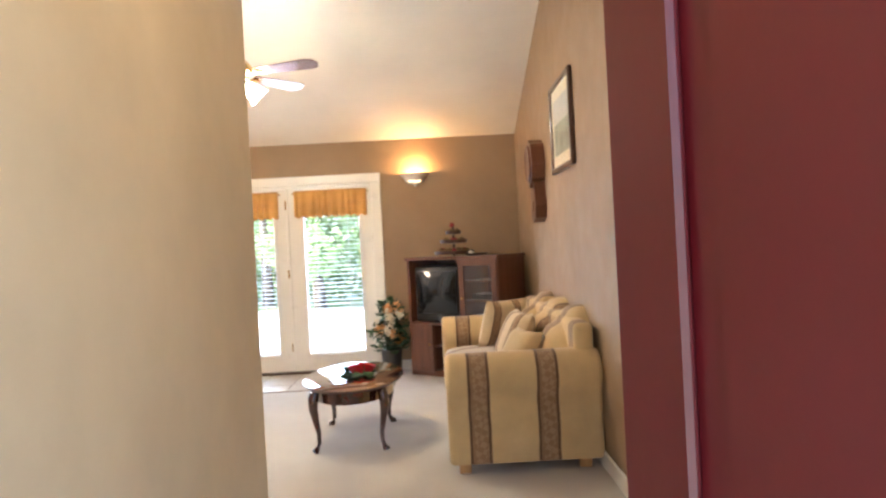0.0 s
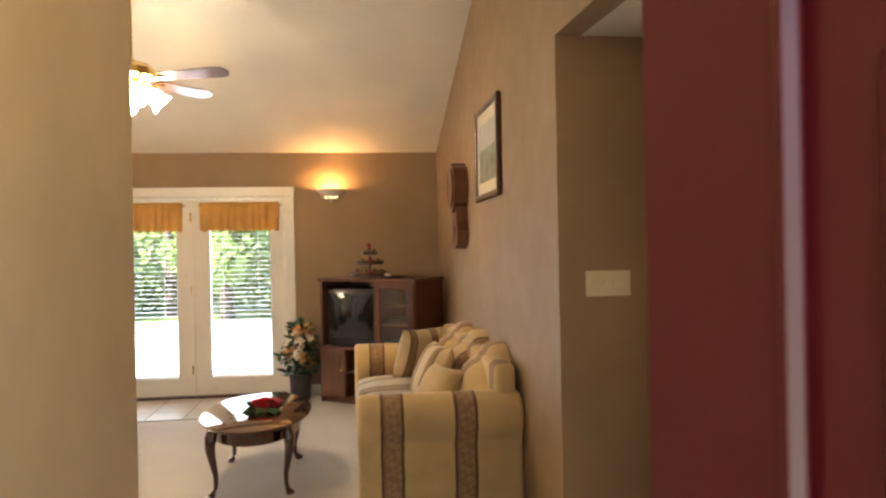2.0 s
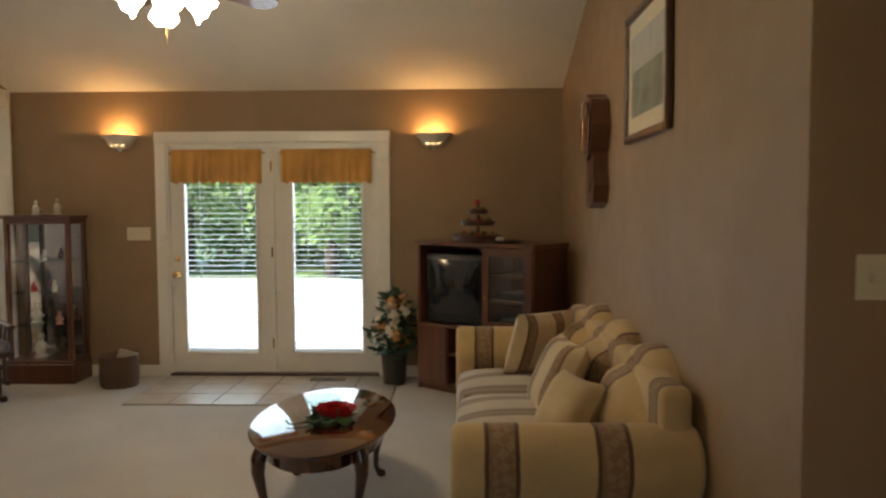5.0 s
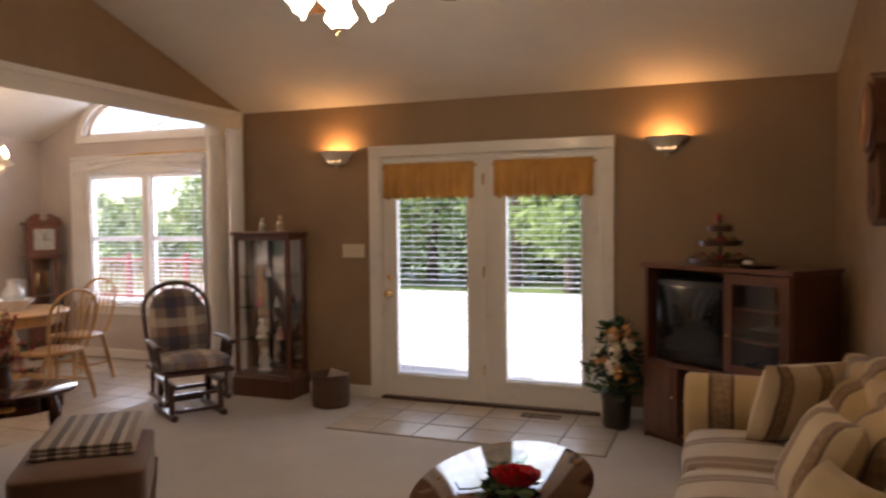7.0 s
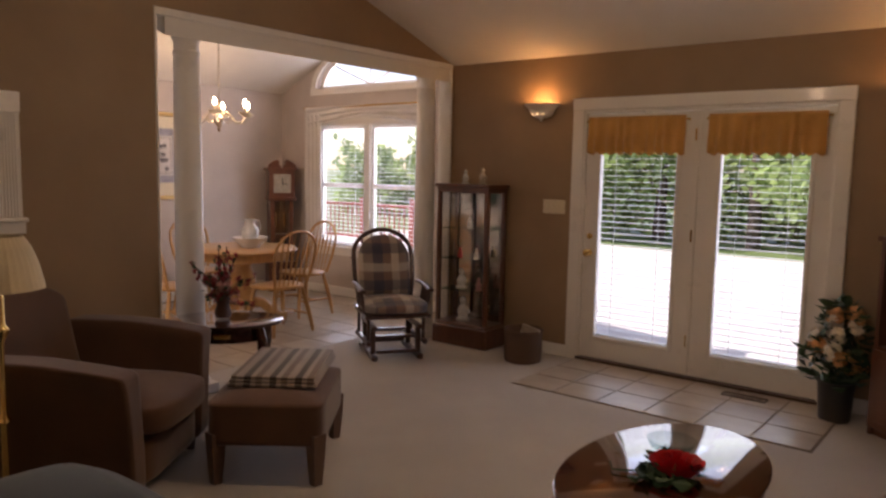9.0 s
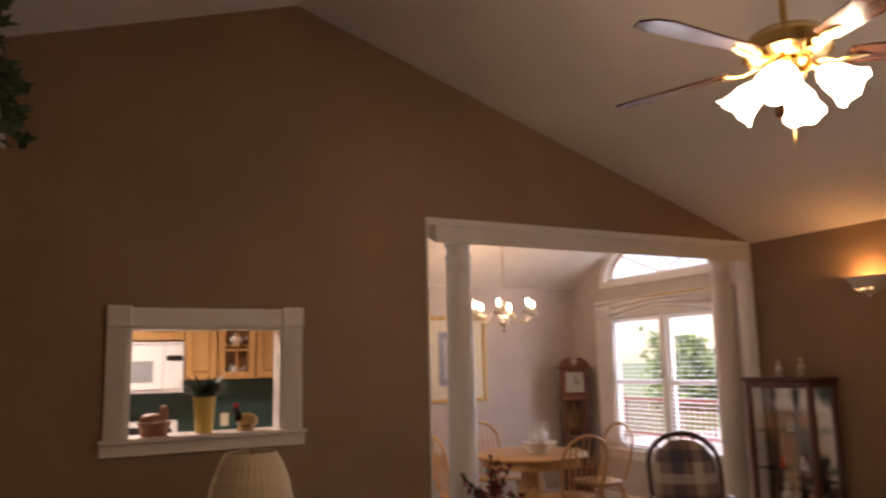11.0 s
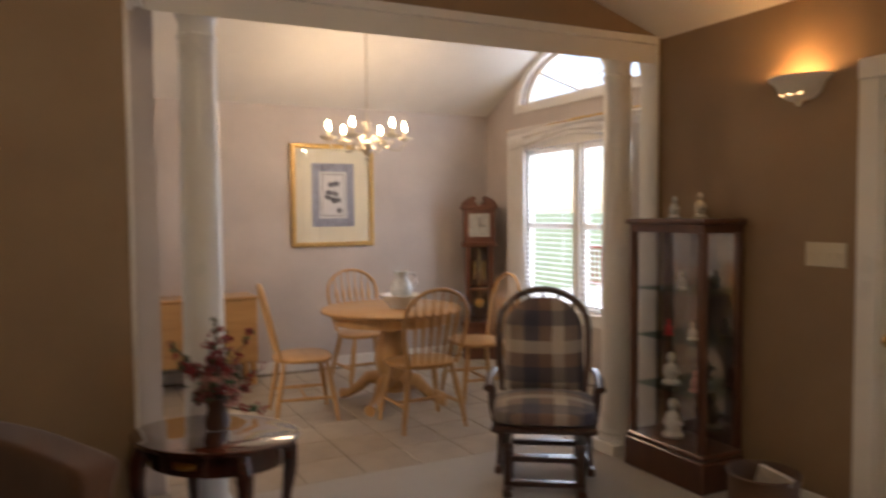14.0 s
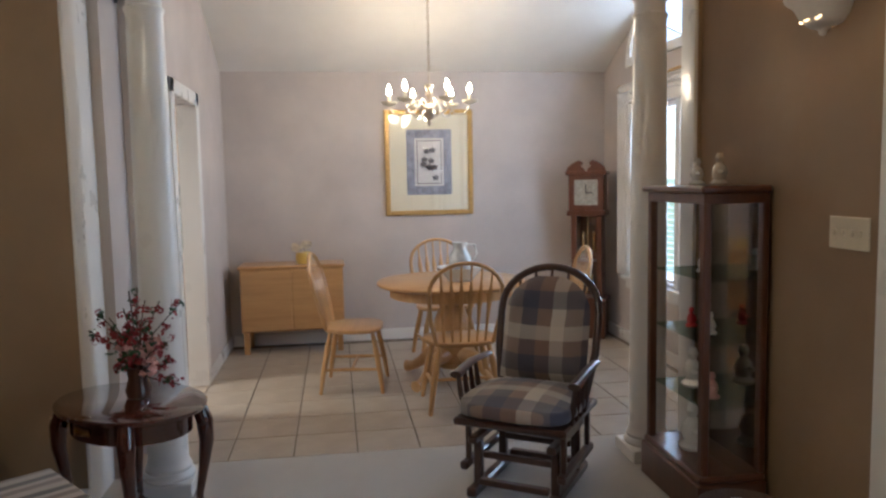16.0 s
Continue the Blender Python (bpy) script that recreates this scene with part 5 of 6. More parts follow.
# ---- glider rocker ----
rk_a = math.degrees(math.atan2(-0.56, 0.83))
rk = thing("glider_rocker", pose(-1.16, -0.92, 0, 0, 0, rk_a), "dark wood glider rocker with plaid cushions", "rocking chair")
b = bmesh.new()
for s in (-1, 1):
    bm_box(b, (-0.30, s * 0.19 - 0.025, 0.0), (0.26, s * 0.19 + 0.025, 0.045), 0.008)
    for x_ in (-0.16, 0.16):
        bm_box(b, (x_ - 0.02, s * 0.19 - 0.02, 0.04), (x_ + 0.02, s * 0.19 + 0.02, 0.27), 0.005)
    bm_box(b, (-0.24, s * 0.19 - 0.022, 0.25), (0.24, s * 0.19 + 0.022, 0.285), 0.006)
for x_ in (-0.22, 0.20):
    bm_box(b, (x_ - 0.02, -0.17, 0.05), (x_ + 0.02, 0.17, 0.08), 0.005)
bm_box(b, (0.13, -0.17, 0.16), (0.16, 0.17, 0.19), 0.005)
bm_box(b, (-0.16, -0.17, 0.16), (-0.13, 0.17, 0.19), 0.005)
part("base", b, DARKW, rk)
b = bmesh.new()
for s in (-1, 1):
    bm_box(b, (-0.26, s * 0.235 - 0.02, 0.12), (0.24, s * 0.235 + 0.02, 0.16), 0.008)
    for x_ in (-0.22, 0.18):
        bm_box(b, (x_ - 0.014, s * 0.232 - 0.012, 0.14), (x_ + 0.014, s * 0.232 + 0.012, 0.36), 0.004)
bm_box(b, (-0.28, -0.27, 0.345), (0.28, 0.27, 0.38), 0.010)
part("seat", b, DARKW, rk)
b = bmesh.new()
for s in (-1, 1):
    bm_tube(b, [(0.20, s * 0.285, 0.56), (0.0, s * 0.29, 0.585), (-0.20, s * 0.28, 0.58)], [0.03, 0.026, 0.022], 10, 0.6)
    for x_ in (0.16, 0.09, 0.02, -0.05):
        bm_tube(b, [(x_, s * 0.26, 0.37), (x_ + 0.01, s * 0.275, 0.47), (x_ + 0.01, s * 0.287, 0.575)], [0.010, 0.014, 0.010], 7)
part("arm", b, DARKW, rk, smooth=True)
b = bmesh.new()
lean = lambda z: -0.22 - 0.30 * (z - 0.38)
pts = [(lean(0.36), -0.215, 0.36), (lean(0.6), -0.255, 0.6), (lean(0.78), -0.26, 0.78)]
pts += [(lean(0.80 + 0.215 * math.sin(radians(a))), -0.26 * math.cos(radians(a)), 0.80 + 0.215 * math.sin(radians(a))) for a in range(10, 171, 12)]
pts += [(lean(0.78), 0.26, 0.78), (lean(0.6), 0.255, 0.6), (lean(0.36), 0.215, 0.36)]
bm_tube(b, pts, 0.020, 10)
for k in range(5):
    y_ = -0.16 + 0.08 * k
    bm_tube(b, [(lean(0.37), y_, 0.37), (lean(1.0) , y_ * 1.1, 0.80 + 0.205 * math.sqrt(1 - (y_ * 1.1 / 0.26) ** 2))], 0.008, 6)
part("backrest", b, DARKW, rk, smooth=True)
soft_box("seat_cushion", (-0.22, -0.255, 0.375), (0.28, 0.255, 0.475), PLAID_SEAT, rk, 0.025, 0.03)
b = bmesh.new()
n1, n2 = 14, 20
for side in (0, 1):
    g = []
    for j in range(n2 + 1):
        z_ = 0.46 + 0.51 * j / n2
        half = 0.225 if z_ < 0.78 else 0.225 * math.sqrt(max(0.02, 1 - ((z_ - 0.78) / 0.20) ** 2))
        row = []
        for i in range(n1 + 1):
            u = 2 * i / n1 - 1
            bul = (1 - u ** 4) * (1 - (2 * j / n2 - 1) ** 6)
            tuft = 0.018 * math.exp(-(((u * half - math.copysign(0.09, u)) / 0.045) ** 2 + ((z_ - 0.80) / 0.05) ** 2))
            x_ = lean(z_) + 0.03 + (0.085 * bul - tuft if side else 0.0)
            row.append(b.verts.new((x_, u * half, z_)))
        g.append(row)
    for j in range(n2):
        for i in range(n1):
            b.faces.new((g[j][i], g[j][i + 1], g[j + 1][i + 1], g[j + 1][i]))
bmesh.ops.remove_doubles(b, verts=b.verts, dist=0.001)
part("back_cushion", b, PLAID_BACK, rk, smooth=True)

# ---- curio cabinet ----
cu = thing("curio_cabinet", pose(-0.90, -0.02, 0), "dark wooden curio cabinet with glass sides and shelves", "display cabinet")
w, d, h = 0.56, 0.29, 1.43
b = bmesh.new()
bm_box(b, (-w / 2 - 0.02, -d - 0.02, 0.0), (w / 2 + 0.02, 0.0, 0.17), 0.008)
bm_box(b, (-w / 2 - 0.01, -d - 0.01, 0.17), (w / 2 + 0.01, 0.0, 0.20), 0.008)
bm_box(b, (-w / 2 - 0.022, -d - 0.022, h - 0.03), (w / 2 + 0.022, 0.0, h), 0.008)
bm_box(b, (-w / 2, -d, h - 0.075), (w / 2, 0.0, h - 0.03), 0.004)
for x_ in (-w / 2, w / 2 - 0.04):
    bm_box(b, (x_, -d, 0.20), (x_ + 0.04, -d + 0.035, h - 0.07), 0.005)
    bm_box(b, (x_, -0.03, 0.20), (x_ + 0.04, 0.0, h - 0.07), 0.004)
part("body", b, CHERRY, cu)
boxes("back", [((-w / 2 + 0.04, -0.012, 0.20), (w / 2 - 0.04, -0.004, h - 0.07))], MIRROR, cu, 0, label="mirrored back panel")
b = bmesh.new()
for lo, hi in (((-w / 2 + 0.04, -d + 0.012, 0.20), (w / 2 - 0.04, -d + 0.016, h - 0.07)), ((-w / 2 + 0.012, -d + 0.035, 0.20), (-w / 2 + 0.016, -0.03, h - 0.07)), ((w / 2 - 0.016, -d + 0.035, 0.20), (w / 2 - 0.012, -0.03, h - 0.07))):
    bm_box(b, lo, hi)
part("pane", b, GLASS, cu)
SHELFG = glass("shelf_glass", 0.05, (0.72, 0.82, 0.78))
for z_ in (0.48, 0.76, 1.03):
    boxes("shelf", [((-w / 2 + 0.02, -d + 0.03, z_), (w / 2 - 0.02, -0.014, z_ + 0.007))], SHELFG, cu, 0)


def figurine(m, mat, label, k=1.0):
    f_ = thing("figurine", m, label, "figurine", "ornaments in the curio cabinet")
    b = bmesh.new()
    bm_lathe(b, [(0.0, 0.0), (0.045 * k, 0.0), (0.05 * k, 0.012 * k), (0.03 * k, 0.03 * k), (0.042 * k, 0.065 * k), (0.03 * k, 0.10 * k), (0.014 * k, 0.115 * k), (0.024 * k, 0.14 * k), (0.014 * k, 0.165 * k), (0.0, 0.168 * k)], 14)
    bmesh.ops.create_icosphere(b, subdivisions=1, radius=0.02 * k, matrix=Matrix.Translation((0.04 * k, -0.01, 0.07 * k)) @ Matrix.Diagonal((1.5, 0.8, 0.7, 1)))
    part("body", b, mat, f_, smooth=True)


figurine(pose(-0.96, -0.18, 0.20), CERAMIC, "white porcelain ornament in the curio cabinet", 1.3)
figurine(pose(-1.0, -0.16, 0.487), CERAMIC, "white porcelain ornament on a glass shelf", 1.1)
figurine(pose(-0.80, -0.17, 0.487), PINK, "small pink ornament on a glass shelf", 0.7)
figurine(pose(-1.02, -0.16, 0.767), ROSE, "small red ornament on a glass shelf", 0.55)
figurine(pose(-0.84, -0.16, 0.767), CERAMIC, "pale ornament on a glass shelf", 0.6)
figurine(pose(-0.92, -0.16, 1.037), CERAMIC, "white dish ornament on the top glass shelf", 0.6)
figurine(pose(-0.98, -0.16, h), plain("crystal_figure", (0.62, 0.60, 0.55), 0.1, 0.2, 0.2, 0.5), "crystal figure on top of the curio cabinet", 0.75)
figurine(pose(-0.80, -0.15, h), plain("gilt_crystal", (0.60, 0.52, 0.40), 0.15, 0.3, 0.3, 0.5), "gilt crystal figure on top of the curio cabinet", 0.85)

# basket with papers
bk = thing("wastebasket", pose(-0.20, -0.36, 0), "round dark brown woven basket holding papers", "basket")
b = bmesh.new()
bm_lathe(b, [(0.0, 0.0), (0.145, 0.0), (0.15, 0.01), (0.158, 0.10), (0.155, 0.18), (0.16, 0.25), (0.168, 0.262), (0.158, 0.268), (0.145, 0.24), (0.14, 0.02), (0.0, 0.02)], 28)
for v in b.verts:
    a = math.atan2(v.co.y, v.co.x)
    v.co.z += 0.0
part("body", b, WICKER, bk, smooth=True)
pp = thing("papers", pose(-0.18, -0.37, 0.12, 20, 18, 25), "folded pale papers standing in the basket", "papers")
boxes("sheet", [((-0.07, -0.008 + 0.016 * k, 0.0), (0.08, 0.002 + 0.016 * k, 0.21 - 0.012 * k)) for k in range(4)], plain("newsprint", (0.55, 0.48, 0.40), 0.8, 0, 0.25, 0, 35), pp, 0.002)


# ---- armchair and ottoman ----
ac = thing("armchair", pose(-0.57, -3.72, 0, 0, 0, 36), "brown upholstered armchair with a curved back and flared arms", "armchair")
soft_box("base", (-0.38, -0.33, 0.06), (0.40, 0.33, 0.30), BROWN, ac, 0.0, 0.02)
soft_box("seat_cushion", (-0.28, -0.31, 0.29), (0.46, 0.31, 0.47), BROWN, ac, 0.035, 0.04)
# back: a padded slab whose top edge arches up in the middle
b = bmesh.new()
bm_box(b, (-0.10, -0.37, 0.0), (0.08, 0.37, 0.46))
bmesh.ops.subdivide_edges(b, edges=b.edges[:], cuts=6, use_grid_fill=True)
for v in b.verts:
    u, k = v.co.y / 0.37, v.co.z / 0.46
    v.co.z += k * 0.11 * (1 - u * u)
    v.co.x += 0.05 * (1 - u * u) * (0.4 + 0.6 * k) * (1 if v.co.x > 0 else 0.3) + 0.03 * u * u
    if k > 0.99:
        v.co.z -= 1.6 * v.co.x ** 2
back = part("backrest", b, BROWN, ac, pose(-0.36, 0, 0.38, 0, -12, 0))
for f in back.data.polygons:
    f.use_smooth = True
sub = back.modifiers.new("round", "SUBSURF")
sub.levels = sub.render_levels = 1
for s in (-1, 1):
    b = bmesh.new()
    bm_box(b, (-0.40, -0.065, 0.06), (0.40, 0.065, 0.70))
    bmesh.ops.subdivide_edges(b, edges=b.edges[:], cuts=6, use_grid_fill=True)
    for v in b.verts:
        k = (v.co.z - 0.06) / 0.64
        v.co.y = v.co.y * (1 + 0.35 * max(0, k - 0.7) / 0.3) + s * (0.39 + 0.07 * k * k)
        if k > 0.99:
            v.co.z -= 0.05 * max(0, v.co.x) / 0.4
    arm = part("arm", b, BROWN, ac)
    for f in arm.data.polygons:
        f.use_smooth = True
    sub = arm.modifiers.new("round", "SUBSURF")
    sub.levels = sub.render_levels = 1
for x_, y_ in ((-0.33, -0.36), (-0.33, 0.36), (0.33, -0.36), (0.33, 0.36)):
    b = bmesh.new()
    bm_lathe(b, [(0.0, 0.0), (0.022, 0.0), (0.030, 0.07), (0.0, 0.07)], 10, pose(x_, y_, 0))
    part("foot", b, DARKW, ac)
ot = thing("ottoman", pose(-0.04, -3.0, 0, 0, 0, 39), "brown upholstered ottoman with padded legs before the armchair", "ottoman")
b = bmesh.new()
bm_box(b, (-0.285, -0.365, 0.19), (0.285, 0.365, 0.44))
bmesh.ops.subdivide_edges(b, edges=b.edges[:], cuts=6, use_grid_fill=True)
for v in b.verts:
    k = (v.co.z - 0.19) / 0.25
    if k > 0.99:
        v.co.z += 0.02 * (1 - (v.co.x / 0.285) ** 2) * (1 - (v.co.y / 0.365) ** 2)
        if max(abs(v.co.x) / 0.285, abs(v.co.y) / 0.365) > 0.99:
            v.co.z -= 0.03
    elif k < 0.01:
        v.co.z += 0.05 * (1 - (v.co.x / 0.285) ** 4) * (1 - (v.co.y / 0.365) ** 4)
seat = part("seat", b, BROWN, ot)
for f in seat.data.polygons:
    f.use_smooth = True
sub = seat.modifiers.new("round", "SUBSURF")
sub.levels = sub.render_levels = 1
for x_, y_ in ((-0.245, -0.325), (-0.245, 0.325), (0.245, -0.325), (0.245, 0.325)):
    b = bmesh.new()
    bm_tube(b, [(x_, y_, 0.26), (x_, y_, 0.15), (x_, y_, 0.0)], [0.052, 0.046, 0.032], 4)
    part("leg", b, BROWN, ot)
th_ = thing("throw_blanket", pose(-0.10, -2.92, 0.452, 0, 0, 38), "folded striped knitted throw on the ottoman", "blanket")
b = bmesh.new()
for k in range(3):
    bm_box(b, (-0.22 + 0.008 * k, -0.32 + 0.01 * k, 0.018 * k), (0.23 - 0.006 * k, 0.31 - 0.008 * k, 0.018 * k + 0.017), 0.007, None, 2)
for v in b.verts:
    v.co += noise.noise_vector(v.co * 9) * 0.006
part("cloth", b, THROW, th_, smooth=True)
tl = thing("dark_footstool", pose(0.55, -4.45, 0), "dark teal upholstered footstool with leafy trim", "footstool")
soft_box("seat", (-0.42, -0.34, 0.10), (0.42, 0.34, 0.44), TEAL, tl, 0.05, 0.08)
b = bmesh.new()
for x_, y_ in ((-0.3, -0.25), (-0.3, 0.25), (0.3, -0.25), (0.3, 0.25)):
    bm_lathe(b, [(0.0, 0.0), (0.02, 0.0), (0.03, 0.14), (0.0, 0.14)], 10, pose(x_, y_, 0))
part("leg", b, DARKW, tl)

# floor lamp
fl2 = thing("floor_lamp", pose(-0.15, -4.30, 0), "brass floor lamp with a pleated cream shade", "floor lamp")
b = bmesh.new()
bm_lathe(b, [(0.0, 0.0), (0.13, 0.0), (0.13, 0.015), (0.05, 0.03), (0.016, 0.06), (0.012, 0.5), (0.028, 0.52), (0.012, 0.55), (0.013, 0.84), (0.030, 0.87), (0.036, 0.89), (0.020, 0.91), (0.020, 1.05), (0.008, 1.06), (0.006, 1.27), (0.0, 1.275)], 16)
part("stem", b, BRASS, fl2, smooth=True)
b = bmesh.new()
seg = 72
prof = [(0.168, 1.055), (0.163, 1.08), (0.145, 1.16), (0.122, 1.22), (0.096, 1.262)]
rings = [[b.verts.new(((r + (0.0007 if i % 2 else -0.0007)) * math.cos(6.28319 * i / seg), (r + (0.0007 if i % 2 else -0.0007)) * math.sin(6.28319 * i / seg), z)) for i in range(seg)] for r, z in prof]
for p_, q_ in zip(rings, rings[1:]):
    for i in range(seg):
        b.faces.new((p_[i], p_[(i + 1) % seg], q_[(i + 1) % seg], q_[i]))
sh = part("shade", b, SHADE, fl2)
so = sh.modifiers.new("thick", "SOLIDIFY")
so.thickness = 0.004

# ivy on the ledge
iv = thing("ivy", pose(-0.35, -5.42, 2.712), "dark trailing silk ivy lying on the high ledge", "ivy")
b = bmesh.new()
for k in range(26):
    x_ = rng.uniform(-0.62, 0.9)
    leaf_cluster(b, 16, ((x_ - 0.10, x_ + 0.10), (-0.10, 0.16), (0.0, 0.28)), 0.10, rng, 0.6)
for k in range(6):
    x_ = rng.uniform(-0.66, 0.5)
    for q in range(4):
        leaf_cluster(b, 2, ((x_ - 0.05, x_ + 0.05), (0.17, 0.24), (-0.05 * q, -0.05 * q + 0.05)), 0.09, rng, 0.2)
part("leaves", b, LEAF, iv)


# ---- dining room ----
def windsor(m):
    c = thing("dining_chair", m, "honey oak bow-back dining chair with arrow spindles", "chair", "chairs round the dining table")
    b = bmesh.new()
    pts = []
    for i in range(28):
        a = 2 * math.pi * i / 28
        x_, y_ = 0.20 * math.copysign(abs(math.cos(a)) ** 0.75, math.cos(a)), 0.21 * math.copysign(abs(math.sin(a)) ** 0.75, math.sin(a))
        pts.append((x_, y_ * (1.0 + 0.10 * (x_ / 0.2))))
    bm_prism(b, pts, 2, 0.425, 0.455)
    bmesh.ops.bevel(b, geom=[e for e in b.edges if abs(e.verts[0].co.z - e.verts[1].co.z) < 1e-4], offset=0.010, segments=2, profile=0.5, affect="EDGES")
    part("seat", b, OAK_H, c, smooth=True)
    for sx, sy in ((1, 1), (1, -1), (-1, 1), (-1, -1)):
        b = bmesh.new()
        bm_tube(b, [(sx * 0.14, sy * 0.14, 0.43), (sx * 0.165, sy * 0.165, 0.28), (sx * 0.19, sy * 0.19, 0.13), (sx * 0.205, sy * 0.205, 0.0)], [0.014, 0.020, 0.017, 0.012], 9)
        part("leg", b, OAK, c, smooth=True)
    b = bmesh.new()
    for s in (-1, 1):
        bm_tube(b, [(0.18, s * 0.18, 0.17), (0.0, s * 0.175, 0.17), (-0.18, s * 0.18, 0.17)], [0.009, 0.014, 0.009], 8)
    bm_tube(b, [(0.0, -0.175, 0.17), (0, 0, 0.17), (0.0, 0.175, 0.17)], [0.009, 0.013, 0.009], 8)
    part("stretcher", b, OAK, c, smooth=True)
    tilt = lambda z: -0.165 - 0.22 * (z - 0.45)
    b = bmesh.new()
    bow = [(tilt(0.45), -0.16, 0.45), (tilt(0.62), -0.195, 0.62), (tilt(0.76), -0.205, 0.76)]
    bow += [(tilt(0.78 + 0.19 * math.sin(radians(a))), -0.205 * math.cos(radians(a)), 0.78 + 0.19 * math.sin(radians(a))) for a in range(12, 169, 12)]
    bow += [(tilt(0.76), 0.205, 0.76), (tilt(0.62), 0.195, 0.62), (tilt(0.45), 0.16, 0.45)]
    bm_tube(b, bow, 0.013, 9)
    part("backrest", b, OAK, c, smooth=True)
    b = bmesh.new()
    for k in range(6):
        y0_ = -0.115 + 0.046 * k
        y1_ = y0_ * 1.25
        zt = 0.78 + 0.19 * math.sqrt(1 - (y1_ / 0.205) ** 2)
        zs, ws = [0.45, 0.58, 0.68, 0.76, 0.80, 0.84, zt], [0.006, 0.008, 0.012, 0.017, 0.011, 0.006, 0.005]
        bm_tube(b, [(tilt(z) + 0.003, y0_ + (y1_ - y0_) * (z - 0.45) / (zt - 0.45), z) for z in zs], ws, 6, 0.45)
    part("spindle", b, OAK, c, smooth=True)
    return c


TX, TY = -3.13, -0.98
first = windsor(pose(TX + 0.62, TY - 0.04, -0.004, 0, 0, 180) @ Matrix.Diagonal((1.06, 1.14, 1.0, 1)))
copy_thing(first, pose(TX + 0.02, TY - 0.72, -0.004, 0, 0, 82))
copy_thing(first, pose(TX + 0.10, TY + 0.70, -0.004, 0, 0, -95))
copy_thing(first, pose(TX - 0.72, TY + 0.05, -0.004, 0, 0, 4))

dt = thing("dining_table", pose(TX, TY, -0.004), "round honey oak pedestal dining table with claw feet", "table")
b = bmesh.new()
bm_lathe(b, [(0.0, 0.715), (0.50, 0.715), (0.535, 0.72), (0.545, 0.73), (0.545, 0.742), (0.535, 0.75), (0.0, 0.75)], 48)
part("top", b, OAK_H, dt, smooth=True)
b = bmesh.new()
bm_lathe(b, [(0.44, 0.635), (0.455, 0.64), (0.455, 0.714), (0.44, 0.714)], 48)
part("apron", b, OAK, dt, smooth=True)
b = bmesh.new()
bm_lathe(b, [(0.0, 0.10), (0.10, 0.10), (0.125, 0.14), (0.10, 0.20), (0.115, 0.26), (0.14, 0.34), (0.13, 0.45), (0.09, 0.55), (0.10, 0.60), (0.20, 0.66), (0.22, 0.715), (0.0, 0.715)], 24)
part("pedestal", b, OAK, dt, smooth=True)
for k in range(4):
    b = bmesh.new()
    bm_tube(b, [(0.08, 0, 0.20), (0.20, 0, 0.19), (0.30, 0, 0.10), (0.38, 0, 0.055), (0.44, 0, 0.045)], [0.06, 0.05, 0.04, 0.036, 0.045], 10)
    part("foot", b, OAK, dt, pose(0, 0, 0, 0, 0, 45 + 90 * k), True)
pit = thing("pitcher_and_basin", pose(TX + 0.06, TY + 0.06, 0.746), "white ceramic pitcher standing in a basin", "pitcher")
b = bmesh.new()
bm_lathe(b, [(0.0, 0.0), (0.09, 0.0), (0.10, 0.02), (0.16, 0.08), (0.175, 0.10), (0.168, 0.10), (0.10, 0.035), (0.0, 0.03)], 28)
part("basin", b, CERAMIC, pit, smooth=True)
b = bmesh.new()
bm_lathe(b, [(0.0, 0.03), (0.05, 0.03), (0.06, 0.05), (0.085, 0.12), (0.08, 0.18), (0.05, 0.225), (0.048, 0.245), (0.06, 0.28), (0.054, 0.28), (0.044, 0.25), (0.0, 0.20)], 24)
part("jug", b, plain("painted_jug", (0.60, 0.60, 0.58), 0.2, 0, 0.35, 0.4, 14), pit, smooth=True)
b = bmesh.new()
bm_tube(b, [(0.0, 0.05, 0.26), (0.0, 0.11, 0.26), (0.0, 0.125, 0.19), (0.0, 0.08, 0.12)], 0.009)
part("handle", b, CERAMIC, pit, smooth=True)

# sideboard
sb = thing("sideboard", pose(-4.44, -2.20, -0.004), "low honey oak drop-front sideboard on short legs", "sideboard")
b = bmesh.new()
bm_box(b, (-0.19, -0.44, 0.20), (0.19, 0.44, 0.745), 0.006)
bm_box(b, (-0.20, -0.455, 0.745), (0.205, 0.455, 0.772), 0.008)
part("body", b, OAK_H, sb)
boxes("door", [((0.189, -0.43, 0.21), (0.202, -0.004, 0.735)), ((0.189, 0.004, 0.21), (0.202, 0.43, 0.735))], OAK_H, sb, 0.004)
b = bmesh.new()
for x_, y_ in ((-0.16, -0.40), (-0.16, 0.40), (0.16, -0.40), (0.16, 0.40)):
    bm_box(b, (x_ - 0.025, y_ - 0.025, 0.0), (x_ + 0.025, y_ + 0.025, 0.21), 0.006)
part("leg", b, OAK, sb)
orn2 = thing("flower_ornament", pose(-4.42, -2.10, 0.768), "small pale flower ornament on the sideboard", "ornament")
b = bmesh.new()
bm_lathe(b, [(0.0, 0.0), (0.06, 0.0), (0.07, 0.04), (0.065, 0.10), (0.055, 0.10), (0.0, 0.06)], 16)
part("pot", b, YELLOW, orn2, smooth=True)
b = bmesh.new()
for k in range(5):
    petal_ball(b, (rng.uniform(-0.05, 0.05), rng.uniform(-0.08, 0.08), rng.uniform(0.12, 0.17)), 0.045, rng, 14)
part("petals", b, CREAMP, orn2)

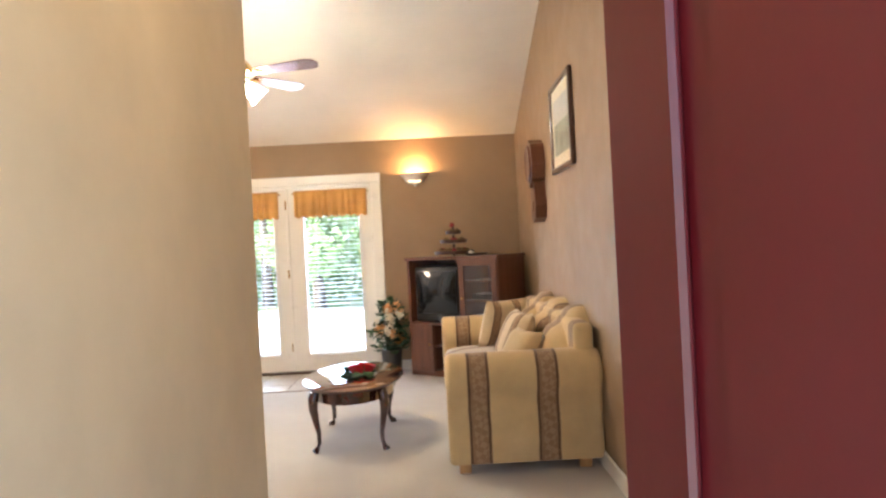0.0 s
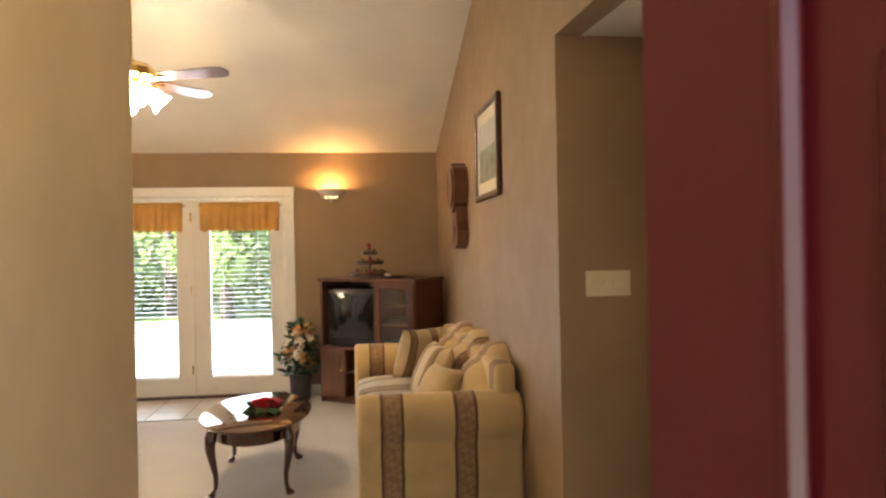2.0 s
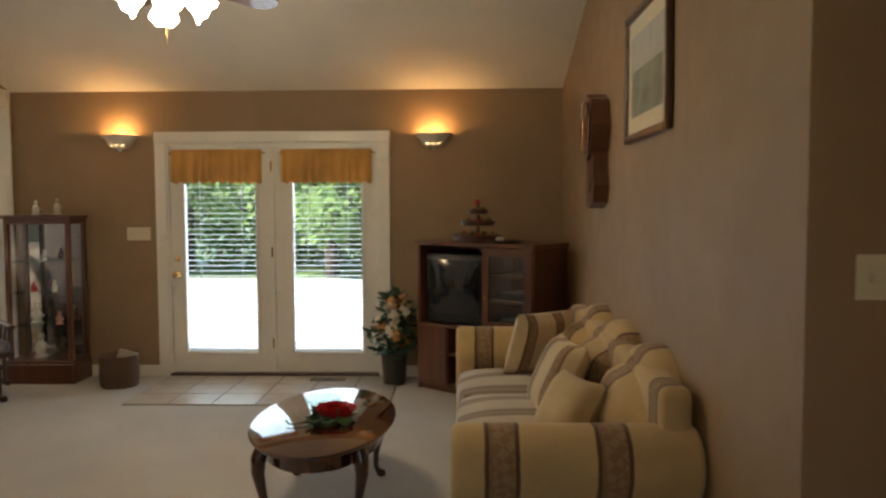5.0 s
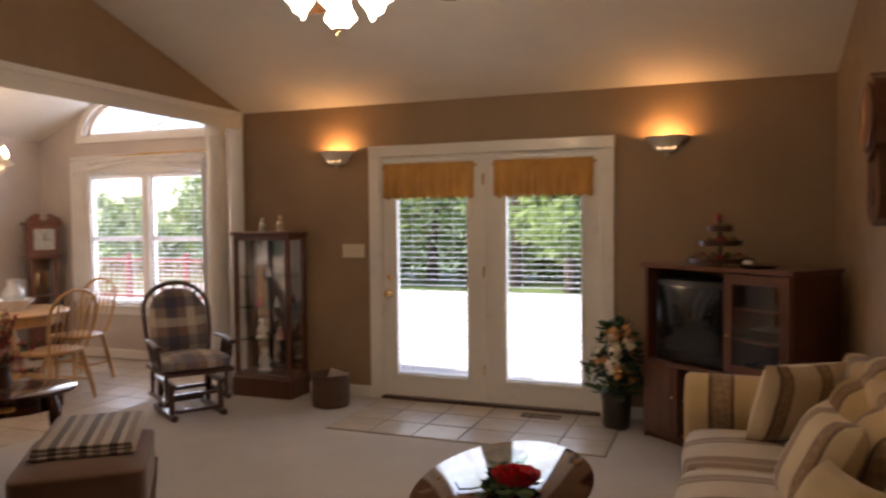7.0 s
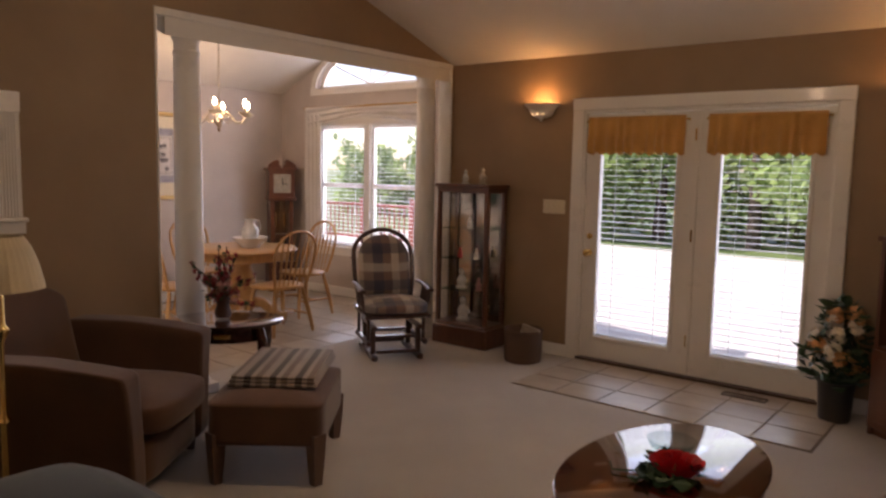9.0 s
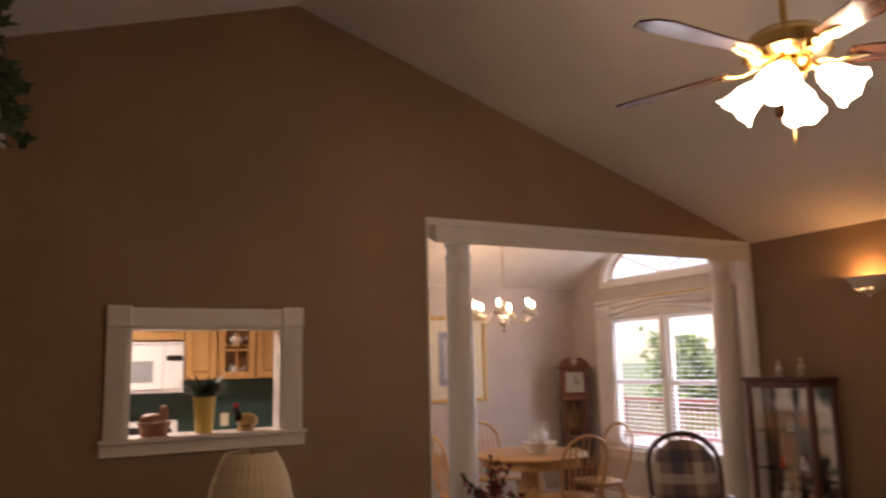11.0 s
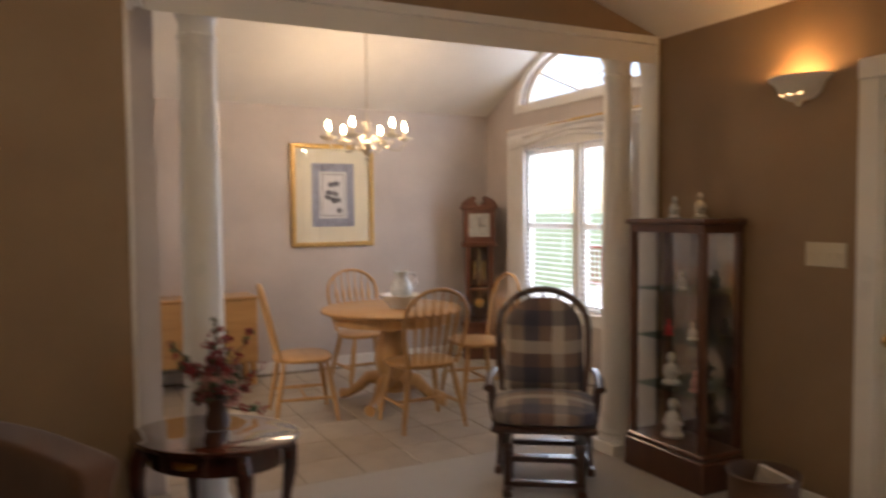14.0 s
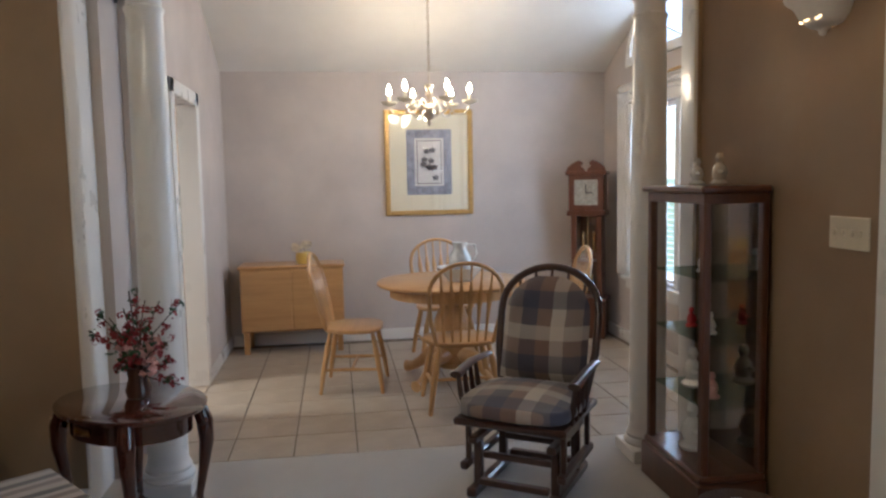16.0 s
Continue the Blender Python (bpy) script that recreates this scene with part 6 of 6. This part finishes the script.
# tall clock
gc = thing("longcase_clock", pose(-4.36, 0.50, -0.004, 0, 0, 62), "reddish wooden grandfather clock in the dining corner", "clock")
b = bmesh.new()
bm_box(b, (-0.17, -0.13, 0.0), (0.17, 0.13, 0.36), 0.008)
bm_box(b, (-0.185, -0.145, 0.34), (0.185, 0.145, 0.38), 0.008)
for x_ in (-0.14, 0.09):
    bm_box(b, (x_, -0.11, 0.38), (x_ + 0.05, 0.12, 1.14), 0.004)
bm_box(b, (-0.14, 0.10, 0.38), (0.14, 0.12, 1.14), 0.002)
bm_box(b, (-0.09, -0.11, 0.70), (0.09, 0.10, 0.715))
bm_box(b, (-0.175, -0.14, 1.13), (0.175, 0.13, 1.18), 0.008)
bm_box(b, (-0.16, -0.125, 1.18), (0.16, 0.125, 1.51), 0.006)
bm_box(b, (-0.185, -0.145, 1.50), (0.185, 0.135, 1.54), 0.008)
for s in (-1, 1):
    bm_prism(b, [(s * 0.175, 1.54), (s * 0.165, 1.575), (s * 0.11, 1.615), (s * 0.065, 1.635), (s * 0.03, 1.615), (s * 0.035, 1.59), (s * 0.05, 1.585), (s * 0.02, 1.565), (s * 0.01, 1.54)], 1, -0.13, -0.09)
part("case", b, CHERRY, gc)
boxes("dial", [((-0.105, -0.131, 1.23), (0.105, -0.126, 1.46))], plain("silver_dial", (0.36, 0.33, 0.27), 0.35, 0.2, 0.35, 0, 40), gc, 0.001)
boxes("pointer", [((-0.004, -0.135, 1.34), (0.004, -0.132, 1.42)), ((-0.004, -0.135, 1.336), (0.06, -0.132, 1.344))], BLACK, gc, 0)
b = bmesh.new()
bm_tube(b, [(0, -0.02, 1.12), (0, -0.02, 0.60)], 0.004)
bm_lathe(b, [(0.0, 0.0), (0.05, 0.002), (0.05, 0.006), (0.0, 0.01)], 18, pose(0, -0.02, 0.56, 90))
for s in (-1, 1):
    bm_tube(b, [(s * 0.05, 0.02, 0.98), (s * 0.05, 0.02, 0.80)], 0.016, 10)
part("pendulum", b, BRASS, gc, smooth=True)
pn = boxes("pane", [((-0.09, -0.105, 0.38), (0.09, -0.102, 1.13))], GLASS, gc, 0)

# chandelier
cx_, cy_ = CHAND
ch = thing("chandelier", pose(cx_, cy_, 0.03), "six-arm metal chandelier with lit candle bulbs", "chandelier")
b = bmesh.new()
zr = dvault(cx_)
bm_lathe(b, [(0.0, 1.845), (0.012, 1.855), (0.018, 1.875), (0.008, 1.89), (0.03, 1.91), (0.055, 1.95), (0.05, 1.985), (0.018, 2.01), (0.015, 2.06), (0.03, 2.08), (0.02, 2.11), (0.036, 2.15), (0.03, 2.155), (0.008, 2.12), (0.006, 2.22), (0.0, 2.22)], 18)
bm_lathe(b, [(0.0, zr - 0.05), (0.03, zr - 0.04), (0.055, zr - 0.01), (0.055, zr + 0.02), (0.0, zr + 0.02)], 16)
part("body", b, NICKEL, ch, smooth=True)
b = bmesh.new()
z_ = 2.20
k = 0
while z_ < zr - 0.05:
    lk = [(0.009 * math.cos(6.283 * i / 8) * (1 if k % 2 else 0), 0.009 * math.cos(6.283 * i / 8) * (0 if k % 2 else 1), z_ + 0.017 + 0.019 * math.sin(6.283 * i / 8)) for i in range(9)]
    bm_tube(b, lk, 0.0025, 5)
    z_ += 0.030
    k += 1
bm_tube(b, [(0.004, 0.003, 2.2), (0.004, 0.003, zr - 0.04)], 0.0025, 5)
part("chain", b, NICKEL, ch)
for k in range(6):
    a = 60 * k + 18
    b = bmesh.new()
    bm_tube(b, [(0.03, 0, 1.99), (0.09, 0, 2.04), (0.14, 0, 2.00), (0.19, 0, 1.935), (0.26, 0, 1.935), (0.30, 0, 1.985), (0.30, 0, 2.01)], 0.007, 8)
    bm_tube(b, [(0.05, 0, 1.96), (0.10, 0, 1.93), (0.13, 0, 1.96), (0.11, 0, 1.985)], 0.005, 7)
    part("arm", b, NICKEL, ch, pose(0, 0, 0, 0, 0, a), True)
    b = bmesh.new()
    bm_lathe(b, [(0.0, 2.0), (0.02, 2.005), (0.055, 2.02), (0.062, 2.035), (0.055, 2.033), (0.02, 2.018), (0.0, 2.018)], 16, pose(0.30, 0, 0))
    bm_lathe(b, [(0.0, 2.018), (0.012, 2.018), (0.011, 2.085), (0.0, 2.085)], 12, pose(0.30, 0, 0))
    part("candle", b, CREAMP, ch, pose(0, 0, 0, 0, 0, a), True, "cream candle sleeve and drip pan")
    b = bmesh.new()
    bm_lathe(b, [(0.0, 2.085), (0.009, 2.087), (0.017, 2.108), (0.014, 2.13), (0.005, 2.155), (0.0, 2.165)], 12, pose(0.30, 0, 0))
    part("bulb", b, CANDLE, ch, pose(0, 0, 0, 0, 0, a), True, "lit flame-shaped bulb")

# ---- kitchen beyond the pass-through ----
kf = KX + 0.34


def wall_cabinet(y0, y1, z0, z1, doors, glazed=False):
    k_ = thing("kitchen_wall_cabinet", pose(KX + 0.001, 0, 0), "honey oak kitchen wall cabinet with panel doors", "cabinet", "kitchen wall cabinets")
    b = bmesh.new()
    if glazed:
        for lo, hi in (((0, y0, z0), (0.31, y0 + 0.02, z1)), ((0, y1 - 0.02, z0), (0.31, y1, z1)), ((0, y0, z0), (0.31, y1, z0 + 0.02)), ((0, y0, z1 - 0.02), (0.31, y1, z1)), ((0, y0, z0), (0.012, y1, z1)), ((0.012, y0 + 0.02, (z0 + z1) / 2 - 0.1), (0.28, y1 - 0.02, (z0 + z1) / 2 - 0.09))):
            bm_box(b, lo, hi)
    else:
        bm_box(b, (0, y0, z0), (0.31, y1, z1), 0.003)
    part("body", b, OAK, k_)
    n_ = doors
    for i in range(n_):
        a, q = y0 + (y1 - y0) * i / n_ + 0.008, y0 + (y1 - y0) * (i + 1) / n_ - 0.008
        b = bmesh.new()
        wall_cells(b, 0, 0.312, 0.332, a, q, z0 + 0.008, z1 - 0.008, [(a + 0.055, q - 0.055, z0 + 0.065, z1 - 0.065)])
        if glazed:
            m_ = (a + q) / 2
            bm_box(b, (0.316, m_ - 0.008, z0 + 0.06), (0.328, m_ + 0.008, z1 - 0.06))
            for zz in (0.33, 0.66):
                bm_box(b, (0.317, a + 0.05, z0 + (z1 - z0) * zz - 0.008), (0.327, q - 0.05, z0 + (z1 - z0) * zz + 0.008))
        else:
            bm_box(b, (0.312, a + 0.06, z0 + 0.07), (0.327, q - 0.06, z1 - 0.07), 0.008)
        part("door", b, OAK, k_)


wall_cabinet(-6.2, -4.74, 1.46, 2.28, 3)
wall_cabinet(-4.735, -3.985, 1.845, 2.28, 2)
wall_cabinet(-3.98, -3.70, 1.50, 2.28, 1)
wall_cabinet(-3.695, -3.36, 1.50, 2.28, 1, True)
wall_cabinet(-3.355, -3.02, 1.50, 2.28, 1)
for y_, z_ in ((-3.54, 1.521), (-3.52, 1.80)):
    d_ = thing("teapot", pose(KX + 0.18, y_, z_), "white china teapot in the glazed cabinet", "teapot")
    b = bmesh.new()
    bm_lathe(b, [(0.0, 0.0), (0.04, 0.0), (0.075, 0.04), (0.07, 0.08), (0.03, 0.10), (0.012, 0.115), (0.0, 0.125)], 16)
    bm_tube(b, [(0, 0.06, 0.04), (0, 0.11, 0.07), (0, 0.125, 0.10)], [0.014, 0.010, 0.007])
    part("body", b, CERAMIC, d_, smooth=True)
mw = thing("microwave", pose(KX + 0.001, -4.36, 1.40), "white over-range microwave oven", "microwave")
boxes("case", [((0, -0.375, 0), (0.37, 0.375, 0.43))], WHITE, mw, 0.008)
boxes("door", [((0.368, -0.365, 0.03), (0.395, 0.20, 0.40))], WHITE, mw, 0.006)
boxes("window", [((0.394, -0.29, 0.09), (0.398, 0.12, 0.27))], plain("grey_mesh_glass", (0.28, 0.30, 0.32), 0.2), mw, 0)
boxes("panel", [((0.368, 0.215, 0.03), (0.388, 0.365, 0.40))], WHITE, mw, 0.004)
boxes("display", [((0.387, 0.225, 0.27), (0.390, 0.355, 0.315))], BLACK, mw, 0)
boxes("vent", [((0.368, -0.365, 0.404), (0.392, 0.365, 0.426))], plain("vent_grey", (0.6, 0.6, 0.6), 0.4), mw, 0.003)
rg = thing("range", pose(KX + 0.001, -4.36, -0.006), "white freestanding range with raised back panel", "range")
boxes("body", [((0.0, -0.375, 0.0), (0.62, 0.375, 0.915))], WHITE, rg, 0.008)
boxes("backguard", [((0.0, -0.375, 0.915), (0.08, 0.375, 1.16))], WHITE, rg, 0.01)
boxes("display", [((0.079, -0.12, 1.03), (0.084, 0.12, 1.11))], BLACK, rg, 0.001)
b = bmesh.new()
for y_ in (-0.31, -0.22, 0.22, 0.31):
    bm_lathe(b, [(0.0, 0.0), (0.022, 0.0), (0.018, 0.022), (0.0, 0.022)], 12, pose(0.08, y_, 1.07, 0, 90, 0))
part("knob", b, BLACK, rg)
for ya, yb in ((-6.2, -4.74), (-3.98, -3.0)):
    kc = thing("kitchen_base_cabinet", pose(KX + 0.001, 0, -0.006), "honey oak base cabinet with a pale countertop", "cabinet", "kitchen base cabinets")
    boxes("body", [((0.0, ya, 0.0), (0.58, yb, 0.875))], OAK, kc, 0.004)
    boxes("worktop", [((0.0, ya, 0.876), (0.62, yb, 0.915))], COUNTER, kc, 0.008)
ks = thing("kitchen_ledge_counter", pose(0, 0, -0.006), "kitchen counter under the pass-through with pale top", "cabinet")
boxes("body", [((WX - 0.74, -5.4, 0.0), (WX - 0.145, -3.2, 0.875))], OAK, ks, 0.004)
boxes("worktop", [((WX - 0.76, -5.4, 0.876), (WX - 0.145, -3.2, 0.915))], COUNTER, ks, 0.008)
ou = thing("outlet", pose(KX + 0.001, -3.56, 1.13, 0, 0, 90), "ivory double socket plate on the green wall", "outlet")
boxes("plate", [((-0.036, -0.006, -0.058), (0.036, 0, 0.058))], IVORY, ou, 0.002)
boxes("socket", [((-0.016, -0.008, -0.04), (0.016, -0.005, -0.01)), ((-0.016, -0.008, 0.01), (0.016, -0.005, 0.04))], IVORY, ou, 0.001)

# things on the pass-through ledge
lx = WX - 0.08
lz = PT[2] + 0.003
pl = thing("potted_plant", pose(lx, -4.27, lz), "spiky green plant in a tall yellow pot on the ledge", "plant")
b = bmesh.new()
bm_lathe(b, [(0.0, 0.0), (0.042, 0.0), (0.046, 0.02), (0.058, 0.17), (0.062, 0.19), (0.054, 0.19), (0.0, 0.16)], 20)
part("pot", b, YELLOW, pl, smooth=True)
b = bmesh.new()
for k in range(150):
    a, ln, up = rng.uniform(0, 6.28), rng.uniform(0.10, 0.19), rng.uniform(0.15, 1.5)
    d = Vector((math.cos(a), math.sin(a), up)).normalized()
    s = Vector((-math.sin(a), math.cos(a), 0)) * 0.008
    o = Vector((d.x * 0.02, d.y * 0.02, 0.18))
    m1 = o + d * ln * 0.6
    tip = o + d * ln + Vector((d.x, d.y, -0.3)) * 0.03
    v = [b.verts.new(q) for q in (o - s, o + s, m1 + s * 0.9, tip, m1 - s * 0.9)]
    b.faces.new(v)
part("leaves", b, LEAF, pl)
hb = thing("hen_basket", pose(lx, -4.52, lz), "terracotta dish with a hen-shaped lid on the ledge", "ornament")
b = bmesh.new()
bm_lathe(b, [(0.0, 0.0), (0.065, 0.0), (0.08, 0.06), (0.086, 0.07), (0.078, 0.072), (0.0, 0.06)], 20)
bmesh.ops.create_icosphere(b, subdivisions=2, radius=0.06, matrix=Matrix.Translation((0, -0.01, 0.08)) @ Matrix.Diagonal((0.9, 1.15, 0.6, 1)))
bmesh.ops.create_icosphere(b, subdivisions=2, radius=0.022, matrix=Matrix.Translation((0, 0.045, 0.135)))
bm_tube(b, [(0, 0.04, 0.09), (0, 0.045, 0.13)], [0.03, 0.018])
part("body", b, plain("terracotta", (0.36, 0.17, 0.085), 0.5, 0, 0.25), hb, smooth=True)
ro = thing("rooster_figurine", pose(lx, -4.05, lz), "painted rooster figurine on the ledge", "figurine")
b = bmesh.new()
bmesh.ops.create_icosphere(b, subdivisions=2, radius=0.05, matrix=Matrix.Translation((0, 0.01, 0.05)) @ Matrix.Diagonal((0.8, 1.2, 0.9, 1)))
bm_lathe(b, [(0.0, 0.0), (0.05, 0.0), (0.04, 0.02), (0.0, 0.02)], 14)
part("body", b, plain("rooster_glaze", (0.40, 0.24, 0.07), 0.35, 0, 0.4, 0.3, 20), ro, smooth=True)
b = bmesh.new()
bm_tube(b, [(0, -0.03, 0.06), (0, -0.05, 0.10), (0, -0.055, 0.125)], [0.03, 0.022, 0.014])
part("head", b, BLACK, ro, smooth=True)
b = bmesh.new()
bm_prism(b, [(-0.07, 0.12), (-0.04, 0.125), (-0.035, 0.15), (-0.048, 0.14), (-0.055, 0.155), (-0.064, 0.14)], 0, -0.003, 0.003)
part("comb", b, ROSE, ro)

# ---- outdoors ----
bm = bmesh.new()
n_ = 40
vs = [[bm.verts.new((-400 + 800 * i / n_, -400 + 800 * j / n_, -0.16)) for i in range(n_ + 1)] for j in range(n_ + 1)]
for j in range(n_):
    for i in range(n_):
        bm.faces.new((vs[j][i], vs[j][i + 1], vs[j + 1][i + 1], vs[j + 1][i]))
setting(part("ground", bm, GRASS), "sunlit lawn reaching to the trees", "ground")
bm = bmesh.new()
bm_box(bm, (-10.1, 0.95, -0.2), (7.6, 9.9, -0.09))
bm_box(bm, (-1.1, 0.18, -0.2), (4.6, 0.95, -0.09))
setting(part("pavement", bm, PATIO), "pale concrete patio behind the house", "patio")
bm = bmesh.new()
bm_box(bm, (1.4, FRONT - 2.6, -0.2), (3.8, FRONT - 0.16, -0.03))
setting(part("pavement_porch", bm, PATIO), "concrete porch slab at the entrance", "porch")
rl = thing("deck_railing", pose(0, 6.1, -0.09), "red stained wooden deck railing across the patio", "railing")
b = bmesh.new()
for z_ in (0.10, 0.82):
    bm_box(b, (-10.0, -0.03, z_), (-4.0, 0.03, z_ + 0.06), 0.008)
for i in range(43):
    bm_box(b, (-9.95 + 0.14 * i, -0.015, 0.13), (-9.92 + 0.14 * i, 0.015, 0.83))
for i in range(5):
    bm_box(b, (-10.0 + 1.45 * i, -0.05, 0.0), (-9.9 + 1.45 * i, 0.05, 1.0), 0.008)
part("rails", b, REDWOOD, rl)


def tree(m, h, spread, seed, label):
    r_ = random.Random(seed)
    t = thing("tree", m, label, "tree", "trees behind the house")
    b = bmesh.new()
    bm_tube(b, [(0, 0, 0), (0.06, 0.02, h * 0.25), (-0.04, 0.05, h * 0.55), (0.05, 0, h * 0.85)], [0.18, 0.13, 0.09, 0.03], 9)
    tips = []
    for k in range(14):
        a, z_ = r_.uniform(0, 6.28), r_.uniform(0.18, 0.8) * h
        ln = spread * r_.uniform(0.5, 1.0) * (1.15 - z_ / h)
        tip = (ln * math.cos(a), ln * math.sin(a), z_ + ln * 0.35)
        bm_tube(b, [(0, 0, z_), (tip[0] * 0.5, tip[1] * 0.5, z_ + ln * 0.1), tip], [0.05, 0.03, 0.012], 6)
        tips += [tip, (tip[0] * 0.6, tip[1] * 0.6, z_ + ln * 0.2)]
    part("trunk", b, BARK, t, smooth=True)
    b = bmesh.new()
    for tx_, ty_, tz_ in tips + [(0, 0, h * 0.92), (0.2, 0.1, h * 0.8)]:
        cr = spread * r_.uniform(0.28, 0.45)
        for q in range(120):
            d = Vector((r_.gauss(0, 1), r_.gauss(0, 1), r_.gauss(0, 0.8)))
            c = Vector((tx_, ty_, tz_)) + d.normalized() * cr * r_.uniform(0.4, 1.05)
            u = Vector((r_.uniform(-1, 1), r_.uniform(-1, 1), r_.uniform(-1, 1))).normalized() * 0.13
            w_ = u.cross(Vector((r_.uniform(-1, 1), r_.uniform(-1, 1), 1))).normalized() * 0.08
            b.faces.new([b.verts.new(q_) for q_ in (c - u, c - w_, c + u, c + w_)])
    part("crown", b, TREELEAF, t)


tr_rng = random.Random(11)
for i, (tx_, ty_, th) in enumerate(((-7.5, 12, 6.0), (-4.6, 13, 7.5), (-2.0, 12.2, 6.5), (-0.4, 11.0, 5.0), (2.2, 13, 7.5), (4.6, 11.5, 6.0), (7.6, 13.5, 7.0), (-10.5, 14, 8.0), (3.2, 10.2, 3.6))):
    tree(pose(tx_, ty_, -0.18, 0, 0, 50 * i), th, th * 0.34, 20 + i, "leafy green tree standing beyond the patio")

hedge_rng = random.Random(31)
bm = bmesh.new()
for _ in range(15000):
    x_ = hedge_rng.uniform(-18, 14)
    top = 2.7 + 0.9 * math.sin(x_ * 0.9) + 0.5 * math.sin(x_ * 2.3 + 1)
    c = Vector((x_, 14.6 + hedge_rng.gauss(0, 0.35), hedge_rng.uniform(-0.1, top)))
    u = Vector((hedge_rng.uniform(-1, 1), hedge_rng.uniform(-1, 1), hedge_rng.uniform(-1, 1))).normalized() * hedge_rng.uniform(0.12, 0.22)
    w_ = u.cross(Vector((hedge_rng.uniform(-1, 1), hedge_rng.uniform(-1, 1), 1))).normalized() * 0.11
    bm.faces.new([bm.verts.new(q_) for q_ in (c - u, c - w_, c + u, c + w_)])
tagged(part("hedge", bm, TREELEAF), "dense green shrubbery behind the lawn", "hedge", "", "stuff")

# ---- floor pieces, last ----
tm = bpy.data.meshes.new("tile")
b = bmesh.new()
bm_box(b, (-0.1695, -0.1695, -0.012), (0.1695, 0.1695, 0.0), 0.003)
b.to_mesh(tm)
b.free()
tm.materials.append(TILE)
PITCH = 0.347
for i in range(9):
    for j in range(10):
        x_, y_ = -1.744 - PITCH * (i + 0.5), 0.763 - PITCH * (j + 0.5) - 0.06
        if x_ - 0.17 < DX - 0.05:
            continue
        t_ = new("tile", tm)
        t_.location = (x_, y_, 0.0)
        t_.rotation_euler = (0, 0, 0)
        t_.parent = dining_floor
bm = bmesh.new()
for i in range(9):
    for j in range(10, 16):
        x_, y_ = -1.744 - PITCH * (i + 0.5), 0.703 - PITCH * (j + 0.5)
        if x_ - 0.17 >= DX - 0.05:
            bm_box(bm, (x_ - 0.1695, y_ - 0.1695, -0.012), (x_ + 0.1695, y_ + 0.1695, 0.0), 0.003)
part("tiles", bm, TILE, dining_floor)["kind"] = "stuff"
for i in range(6):
    for j in range(3):
        x_, y_ = 0.103 + 0.337 * (i + 0.5), -0.972 + 0.323 * (j + 0.5)
        t_ = new("tile", tm)
        t_.location = (x_, y_, 0.0085)
        t_.scale = (0.96, 0.92, 0.5)
        t_.parent = entry_floor
